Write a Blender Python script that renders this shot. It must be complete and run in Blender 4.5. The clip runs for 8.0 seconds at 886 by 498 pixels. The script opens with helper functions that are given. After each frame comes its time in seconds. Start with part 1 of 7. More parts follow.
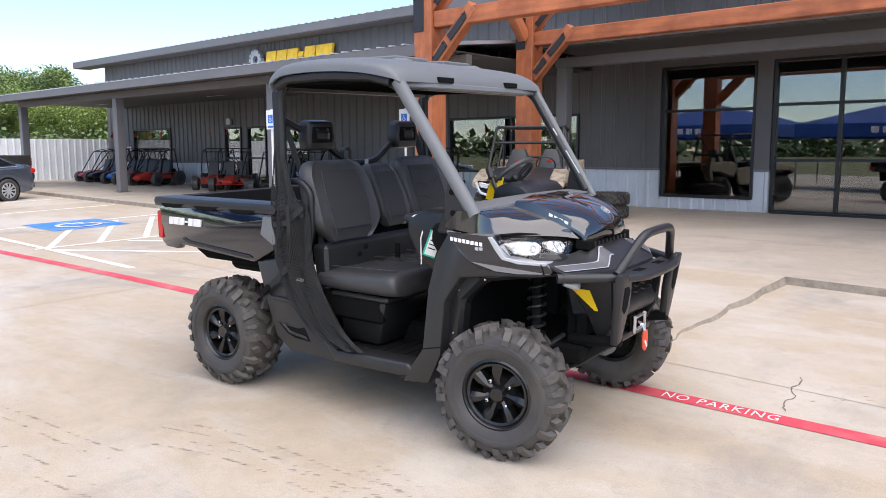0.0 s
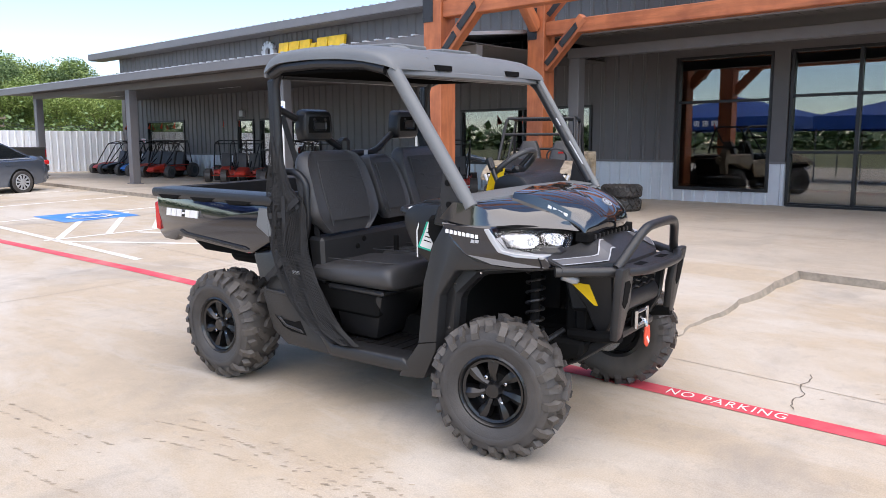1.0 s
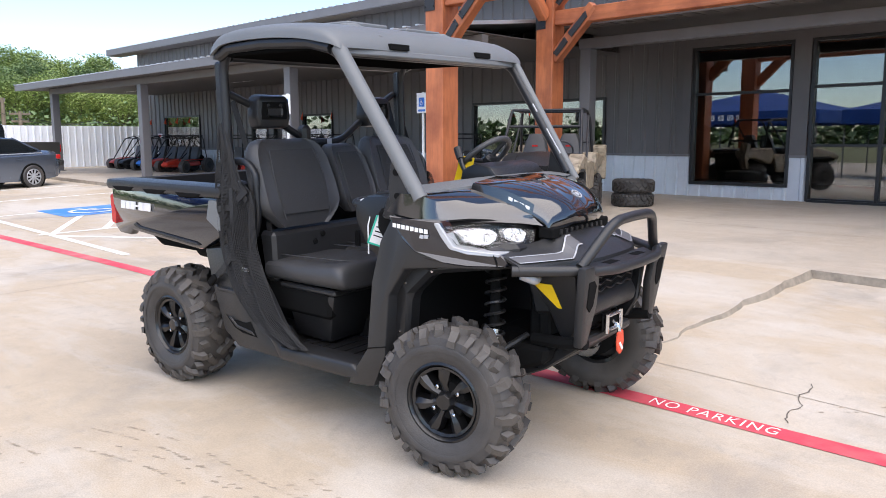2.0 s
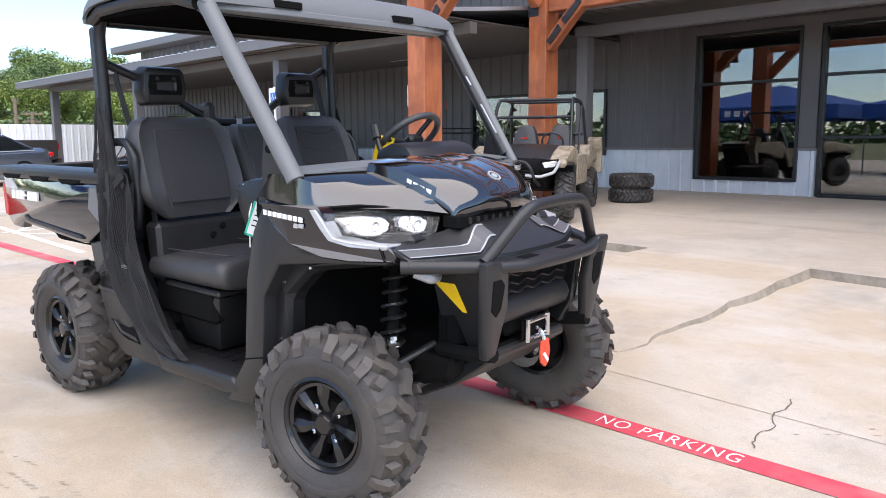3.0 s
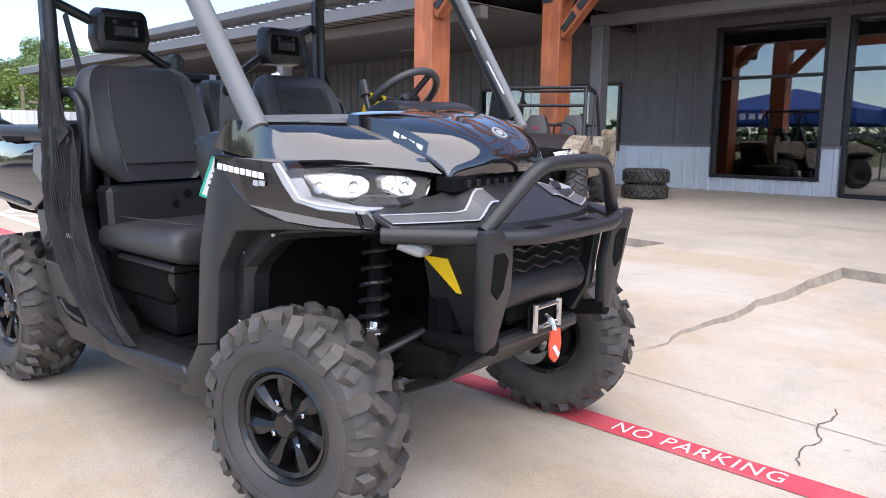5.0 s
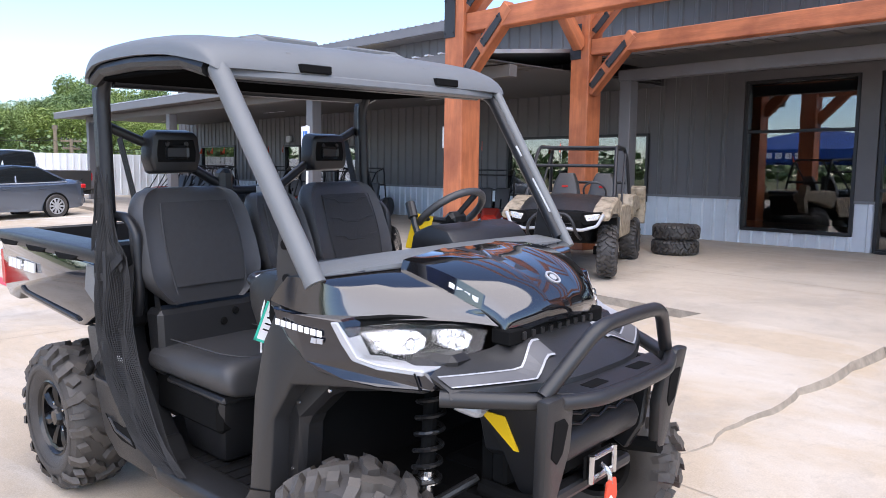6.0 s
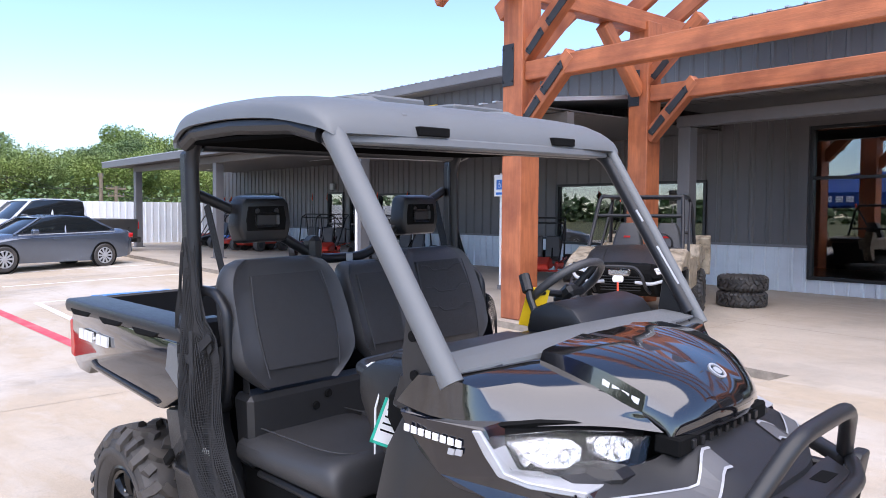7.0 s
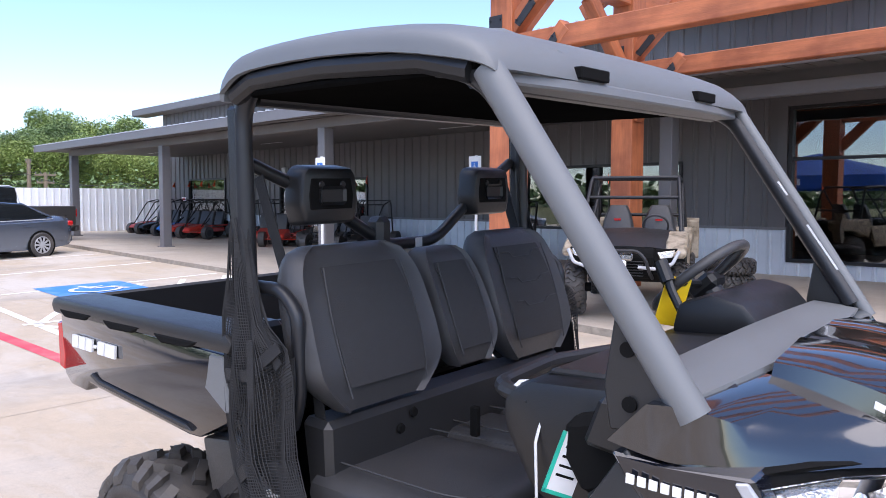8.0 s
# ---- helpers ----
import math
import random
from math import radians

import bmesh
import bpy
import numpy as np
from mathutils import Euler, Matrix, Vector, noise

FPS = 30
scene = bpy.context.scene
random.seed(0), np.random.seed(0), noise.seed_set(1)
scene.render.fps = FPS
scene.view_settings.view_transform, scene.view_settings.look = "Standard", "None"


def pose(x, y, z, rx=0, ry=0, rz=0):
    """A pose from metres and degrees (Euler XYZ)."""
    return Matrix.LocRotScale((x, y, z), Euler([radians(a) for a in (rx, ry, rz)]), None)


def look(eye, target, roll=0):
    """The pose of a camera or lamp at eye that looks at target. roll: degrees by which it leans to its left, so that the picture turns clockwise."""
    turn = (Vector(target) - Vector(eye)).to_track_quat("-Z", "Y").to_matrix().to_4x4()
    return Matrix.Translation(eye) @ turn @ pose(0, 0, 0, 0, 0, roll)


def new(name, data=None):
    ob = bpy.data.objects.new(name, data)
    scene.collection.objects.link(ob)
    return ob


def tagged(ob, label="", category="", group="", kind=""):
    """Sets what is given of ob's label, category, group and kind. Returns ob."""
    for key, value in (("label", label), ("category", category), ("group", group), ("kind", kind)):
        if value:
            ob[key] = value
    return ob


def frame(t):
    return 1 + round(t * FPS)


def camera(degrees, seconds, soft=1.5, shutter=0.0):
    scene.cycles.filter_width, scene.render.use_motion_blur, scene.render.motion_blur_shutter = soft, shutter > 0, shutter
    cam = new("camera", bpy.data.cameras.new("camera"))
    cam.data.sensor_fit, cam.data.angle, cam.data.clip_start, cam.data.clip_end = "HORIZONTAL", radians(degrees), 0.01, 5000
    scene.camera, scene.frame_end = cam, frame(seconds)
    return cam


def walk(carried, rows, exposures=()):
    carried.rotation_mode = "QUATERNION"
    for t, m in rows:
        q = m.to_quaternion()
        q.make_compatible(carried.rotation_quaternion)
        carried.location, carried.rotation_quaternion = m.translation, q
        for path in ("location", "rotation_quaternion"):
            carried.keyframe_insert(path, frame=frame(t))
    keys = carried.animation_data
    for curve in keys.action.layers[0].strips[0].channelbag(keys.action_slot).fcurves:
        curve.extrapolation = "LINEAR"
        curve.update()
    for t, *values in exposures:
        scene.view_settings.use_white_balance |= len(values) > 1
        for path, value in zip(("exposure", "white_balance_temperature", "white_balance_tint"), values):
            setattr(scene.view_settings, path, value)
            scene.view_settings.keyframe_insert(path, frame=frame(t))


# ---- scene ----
cam = camera(60.0, 8.0, soft=0.9)
EXPOSURE = 1.34
PATH = [
    (0, (0.416, 0.117, 1.556), (-0.878, 1.622, 1.303), -0.12),
    (0.5, (0.393, 0.147, 1.551), (-0.911, 1.64, 1.29), -0.11),
    (1, (0.428, 0.261, 1.542), (-0.895, 1.737, 1.27), -0.09),
    (2.5, (0.456, 1.156, 1.445), (-0.938, 2.562, 1.164), -0.29),
    (3, (0.43, 1.562, 1.375), (-0.98, 2.954, 1.094), -0.38),
    (3.5, (0.325, 1.778, 1.269), (-1.09, 3.162, 0.986), -0.07),
    (4, (0.203, 1.885, 1.187), (-1.213, 3.268, 0.9), 0.43),
    (5.5, (0.076, 1.95, 1.225), (-1.352, 3.326, 0.966), 1.25),
    (6, (-0.003, 1.898, 1.587), (-1.472, 3.24, 1.385), 0.79),
    (6.5, (-0.149, 1.931, 1.689), (-1.658, 3.236, 1.545), 0.64),
    (7, (-0.477, 1.88, 1.684), (-2.01, 3.161, 1.593), 0.47),
    (7.5, (-0.906, 1.826, 1.686), (-2.414, 3.138, 1.606), 0.54),
    (8, (-1.331, 1.857, 1.639), (-2.757, 3.255, 1.513), 0.13),
]
walk(cam, [(t, look(eye, target, roll)) for t, eye, target, roll in PATH], [(0, EXPOSURE - 0.1, 6600, 13), (3.5, EXPOSURE + 0.06, 6480, 13), (6, EXPOSURE + 0.1, 6300, 15), (8, EXPOSURE, 6150, 18)])

# ---- light ----
world = bpy.data.worlds.new("world")
scene.world = world
world.use_nodes = True
wn = world.node_tree
sky = wn.nodes.new("ShaderNodeTexSky")
sky.sky_type = "NISHITA"
sky.sun_disc = False
SUN_EL, SUN_AZ = 62.0, 126.0
sky.sun_elevation = radians(SUN_EL)
sky.sun_rotation = radians(SUN_AZ)
sky.air_density, sky.dust_density, sky.ozone_density = 0.9, 0.1, 3.0
wn.nodes["Background"].inputs["Strength"].default_value = 0.122
wn.links.new(sky.outputs[0], wn.nodes["Background"].inputs[0])
sun = new("sun", bpy.data.lights.new("sun", "SUN"))
sun.data.energy, sun.data.angle, sun.data.color = 2.1, radians(92), (1.0, 0.90, 0.76)
sun_way = Vector((math.sin(radians(SUN_AZ)) * math.cos(radians(SUN_EL)), math.cos(radians(SUN_AZ)) * math.cos(radians(SUN_EL)), math.sin(radians(SUN_EL))))
sun.matrix_world = look(sun_way * 60, (0, 0, 0))


# ---- materials ----
def material(name, colour, rough=0.6, metal=0.0, vary=0.15, scale=6.0, bump=0.0, bump_scale=60.0, coat=0.0, stain=None, stain_scale=0.6, stain_amount=0.4, spec=0.5, per_object=0.0):
    """Two scales of colour variation, grain relief and an optional stain colour with its own shape."""
    m = bpy.data.materials.new(name)
    m.use_nodes = True
    t = m.node_tree
    b = t.nodes["Principled BSDF"]
    tc = t.nodes.new("ShaderNodeTexCoord")
    n1 = t.nodes.new("ShaderNodeTexNoise")
    n1.inputs["Scale"].default_value = scale
    n1.inputs["Detail"].default_value = 8
    n1.inputs["Roughness"].default_value = 0.65
    t.links.new(tc.outputs["Object"], n1.inputs["Vector"])
    ramp = t.nodes.new("ShaderNodeMapRange")
    ramp.inputs["From Min"].default_value, ramp.inputs["From Max"].default_value = 0.3, 0.7
    ramp.inputs["To Min"].default_value, ramp.inputs["To Max"].default_value = 1 - vary, 1 + vary
    t.links.new(n1.outputs["Fac"], ramp.inputs["Value"])
    hsv = t.nodes.new("ShaderNodeHueSaturation")
    hsv.inputs["Color"].default_value = (*colour, 1)
    source = ramp.outputs[0]
    if per_object:
        oi = t.nodes.new("ShaderNodeObjectInfo")
        mr = t.nodes.new("ShaderNodeMapRange")
        mr.inputs["To Min"].default_value, mr.inputs["To Max"].default_value = 1 - per_object, 1 + per_object
        t.links.new(oi.outputs["Random"], mr.inputs["Value"])
        mu = t.nodes.new("ShaderNodeMath")
        mu.operation = "MULTIPLY"
        t.links.new(source, mu.inputs[0])
        t.links.new(mr.outputs[0], mu.inputs[1])
        source = mu.outputs[0]
    t.links.new(source, hsv.inputs["Value"])
    out = hsv.outputs["Color"]
    if stain:
        n2 = t.nodes.new("ShaderNodeTexNoise")
        n2.inputs["Scale"].default_value = stain_scale
        n2.inputs["Detail"].default_value = 5
        t.links.new(tc.outputs["Object"], n2.inputs["Vector"])
        r2 = t.nodes.new("ShaderNodeMapRange")
        r2.inputs["From Min"].default_value, r2.inputs["From Max"].default_value = 0.45, 0.72
        r2.inputs["To Max"].default_value = stain_amount
        t.links.new(n2.outputs["Fac"], r2.inputs["Value"])
        mix = t.nodes.new("ShaderNodeMix")
        mix.data_type = "RGBA"
        t.links.new(r2.outputs[0], mix.inputs["Factor"])
        t.links.new(out, mix.inputs["A"])
        mix.inputs["B"].default_value = (*stain, 1)
        out = mix.outputs["Result"]
    t.links.new(out, b.inputs["Base Color"])
    rr = t.nodes.new("ShaderNodeMapRange")
    rr.inputs["To Min"].default_value, rr.inputs["To Max"].default_value = max(rough - 0.08, 0.02), min(rough + 0.08, 1)
    t.links.new(n1.outputs["Fac"], rr.inputs["Value"])
    t.links.new(rr.outputs[0], b.inputs["Roughness"])
    b.inputs["Metallic"].default_value = metal
    b.inputs["Coat Weight"].default_value = coat
    b.inputs["Coat Roughness"].default_value = 0.03
    b.inputs["Specular IOR Level"].default_value = spec
    if bump:
        nb = t.nodes.new("ShaderNodeTexNoise")
        nb.inputs["Scale"].default_value = bump_scale
        nb.inputs["Detail"].default_value = 4
        t.links.new(tc.outputs["Object"], nb.inputs["Vector"])
        bp = t.nodes.new("ShaderNodeBump")
        bp.inputs["Strength"].default_value = bump
        bp.inputs["Distance"].default_value = 0.01
        t.links.new(nb.outputs["Fac"], bp.inputs["Height"])
        t.links.new(bp.outputs["Normal"], b.inputs["Normal"])
    return m


def slab_concrete(name, base, pale, grey, rust):
    """Broom-finished slab: buff ground with pale and grey patches, rusty specks, smears and a fine grain."""
    m = material(name, base, 0.85, 0, 0.07, 5.0, 0.25, 260)
    t = m.node_tree
    b = t.nodes["Principled BSDF"]
    tc = [k for k in t.nodes if k.type == "TEX_COORD"][0]
    hsv = [k for k in t.nodes if k.type == "HUE_SAT"][0]
    out = hsv.outputs["Color"]
    for scale, stretch, detail, lo, hi, amount, colour in ((0.33, (1, 1.6, 1), 7, 0.46, 0.60, 0.85, pale), (0.8, (1, 0.7, 1), 9, 0.52, 0.68, 0.7, grey), (2.6, (0.5, 1.5, 1), 10, 0.53, 0.72, 0.55, pale), (9.0, (1, 1, 1), 10, 0.56, 0.75, 0.45, grey), (2.1, (1, 1, 1), 3, 0.735, 0.77, 0.6, rust)):
        mp = t.nodes.new("ShaderNodeMapping")
        mp.inputs["Scale"].default_value = stretch
        mp.inputs["Location"].default_value = (scale * 3.1, scale * 1.7, 0)
        t.links.new(tc.outputs["Object"], mp.inputs["Vector"])
        n = t.nodes.new("ShaderNodeTexNoise")
        n.inputs["Scale"].default_value, n.inputs["Detail"].default_value, n.inputs["Roughness"].default_value = scale, detail, 0.62
        n.inputs["Distortion"].default_value = 0.5
        t.links.new(mp.outputs[0], n.inputs["Vector"])
        r = t.nodes.new("ShaderNodeMapRange")
        r.inputs["From Min"].default_value, r.inputs["From Max"].default_value, r.inputs["To Max"].default_value = lo, hi, amount
        t.links.new(n.outputs["Fac"], r.inputs["Value"])
        mix = t.nodes.new("ShaderNodeMix")
        mix.data_type = "RGBA"
        t.links.new(r.outputs[0], mix.inputs["Factor"])
        t.links.new(out, mix.inputs["A"])
        mix.inputs["B"].default_value = (*colour, 1)
        out = mix.outputs["Result"]
    fine = t.nodes.new("ShaderNodeTexNoise")
    fine.inputs["Scale"].default_value, fine.inputs["Detail"].default_value = 130, 4
    t.links.new(tc.outputs["Object"], fine.inputs["Vector"])
    fr = t.nodes.new("ShaderNodeMapRange")
    fr.inputs["From Min"].default_value, fr.inputs["From Max"].default_value = 0.3, 0.7
    fr.inputs["To Min"].default_value, fr.inputs["To Max"].default_value = 0.88, 1.10
    t.links.new(fine.outputs["Fac"], fr.inputs["Value"])
    grain = t.nodes.new("ShaderNodeHueSaturation")
    t.links.new(out, grain.inputs["Color"])
    t.links.new(fr.outputs[0], grain.inputs["Value"])
    t.links.new(grain.outputs["Color"], b.inputs["Base Color"])
    return m


def glass(name, colour=(0.75, 0.8, 0.8), rough=0.0, ior=1.5):
    m = bpy.data.materials.new(name)
    m.use_nodes = True
    b = m.node_tree.nodes["Principled BSDF"]
    b.inputs["Base Color"].default_value = (*colour, 1)
    b.inputs["Roughness"].default_value = rough
    b.inputs["Transmission Weight"].default_value = 1.0
    b.inputs["IOR"].default_value = ior
    return m


def timber(name):
    m = material(name, (0.44, 0.14, 0.055), 0.55, 0, 0.3, 5, 0.25, 40, stain=(0.2, 0.05, 0.02), stain_scale=2.2, stain_amount=0.7, per_object=0.12)
    t = m.node_tree
    for n in t.nodes:
        if n.type == "TEX_NOISE" and n.inputs["Scale"].default_value > 4.5:
            mp = t.nodes.new("ShaderNodeMapping")
            mp.inputs["Scale"].default_value = (0.25, 2.2, 2.2)
            tc = [k for k in t.nodes if k.type == "TEX_COORD"][0]
            t.links.new(tc.outputs["Object"], mp.inputs["Vector"])
            t.links.new(mp.outputs[0], n.inputs["Vector"])
    return m


CONCRETE = slab_concrete("concrete", (0.47, 0.385, 0.285), (0.55, 0.50, 0.435), (0.32, 0.285, 0.245), (0.36, 0.20, 0.12))
PORCH = slab_concrete("porch_concrete", (0.44, 0.375, 0.30), (0.50, 0.44, 0.365), (0.34, 0.30, 0.255), (0.33, 0.24, 0.17))
KERB = material("kerb_concrete_and_edge_shade", (0.30, 0.26, 0.21), 0.9, 0, 0.3, 9, 0.5, 50)
FIELD = material("field_grass", (0.16, 0.16, 0.06), 0.9, 0, 0.3, 0.3, 0.3, 4)
JOINT = material("joint_sealant", (0.37, 0.315, 0.25), 0.9, 0, 0.3, 12)
CRACK = material("crack_dirt", (0.13, 0.11, 0.09), 0.95, 0, 0.3, 12)
PRINT = material("tyre_print_dust", (0.365, 0.305, 0.235), 0.9, 0, 0.3, 12)
RED_PAINT = material("red_road_paint", (0.62, 0.06, 0.09), 0.75, 0, 0.12, 5, 0.2, 80, stain=(0.62, 0.3, 0.26), stain_scale=3.0, stain_amount=0.5)
WHITE_PAINT = material("white_road_paint", (0.80, 0.78, 0.74), 0.75, 0, 0.08, 8, 0.2, 80, stain=(0.6, 0.52, 0.45), stain_scale=2.0, stain_amount=0.5)
BLUE_PAINT = material("blue_road_paint", (0.05, 0.22, 0.60), 0.75, 0, 0.1, 6, 0.2, 80, stain=(0.3, 0.42, 0.6), stain_scale=3.0, stain_amount=0.5)
CLAD = material("charcoal_cladding", (0.105, 0.097, 0.097), 0.45, 0.0, 0.12, 1.2, 0.03, 30, per_object=0.06)
WAINSCOT = material("galvanised_cladding", (0.60, 0.63, 0.67), 0.42, 0.35, 0.08, 2.0, 0.05, 30, per_object=0.05)
TRIM = material("grey_painted_trim", (0.15, 0.145, 0.15), 0.5, 0, 0.08, 2.0)
SOFFIT = material("brown_soffit_metal", (0.12, 0.11, 0.104), 0.6, 0, 0.1, 2.0)
ROOFING = material("galvalume_roofing", (0.55, 0.56, 0.58), 0.45, 0.5, 0.1, 1.5)
BLACK_FRAME = material("black_window_frame", (0.012, 0.012, 0.013), 0.4, 0, 0.1, 5)
WINDOW_GLASS = glass("window_glass", (0.55, 0.6, 0.6), ior=2.1)
CLEAR = glass("clear_lens", (1.0, 1.0, 1.0), ior=1.3)
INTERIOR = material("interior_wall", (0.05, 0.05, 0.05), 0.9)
TIMBER = timber("stained_timber")
STEEL_PLATE = material("black_steel_plate", (0.035, 0.036, 0.04), 0.55, 0.3, 0.15, 12, 0.1, 60)
BOLT = material("zinc_bolt", (0.4, 0.4, 0.42), 0.35, 0.9)
PLASTIC = material("textured_black_plastic", (0.013, 0.0132, 0.0142), 0.36, 0, 0.1, 8, 0.12, 400)
GREY_PLASTIC = material("charcoal_moulded_plastic", (0.021, 0.0213, 0.0225), 0.38, 0, 0.08, 8, 0.1, 500)
ROOF_PLASTIC = material("matt_grey_roof_plastic", (0.150, 0.158, 0.163), 0.48, 0, 0.06, 3, 0.12, 600)
CAGE = material("powder_coated_tube", (0.020, 0.021, 0.024), 0.34, 0.2, 0.06, 9, 0.08, 500)
GLOSS = material("gloss_black_paint", (0.006, 0.007, 0.012), 0.08, 0.0, 0.05, 4, coat=1.0)
# same gloss black, reflection raised so the decks carry more sky sheen
DECK_GLOSS = material("gloss_black_deck_sheen", (0.010, 0.010, 0.0115), 0.09, 0.1, 0.05, 4, coat=1.0)
gloss_bsdf = DECK_GLOSS.node_tree.nodes["Principled BSDF"]
gloss_bsdf.inputs["Coat IOR"].default_value = 1.55
gloss_bsdf.inputs["Specular IOR Level"].default_value = 0.8
SEAT = material("black_seat_vinyl", (0.048, 0.048, 0.050), 0.42, 0, 0.1, 10, 0.2, 350)
FABRIC = material("charcoal_seat_fabric", (0.033, 0.033, 0.035), 0.85, 0, 0.15, 40, 0.4, 900)
STITCH = material("grey_stitching", (0.045, 0.045, 0.048), 0.7)
RUBBER = material("tyre_rubber", (0.048, 0.045, 0.044), 0.55, 0, 0.25, 7, 0.2, 120, stain=(0.11, 0.095, 0.08), stain_scale=4.0, stain_amount=0.5)
RIM = material("gloss_black_alloy", (0.010, 0.010, 0.011), 0.32, 0.2, 0.1, 10, coat=0.35)
# near-black without specular: holds the roof's underside dark against ground bounce
ROOF_SHADE = material("roof_underside_shade", (0.006, 0.006, 0.006), 0.95, spec=0.0)
# black parts, and flat plates that paint the dark of hollows
DARK = material("matt_black_and_recess_shade", (0.007, 0.007, 0.007), 0.9, spec=0.12)
STEEL = material("bright_steel", (0.62, 0.62, 0.62), 0.25, 1.0, 0.1, 20)
CHROME = material("lamp_reflector", (0.78, 0.77, 0.75), 0.16, 0.75, 0.03, 20, 0.9, 45)
YELLOW = material("yellow_plastic", (0.85, 0.55, 0.01), 0.45, 0, 0.05, 20)
ORANGE_RED = material("red_hook_strap", (0.75, 0.09, 0.04), 0.7, 0, 0.15, 30)
WHITE = material("white_plastic", (0.78, 0.78, 0.77), 0.5, 0, 0.04, 10)
SILVER = material("silver_decal", (0.45, 0.46, 0.48), 0.4, 0.3, 0.05, 20)
GREY_DECAL = material("grey_decal", (0.12, 0.12, 0.125), 0.45, 0.1)
RED_LENS = material("red_lamp_lens", (0.5, 0.012, 0.012), 0.25, coat=0.6)
MESH = material("black_net", (0.016, 0.016, 0.017), 0.75, 0, 0.2, 30)
WEB = material("black_webbing", (0.014, 0.014, 0.015), 0.7, 0, 0.15, 60, 0.3, 400)
GREEN = material("green_tag", (0.02, 0.45, 0.32), 0.5)
FENCE = material("white_steel_fence", (0.82, 0.84, 0.87), 0.5, 0, 0.05, 2.0, per_object=0.04)
SIGN_BLUE = material("sign_blue", (0.03, 0.16, 0.55), 0.5)
YELLOW_SIGN = material("yellow_sign_face", (0.85, 0.52, 0.02), 0.4)
LAMP_WHITE = material("lamp_diffuser", (0.8, 0.8, 0.78), 0.4)
TENT_BLUE = material("blue_canopy_cloth", (0.014, 0.07, 0.30), 0.7, 0, 0.15, 1.0, 0.1, 20)
BARK = material("bark", (0.13, 0.10, 0.075), 0.9, 0, 0.25, 6, 0.4, 20)
CAR_BLUE = material("slate_blue_car_paint", (0.13, 0.155, 0.20), 0.25, 0.6, 0.04, 3, coat=0.8)
CAR_SILVER = material("silver_car_paint", (0.66, 0.67, 0.68), 0.30, 0.15, 0.04, 3, coat=0.8)
CAR_GREY = material("grey_car_paint", (0.09, 0.088, 0.085), 0.3, 0.5, 0.04, 3, coat=0.8)
CAR_GLASS = material("tinted_car_glass", (0.015, 0.018, 0.02), 0.06, 0, 0.02, 3, coat=0.3)
CAMO = material("tan_camouflage_wrap", (0.36, 0.30, 0.22), 0.5, 0, 0.2, 14, stain=(0.10, 0.08, 0.05), stain_scale=11.0, stain_amount=0.95)
KART_RED = material("red_frame_paint", (0.48, 0.035, 0.02), 0.35, 0, 0.08, 6, coat=0.4)
KART_BLUE = material("blue_frame_paint", (0.02, 0.15, 0.5), 0.35, 0, 0.08, 6, coat=0.4)
KART_BLACK = material("black_frame_paint", (0.012, 0.012, 0.013), 0.4)
FLAG = material("orange_flag", (0.8, 0.1, 0.04), 0.8)
WIRE = material("wire", (0.03, 0.03, 0.03), 0.7)
POLE_WOOD = material("grey_pole_wood", (0.22, 0.17, 0.12), 0.9, 0, 0.2, 4, 0.3, 20)


def leaves(name, colour):
    m = material(name, colour, 0.6, 0, 0.35, 0.5, 0, stain=(colour[0] * 0.45, colour[1] * 0.5, colour[2] * 0.5), stain_scale=0.25, stain_amount=0.6)
    t = m.node_tree
    g = t.nodes.new("ShaderNodeNewGeometry")
    hs = [n for n in t.nodes if n.type == "HUE_SAT"][0]
    mr = t.nodes.new("ShaderNodeMapRange")
    mr.inputs["To Min"].default_value, mr.inputs["To Max"].default_value = 0.65, 1.35
    t.links.new(g.outputs["Random Per Island"], mr.inputs["Value"])
    t.links.new(mr.outputs[0], hs.inputs["Value"])
    m.node_tree.nodes["Principled BSDF"].inputs["Subsurface Weight"].default_value = 0.0
    return m


LEAF_A = leaves("leaf_green", (0.21, 0.29, 0.085))
LEAF_B = leaves("leaf_dark_green", (0.13, 0.20, 0.075))
LEAF_C = leaves("leaf_yellow_green", (0.24, 0.31, 0.075))


# ---- mesh helpers ----
def part(name, bm, mat, parent=None, label="", smooth=False, at=None):
    """Links a bmesh as one mesh object under a thing or part."""
    me = bpy.data.meshes.new(name)
    bmesh.ops.recalc_face_normals(bm, faces=bm.faces)
    bm.to_mesh(me)
    bm.free()
    for m in (mat if isinstance(mat, (list, tuple)) else (mat,)):
        me.materials.append(m)
    if smooth:
        me.shade_smooth()
        me.set_sharp_from_angle(angle=radians(38))
    ob = new(name, me)
    ob.parent = parent
    if at is not None:
        ob.matrix_basis = at
    if label:
        ob["label"] = label
    return ob


def empty(name, m, label, category, group="", kind=""):
    ob = new(name)
    ob.empty_display_size = 0.1
    ob.matrix_basis = m
    return tagged(ob, label, category, group, kind)


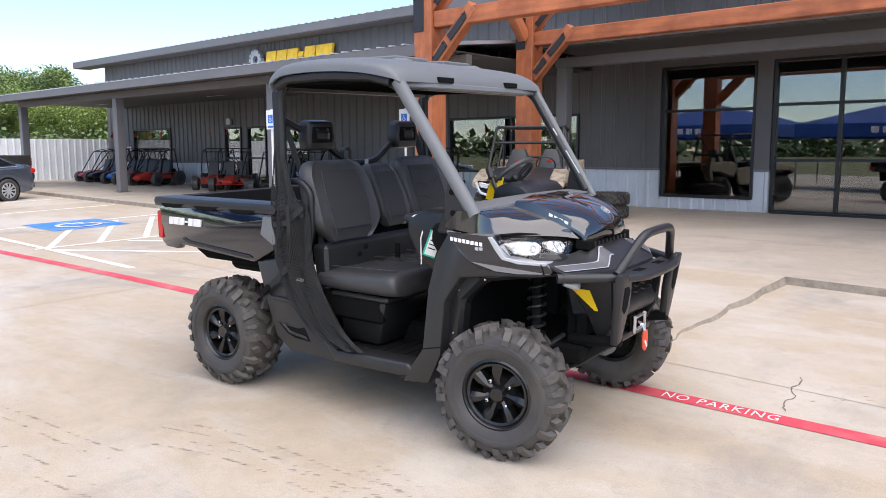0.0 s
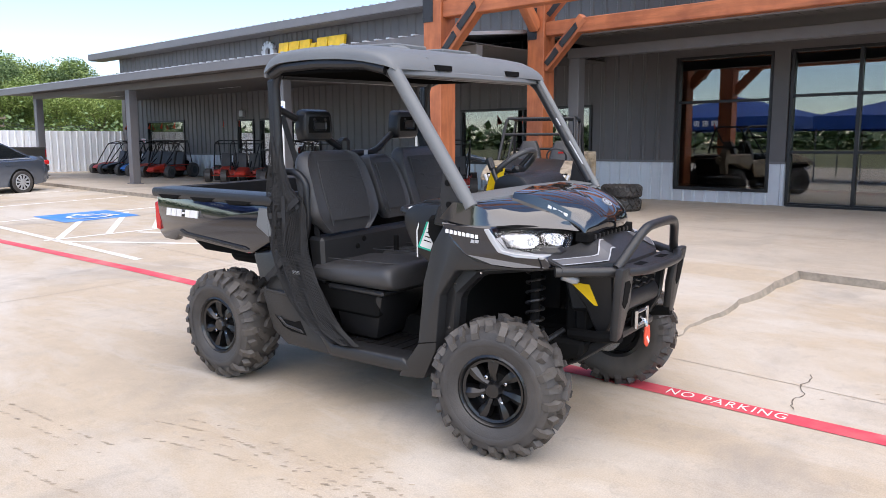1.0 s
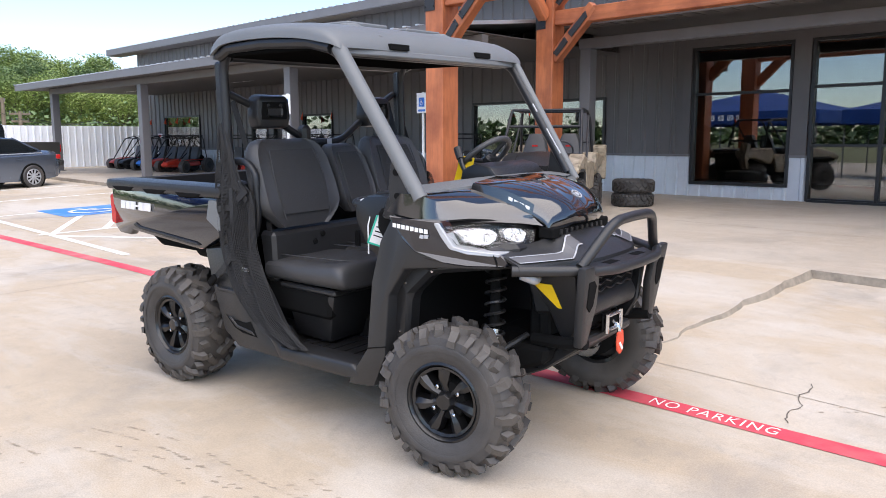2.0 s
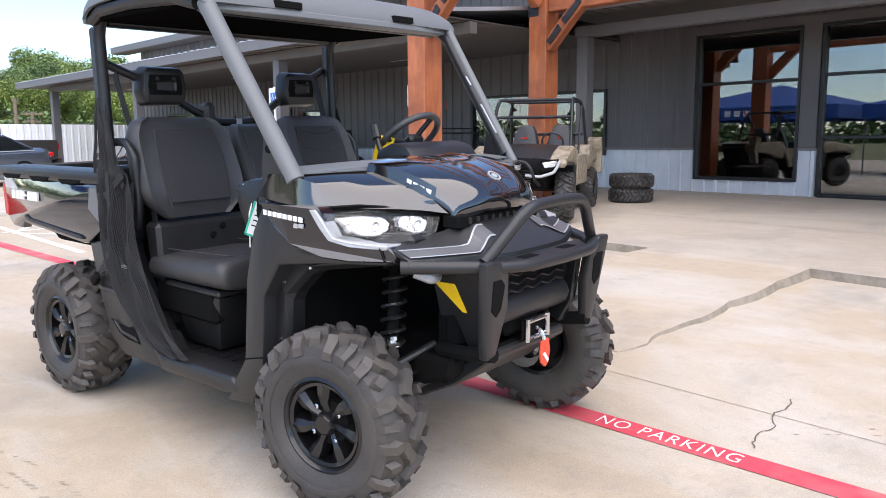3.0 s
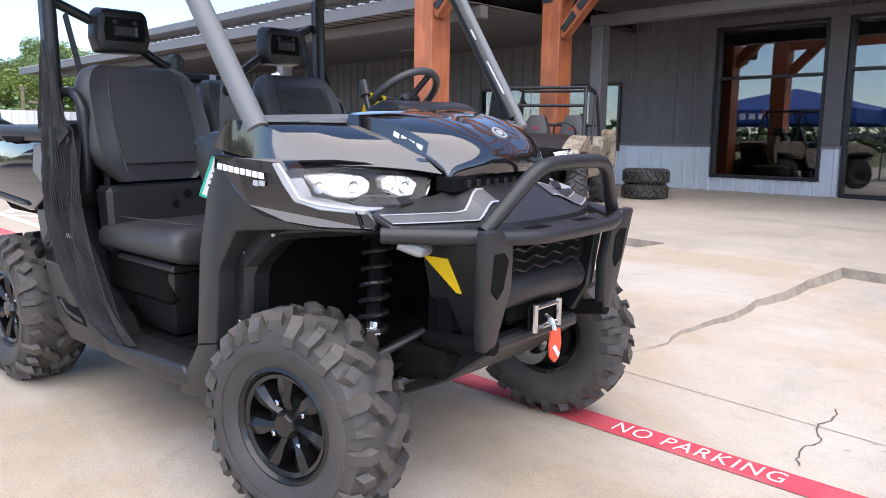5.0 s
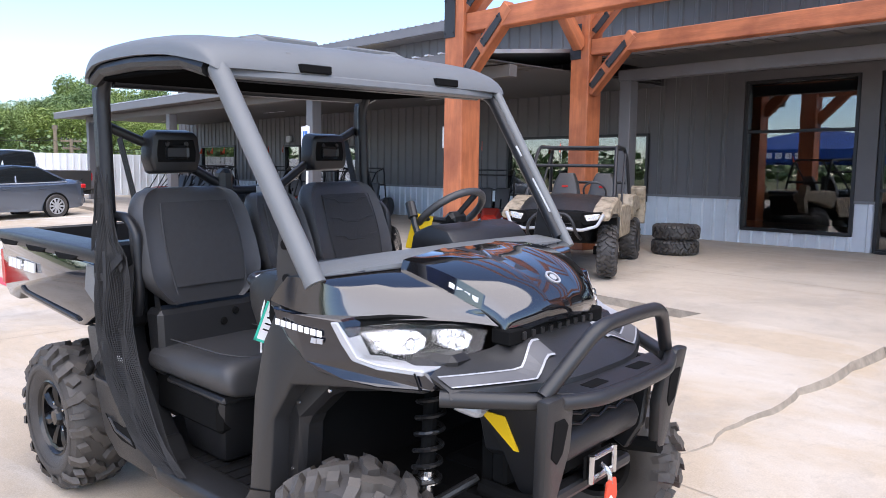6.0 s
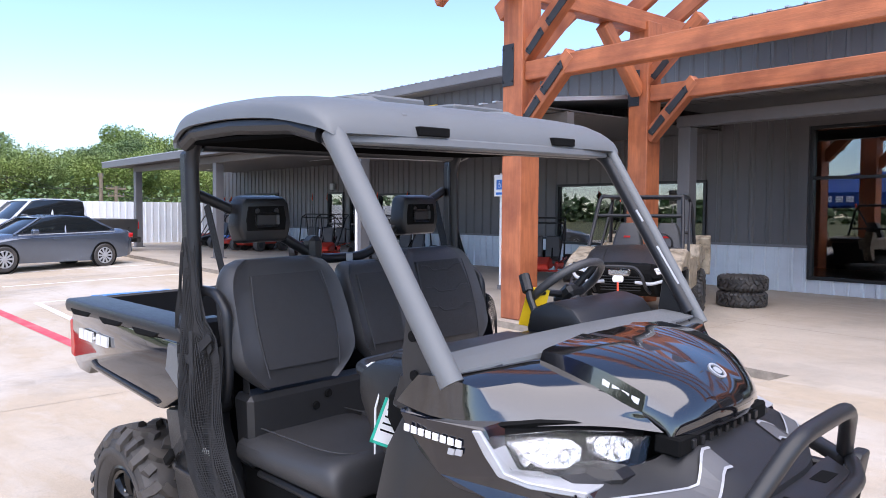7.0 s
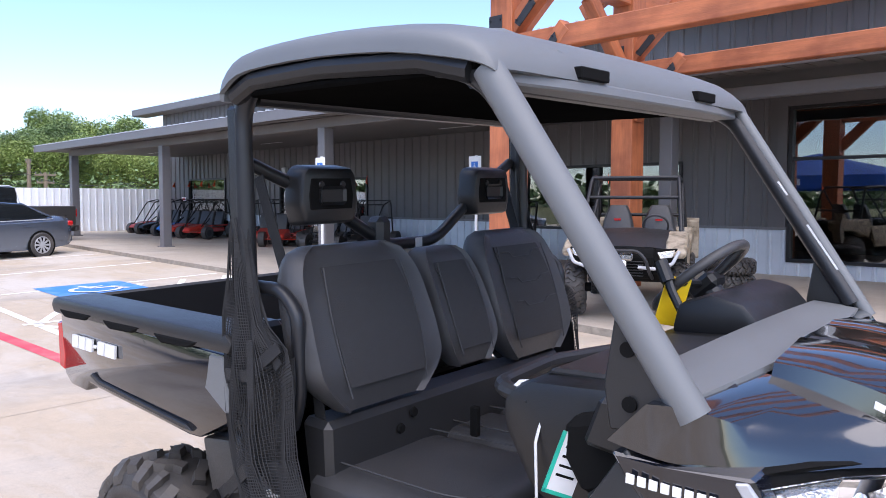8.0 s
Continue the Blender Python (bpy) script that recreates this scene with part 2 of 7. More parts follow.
def box_into(bm, lo, hi, bevel=0.0, m=None, segments=1):
    vs = [bm.verts.new((x, y, z)) for x in (lo[0], hi[0]) for y in (lo[1], hi[1]) for z in (lo[2], hi[2])]
    fs = [bm.faces.new([vs[i] for i in f]) for f in ((0, 1, 3, 2), (4, 6, 7, 5), (0, 4, 5, 1), (2, 3, 7, 6), (0, 2, 6, 4), (1, 5, 7, 3))]
    made = vs
    if bevel:
        edges = list({e for f in fs for e in f.edges})
        r = bmesh.ops.bevel(bm, geom=edges, offset=bevel, segments=segments, affect="EDGES", profile=0.5)
        made = list({v for f in r["faces"] for v in f.verts} | {v for v in vs if v.is_valid})
    if m is not None:
        bmesh.ops.transform(bm, matrix=m, verts=made)
    return made


def box(lo, hi, bevel=0.0, m=None, segments=1):
    bm = bmesh.new()
    box_into(bm, lo, hi, bevel, m, segments)
    return bm


def prism_into(bm, outline, fa, fb, bevel=0.0, segments=1):
    """Closed solid between two mapped copies of an outline: fa and fb take (u, v) to a place."""
    a = [bm.verts.new(fa(u, v)) for u, v in outline]
    b = [bm.verts.new(fb(u, v)) for u, v in outline]
    n = len(outline)
    fs = [bm.faces.new(a), bm.faces.new(b[::-1])]
    for i in range(n):
        fs.append(bm.faces.new((a[i], b[i], b[(i + 1) % n], a[(i + 1) % n])))
    if bevel:
        bmesh.ops.recalc_face_normals(bm, faces=fs)
        bmesh.ops.bevel(bm, geom=list({e for f in fs for e in f.edges}), offset=bevel, segments=segments, affect="EDGES", profile=0.5, clamp_overlap=True)


def prism(outline, fa, fb, bevel=0.0, segments=1):
    bm = bmesh.new()
    prism_into(bm, outline, fa, fb, bevel, segments)
    return bm


def side_prism(outline, y0, y1, bevel=0.0, taper=None, segments=1):
    """An outline in x and z, extruded across y; taper(x, z) shifts the outer face y0."""
    g = taper or (lambda x, z: 0.0)
    return prism(outline, lambda x, z: (x, y0 + g(x, z), z), lambda x, z: (x, y1, z), bevel, segments)


def tube_into(bm, pts, r, sides=10, closed=False, cap=True):
    """A round bar along places; corners are rounded by extra stations."""
    P = [Vector(p) for p in pts]
    n = len(P)
    rings = []
    up = Vector((0, 0, 1))
    prev = None
    for i, p in enumerate(P):
        a = P[i - 1] if (i or closed) else None
        b = P[(i + 1) % n] if (i < n - 1 or closed) else None
        d = ((p - a).normalized() if a is not None else Vector()) + ((b - p).normalized() if b is not None else Vector())
        d.normalize()
        if prev is None:
            s = d.cross(up if abs(d.z) < 0.9 else Vector((1, 0, 0))).normalized()
        else:
            s = (prev - d * prev.dot(d)).normalized()
        prev = s
        t = d.cross(s)
        rr = r[i] if isinstance(r, (list, tuple)) else r
        k = 1.0
        if a is not None and b is not None:
            c = (p - a).normalized().dot((b - p).normalized())
            k = min(1 / max(math.sqrt((1 + c) / 2), 0.5), 1.4)
        rings.append([bm.verts.new(p + (s * math.cos(2 * math.pi * j / sides) + t * math.sin(2 * math.pi * j / sides)) * rr) for j in range(sides)])
    for i in range(n if closed else n - 1):
        A, B = rings[i], rings[(i + 1) % n]
        for j in range(sides):
            bm.faces.new((A[j], A[(j + 1) % sides], B[(j + 1) % sides], B[j]))
    if cap and not closed:
        bm.faces.new(rings[0][::-1])
        bm.faces.new(rings[-1])


def rounded(pts, r=0.06, steps=4):
    """A path with its inner corners rounded."""
    P = [Vector(p) for p in pts]
    out = [P[0]]
    for a, b, c in zip(P, P[1:], P[2:]):
        u, v = (a - b), (c - b)
        k = min(r, u.length * 0.45, v.length * 0.45)
        s, e = b + u.normalized() * k, b + v.normalized() * k
        for i in range(steps + 1):
            f = i / steps
            out.append((1 - f) ** 2 * s + 2 * f * (1 - f) * b + f * f * e)
    out.append(P[-1])
    return out


def tube(pts, r, sides=10, bend=0.0, closed=False):
    bm = bmesh.new()
    tube_into(bm, rounded(pts, bend) if bend else pts, r, sides, closed)
    return bm


def sheet(rows, thick=0.01, close=False):
    """A surface through rows of places, given thickness along its normals."""
    bm = bmesh.new()
    V = [[bm.verts.new(p) for p in row] for row in rows]
    for a, b in zip(V, V[1:]):
        for i in range(len(a) - 1):
            bm.faces.new((a[i], a[i + 1], b[i + 1], b[i]))
    bm.normal_update()
    if thick:
        bmesh.ops.solidify(bm, geom=list(bm.faces), thickness=thick)
    return bm


def smooth_rows(rows, nu, nv):
    """Catmull-Rom refinement of a net of places."""
    def cr(P, n):
        P = [Vector(p) for p in P]
        out = []
        for i in range(len(P) - 1):
            p0, p1, p2, p3 = P[max(i - 1, 0)], P[i], P[i + 1], P[min(i + 2, len(P) - 1)]
            for k in range(n):
                t = k / n
                out.append(0.5 * (2 * p1 + (p2 - p0) * t + (2 * p0 - 5 * p1 + 4 * p2 - p3) * t * t + (3 * p1 - p0 - 3 * p2 + p3) * t ** 3))
        out.append(P[-1])
        return out
    A = [cr(r, nv) for r in rows]
    cols = [cr([r[j] for r in A], nu) for j in range(len(A[0]))]
    return [[c[i] for c in cols] for i in range(len(cols[0]))]


def lathe_into(bm, profile, n=32, m=None, closed=False):
    """Turns (radius, y) pairs about the y axis."""
    rings = [[bm.verts.new((r * math.cos(2 * math.pi * j / n), y, r * math.sin(2 * math.pi * j / n))) for j in range(n)] for r, y in profile]
    K = len(rings)
    for i in range(K if closed else K - 1):
        A, B = rings[i], rings[(i + 1) % K]
        for j in range(n):
            bm.faces.new((A[j], A[(j + 1) % n], B[(j + 1) % n], B[j]))
    if m is not None:
        bmesh.ops.transform(bm, matrix=m, verts=[v for r in rings for v in r])


def mirror_y(bm):
    bmesh.ops.transform(bm, matrix=Matrix.Diagonal((1, -1, 1, 1)), verts=bm.verts)
    return bm


# ---- ground ----
def gz(x, y):
    """Height of the lot: it falls away from the building."""
    x = max(min(x, 10.0), -30.0)
    y = max(min(y, 9.0), -12.0)
    u = x if x > -8 else -8 + (x + 8) * 0.6
    return -(0.0209 * (u + 3) - 0.0237 * (y - 3.9)) / 0.9995


def steps(a, b, n):
    return [a + (b - a) * i / n for i in range(n + 1)]


def ground_grid(xs, ys, lift=0.0):
    bm = bmesh.new()
    V = [[bm.verts.new((x, y, gz(x, y) + lift)) for x in xs] for y in ys]
    for a, b in zip(V, V[1:]):
        for i in range(len(a) - 1):
            bm.faces.new((a[i], a[i + 1], b[i + 1], b[i]))
    return bm


g_x = [-2500, -600, -200, -90, -60, -45] + steps(-34, 14, 48) + [25, 45, 90, 300, 900, 2500]
g_y = [-2500, -600, -200, -90, -50, -30] + steps(-16, 9, 25) + [14, 20, 30, 60, 150, 500, 2500]
ground_bm = ground_grid(g_x, g_y)
for f in ground_bm.faces:
    c = f.calc_center_median()
    f.material_index = 0 if (-34 < c.x < 45 and -30 < c.y < 30) else 1
ground = part("ground", ground_bm, (CONCRETE, FIELD))
tagged(ground, "pale buff weathered concrete parking lot with tyre marks", "parking lot", kind="structure")


def paint(name, a, b, width, mat, label, category="road marking", lift=0.004, group=""):
    """A painted line on the lot from a to b."""
    a, b = Vector(a), Vector(b)
    n = max(2, int((b - a).length / 0.5))
    s = Vector((-(b - a).y, (b - a).x)).normalized() * width / 2
    bm = bmesh.new()
    rows = []
    for i in range(n + 1):
        p = a + (b - a) * i / n
        rows.append([bm.verts.new((q.x, q.y, gz(q.x, q.y) + lift)) for q in (p - s, p + s)])
    for r, q in zip(rows, rows[1:]):
        bm.faces.new((r[0], r[1], q[1], q[0]))
    return tagged(part(name, bm, mat), label, category, group, "structure")


LOT = Matrix.Translation((-3, 3.9, 0)) @ pose(0, 0, 0, 1.415, 1.13, 2.907) @ Matrix.Translation((3, -3.9, 0))


def lot(x, y, z=0.0):
    return LOT @ Vector((x, y, z))


# ---- lot markings ----
def red_line_y(x):
    return lot(x, 4.62).y


ra, rb = lot(-13.5, 4.62), lot(6.0, 4.62)
paint("fire_lane_line", (ra.x, ra.y), (rb.x, rb.y), 0.15, RED_PAINT, "faded red painted fire lane stripe on concrete")
rc = lot(-40.0, 4.62)
paint("fire_lane_line", (rc.x, rc.y), (ra.x, ra.y), 0.15, RED_PAINT, "faded red painted fire lane stripe on concrete")


def lettering(name, body, size, m, mat, label, extrude=0.0, parent=None):
    cu = bpy.data.curves.new(name, "FONT")
    cu.body, cu.size, cu.extrude, cu.align_x, cu.align_y = body, size, extrude, "CENTER", "CENTER"
    cu.space_character = 1.18
    tmp = bpy.data.objects.new("tmp", cu)
    me = bpy.data.meshes.new_from_object(tmp)
    bpy.data.objects.remove(tmp)
    me.materials.append(mat)
    ob = new(name, me)
    ob.parent = parent
    ob.matrix_basis = m
    return tagged(ob, label, "lettering", kind="structure")


lettering("no_parking_lettering", "NO PARKING", 0.128, LOT @ pose(-1.245, 4.62, 0.0065, 0, 0, 0) @ Matrix.Diagonal((0.82, 1.05, 1, 1)), WHITE_PAINT, "white stencilled NO PARKING letters on the red stripe")

for sx in (-14.1, -16.9, -19.7, -22.5, -25.3):
    paint("stall_line", (sx, 4.75), (sx - 0.15, 8.7), 0.10, WHITE_PAINT, "thin white painted parking stall line", group="stall lines")
# hatched aisle beside the accessible stall
paint("stall_line", (-11.2, 4.6), (-11.0, 8.7), 0.10, WHITE_PAINT, "thin white painted parking stall line", group="stall lines")
paint("stall_line", (-14.1, 4.75), (-8.6, 4.72), 0.10, WHITE_PAINT, "white painted line along the access aisle")
for k in range(5):
    paint("aisle_hatch", (-11.2 - 0.0 * k, 4.8 + 0.75 * k), (-13.9, 6.4 + 0.75 * k if k < 3 else 8.7), 0.10, WHITE_PAINT, "white diagonal access aisle hatching", group="aisle hatching")
paint("aisle_hatch", (-11.0, 4.7), (-8.7, 6.2), 0.10, WHITE_PAINT, "white diagonal access aisle hatching", group="aisle hatching")
paint("aisle_hatch", (-11.0, 5.9), (-8.7, 7.4), 0.10, WHITE_PAINT, "white diagonal access aisle hatching", group="aisle hatching")
paint("accessible_stall_square", (-14.5, 6.35), (-13.1, 6.35), 1.35, BLUE_PAINT, "blue painted square with a white wheelchair symbol", lift=0.006)


def wheelchair(bm, m, r=0.35):
    """Wheelchair symbol in the xy plane, from bars and an open ring."""
    pts = [(r * math.cos(a), r * math.sin(a) - 0.12) for a in [radians(d) for d in range(110, 400, 15)]]
    for a, b in zip(pts, pts[1:]):
        bar(bm, a, b, 0.08, m)
    for a, b in (((-0.05, 0.42), (0.0, 0.0)), ((0.0, 0.0), (0.28, 0.0)), ((0.28, 0.0), (0.42, -0.36)), ((-0.02, 0.22), (0.22, 0.2))):
        bar(bm, a, b, 0.09, m)
    vs = [bm.verts.new(m @ Vector((-0.06 + 0.09 * math.cos(k * math.pi / 5), 0.56 + 0.09 * math.sin(k * math.pi / 5), 0))) for k in range(10)]
    bm.faces.new(vs)


def bar(bm, a, b, w, m):
    a, b = Vector((*a, 0)), Vector((*b, 0))
    s = Vector((-(b - a).y, (b - a).x, 0)).normalized() * w / 2
    bm.faces.new([bm.verts.new(m @ p) for p in (a - s, b - s, b + s, a + s)])


bm = bmesh.new()
wheelchair(bm, Matrix.Translation((-13.8, 6.35, gz(-13.8, 6.35) + 0.012)) @ pose(0, 0, 0, math.degrees(math.atan(0.0237)), 0, 0) @ pose(0, 0, 0, 0, 0, 90), 0.36)
tagged(part("wheelchair_symbol", bm, WHITE_PAINT), "white painted wheelchair symbol on blue square", "road marking", kind="structure")


# sawn joints and cracks in the concrete
def crack(points, width, label):
    bm = bmesh.new()
    prev = None
    for k, (x, y) in enumerate(points):
        w = width * (0.6 + 0.8 * random.random())
        n = [bm.verts.new((x - w, y, gz(x, y) + 0.003)), bm.verts.new((x + w, y, gz(x, y) + 0.003))]
        if prev:
            bm.faces.new((prev[0], prev[1], n[1], n[0]))
        prev = n
    return tagged(part("crack", bm, CRACK), label, "crack", kind="structure")


random.seed(4)
crack([(-1.06 + 0.10 * (k / 27) + 0.02 * math.sin(k * 0.5) + 0.010 * random.uniform(-1, 1), 5.62 - 0.027 * k) for k in range(28)], 0.0036, "fine jagged crack in the concrete")
for jx in (-16.5, -12.0, -7.4, 1.6, 6.1):
    paint("joint", (jx, -14), (jx, 8.8), 0.008, JOINT, "sawn control joint in the concrete", "joint", 0.002, "control joints")
for jy in (-4.0, 5.35):
    paint("joint", (-30, jy), (12, jy), 0.008, JOINT, "sawn control joint in the concrete", "joint", 0.002, "control joints")

# faint tread prints left by turning tyres
rp = random.Random(8)
for (ax, ay), (bx, by), n in (((-1.55, 2.35), (-0.15, 2.75), 46), ((-1.45, 2.55), (-0.25, 2.95), 40), ((-4.6, 1.35), (-3.0, 1.75), 40), ((-2.6, 1.5), (-1.2, 2.3), 34), ((-0.6, 3.4), (0.9, 4.0), 30), ((-2.2, 2.5), (-0.7, 1.9), 60), ((-2.3, 2.7), (-0.5, 2.3), 60), ((-3.6, 2.35), (-2.1, 2.62), 55), ((-3.4, 2.2), (-1.9, 2.5), 50), ((-5.2, 1.6), (-3.4, 2.0), 60), ((-0.9, 5.2), (0.4, 6.2), 30)):
    bm = bmesh.new()
    for k in range(n):
        f = (k + rp.uniform(-0.3, 0.3)) / n
        if rp.random() < 0.25:
            continue
        px_, py_ = ax + (bx - ax) * f, ay + (by - ay) * f + 0.05 * math.sin(f * 5) + rp.choice((-0.05, 0.05))
        a = rp.uniform(0.3, 0.9)
        l, w = rp.uniform(0.010, 0.022), rp.uniform(0.004, 0.008)
        c = Vector((px_, py_, gz(px_, py_) + 0.002))
        u, v = Vector((math.cos(a), math.sin(a), 0)) * l, Vector((-math.sin(a), math.cos(a), 0)) * w
        bm.faces.new([bm.verts.new(c + p) for p in (-u - v, u - v * 0.6, u * 0.8 + v, -u + v * 0.7)])
    tagged(part("tread_print", bm, PRINT), "faint dark tyre tread prints on the concrete", "tyre marks", kind="stuff")

# ---- porch slab, kerb and ramp ----
WALL_Y, FLOOR_Z, KERB_Y = 14.8, 0.42, 8.85


def pz(x, y):
    """Top of the raised porch slab."""
    k = gz(x, KERB_Y) + 0.085
    f = (y - KERB_Y) / (WALL_Y - KERB_Y)
    return k + (FLOOR_Z - k) * f


bm = bmesh.new()
p_x = steps(-30, -3.6, 26) + steps(-3.6, -2.1, 3)[1:] + steps(-2.1, 16, 18)[1:]
p_y = steps(KERB_Y, 20.0, 6)
V = [[bm.verts.new((x, y, pz(x, min(y, WALL_Y)))) for x in p_x] for y in p_y]
for a, b in zip(V, V[1:]):
    for i in range(len(a) - 1):
        bm.faces.new((a[i], a[i + 1], b[i + 1], b[i]))
low = [bm.verts.new((x, KERB_Y, gz(x, KERB_Y) - 0.15)) for x in p_x]
for i in range(len(p_x) - 1):
    bm.faces.new((V[0][i], low[i], low[i + 1], V[0][i + 1])).material_index = 1
porch = tagged(part("porch_floor", bm, (PORCH, KERB)), "smooth grey-buff concrete porch slab with a low kerb", "pavement", kind="structure")
for jx in (-24.5, -19, -13.5, -10.2, -5.6, -0.8, 4):
    bm = bmesh.new()
    vs = [bm.verts.new((jx + dx, y, pz(jx, y) + 0.003)) for y, dx in ((KERB_Y + 0.01, 0.005), (KERB_Y + 0.01, -0.005), (WALL_Y, -0.005), (WALL_Y, 0.005))]
    bm.faces.new(vs)
    tagged(part("joint", bm, JOINT), "control joint in the porch slab", "joint", group="control joints", kind="structure")
bm = bmesh.new()
n = 24
for i in range(n):
    a, b = -30 + 46 * i / n, -30 + 46 * (i + 1) / n
    bm.faces.new([bm.verts.new((x, y, pz(x, y) + 0.003)) for x, y in ((a, 11.2), (b, 11.2), (b, 11.22), (a, 11.22))])
tagged(part("joint", bm, JOINT), "long joint in the porch slab", "joint", group="control joints", kind="structure")
# built-up ramp in front of the kerb; its right flank has shade painted in
bm = bmesh.new()
rx0, rx1, ry0 = -3.80, -2.14, 5.7
rr_ = random.Random(3)
rows = []
for i in range(25):
    f = i / 24
    y = ry0 + (KERB_Y - 0.002 - ry0) * f
    e = 0.035 * math.sin(i * 0.9) + rr_.uniform(-0.025, 0.025)
    xl, xr = rx0 - 0.5 * (1 - f), rx1 + e * (1 - 0.8 * f)
    h = 0.004 + 0.082 * f ** 0.8
    rows.append([bm.verts.new(p) for p in ((xl - 0.02, y, gz(xl, y) - 0.02), (xl, y, gz(xl, y) + h), (xr - 0.02, y, gz(xr, y) + h), (xr + 0.012 * rr_.random() - 0.02 * (1 - f), y, gz(xr, y) - 0.004))])
for a, b in zip(rows, rows[1:]):
    for i in range(3):
        f = bm.faces.new((a[i], a[i + 1], b[i + 1], b[i]))
        # darker kerb colour on the flank paints the shade of the step
        f.material_index = 1 if i == 2 else 0
tagged(part("ramp", bm, (CONCRETE, KERB)), "concrete kerb ramp with a chipped edge darkened as shade", "ramp", kind="structure")


# ---- building ----
def ribbed_panel(width, height, ribs, depth):
    """One sheet of ribbed steel in x and z, ribs proud towards -y."""
    bm = bmesh.new()
    prof = []
    p = width / ribs
    for k in range(ribs):
        x = k * p
        prof += [(x, 0), (x + p * 0.62, 0), (x + p * 0.70, -depth), (x + p * 0.88, -depth), (x + p * 0.96, 0)]
    prof.append((width, 0))
    a = [bm.verts.new((x, y, 0)) for x, y in prof]
    b = [bm.verts.new((x, y, height)) for x, y in prof]
    for i in range(len(prof) - 1):
        bm.faces.new((a[i], a[i + 1], b[i + 1], b[i]))
    me = bpy.data.meshes.new("panel")
    bm.to_mesh(me)
    bm.free()
    return me


panel_store = {}


def cladding(x0, x1, z0, z1, y, mat, parent, pitch=0.9, ribs=3, depth=0.03):
    n = max(1, round((x1 - x0) / pitch))
    w = (x1 - x0) / n
    key = (round(w, 3), round(z1 - z0, 3), mat.name)
    if key not in panel_store:
        panel_store[key] = ribbed_panel(w, z1 - z0, ribs, depth)
        panel_store[key].materials.append(mat)
    for i in range(n):
        ob = new("panel", panel_store[key])
        ob.parent = parent
        ob.location = (x0 + i * w, y, z0)


OPEN = [(-27.65, -24.98, 0.95, 2.39), (-21.65, -20.72, 0.42, 2.34), (-20.4, -19.4, 0.42, 2.34), (-18.85, -17.39, 0.95, 2.26),
        (-11.98, -8.3, 1.05, 2.36), (-6.40, -4.56, 0.64, 3.19), (-4.25, 1.35, 0.42, 3.19)]
W0, W1, ZT, ZW = -29.7, 16.0, 5.0, 1.18
bm = bmesh.new()
cuts = [W0] + [v for o in OPEN for v in o[:2]] + [W1]
for i in range(0, len(cuts), 2):
    box_into(bm, (cuts[i], WALL_Y, 0.1), (cuts[i + 1], WALL_Y + 0.22, ZT))
for x0, x1, z0, z1 in OPEN:
    box_into(bm, (x0, WALL_Y, z1), (x1, WALL_Y + 0.22, ZT))
    if z0 > 0.5:
        box_into(bm, (x0, WALL_Y, 0.1), (x1, WALL_Y + 0.22, z0))
wall = tagged(part("wall_front", bm, INTERIOR), "charcoal ribbed steel wall over a galvanised wainscot", "wall", kind="structure")
for i in range(0, len(cuts), 2):
    a, b = cuts[i], cuts[i + 1]
    if b - a < 0.5:
        if i == 12:
            cladding(a, b, 0.40, ZW, WALL_Y - 0.004, WAINSCOT, wall, ribs=1)
        cladding(a, b, ZW if i == 12 else 0.42, ZT, WALL_Y - 0.004, CLAD, wall, ribs=1)
        continue
    cladding(a, b, 0.40, ZW, WALL_Y - 0.004, WAINSCOT, wall, ribs=4)
    cladding(a, b, ZW, ZT, WALL_Y - 0.004, CLAD, wall, ribs=3)
for x0, x1, z0, z1 in OPEN:
    cladding(x0, x1, z1, ZT, WALL_Y - 0.004, CLAD, wall, ribs=3)
    if z0 > 0.5:
        cladding(x0, x1, 0.40, z0, WALL_Y - 0.004, WAINSCOT, wall, ribs=4)
for i in range(0, len(cuts), 2):
    bm = box((cuts[i], WALL_Y - 0.045, ZW - 0.015), (cuts[i + 1], WALL_Y - 0.035, ZW + 0.03))
    tagged(part("trim", bm, TRIM), "dark grey wainscot flashing strip", "trim", kind="structure")
# flat surround about the entrance
for lo, hi in (((-6.58, WALL_Y - 0.06, 3.19), (1.6, WALL_Y - 0.036, 3.34)), ((-6.58, WALL_Y - 0.06, 1.22), (-6.42, WALL_Y - 0.036, 3.19)), ((-4.55, WALL_Y - 0.06, 1.22), (-4.27, WALL_Y - 0.036, 3.19))):
    tagged(part("trim", box(lo, hi), CLAD), "charcoal flat steel trim round the opening", "trim", kind="structure")


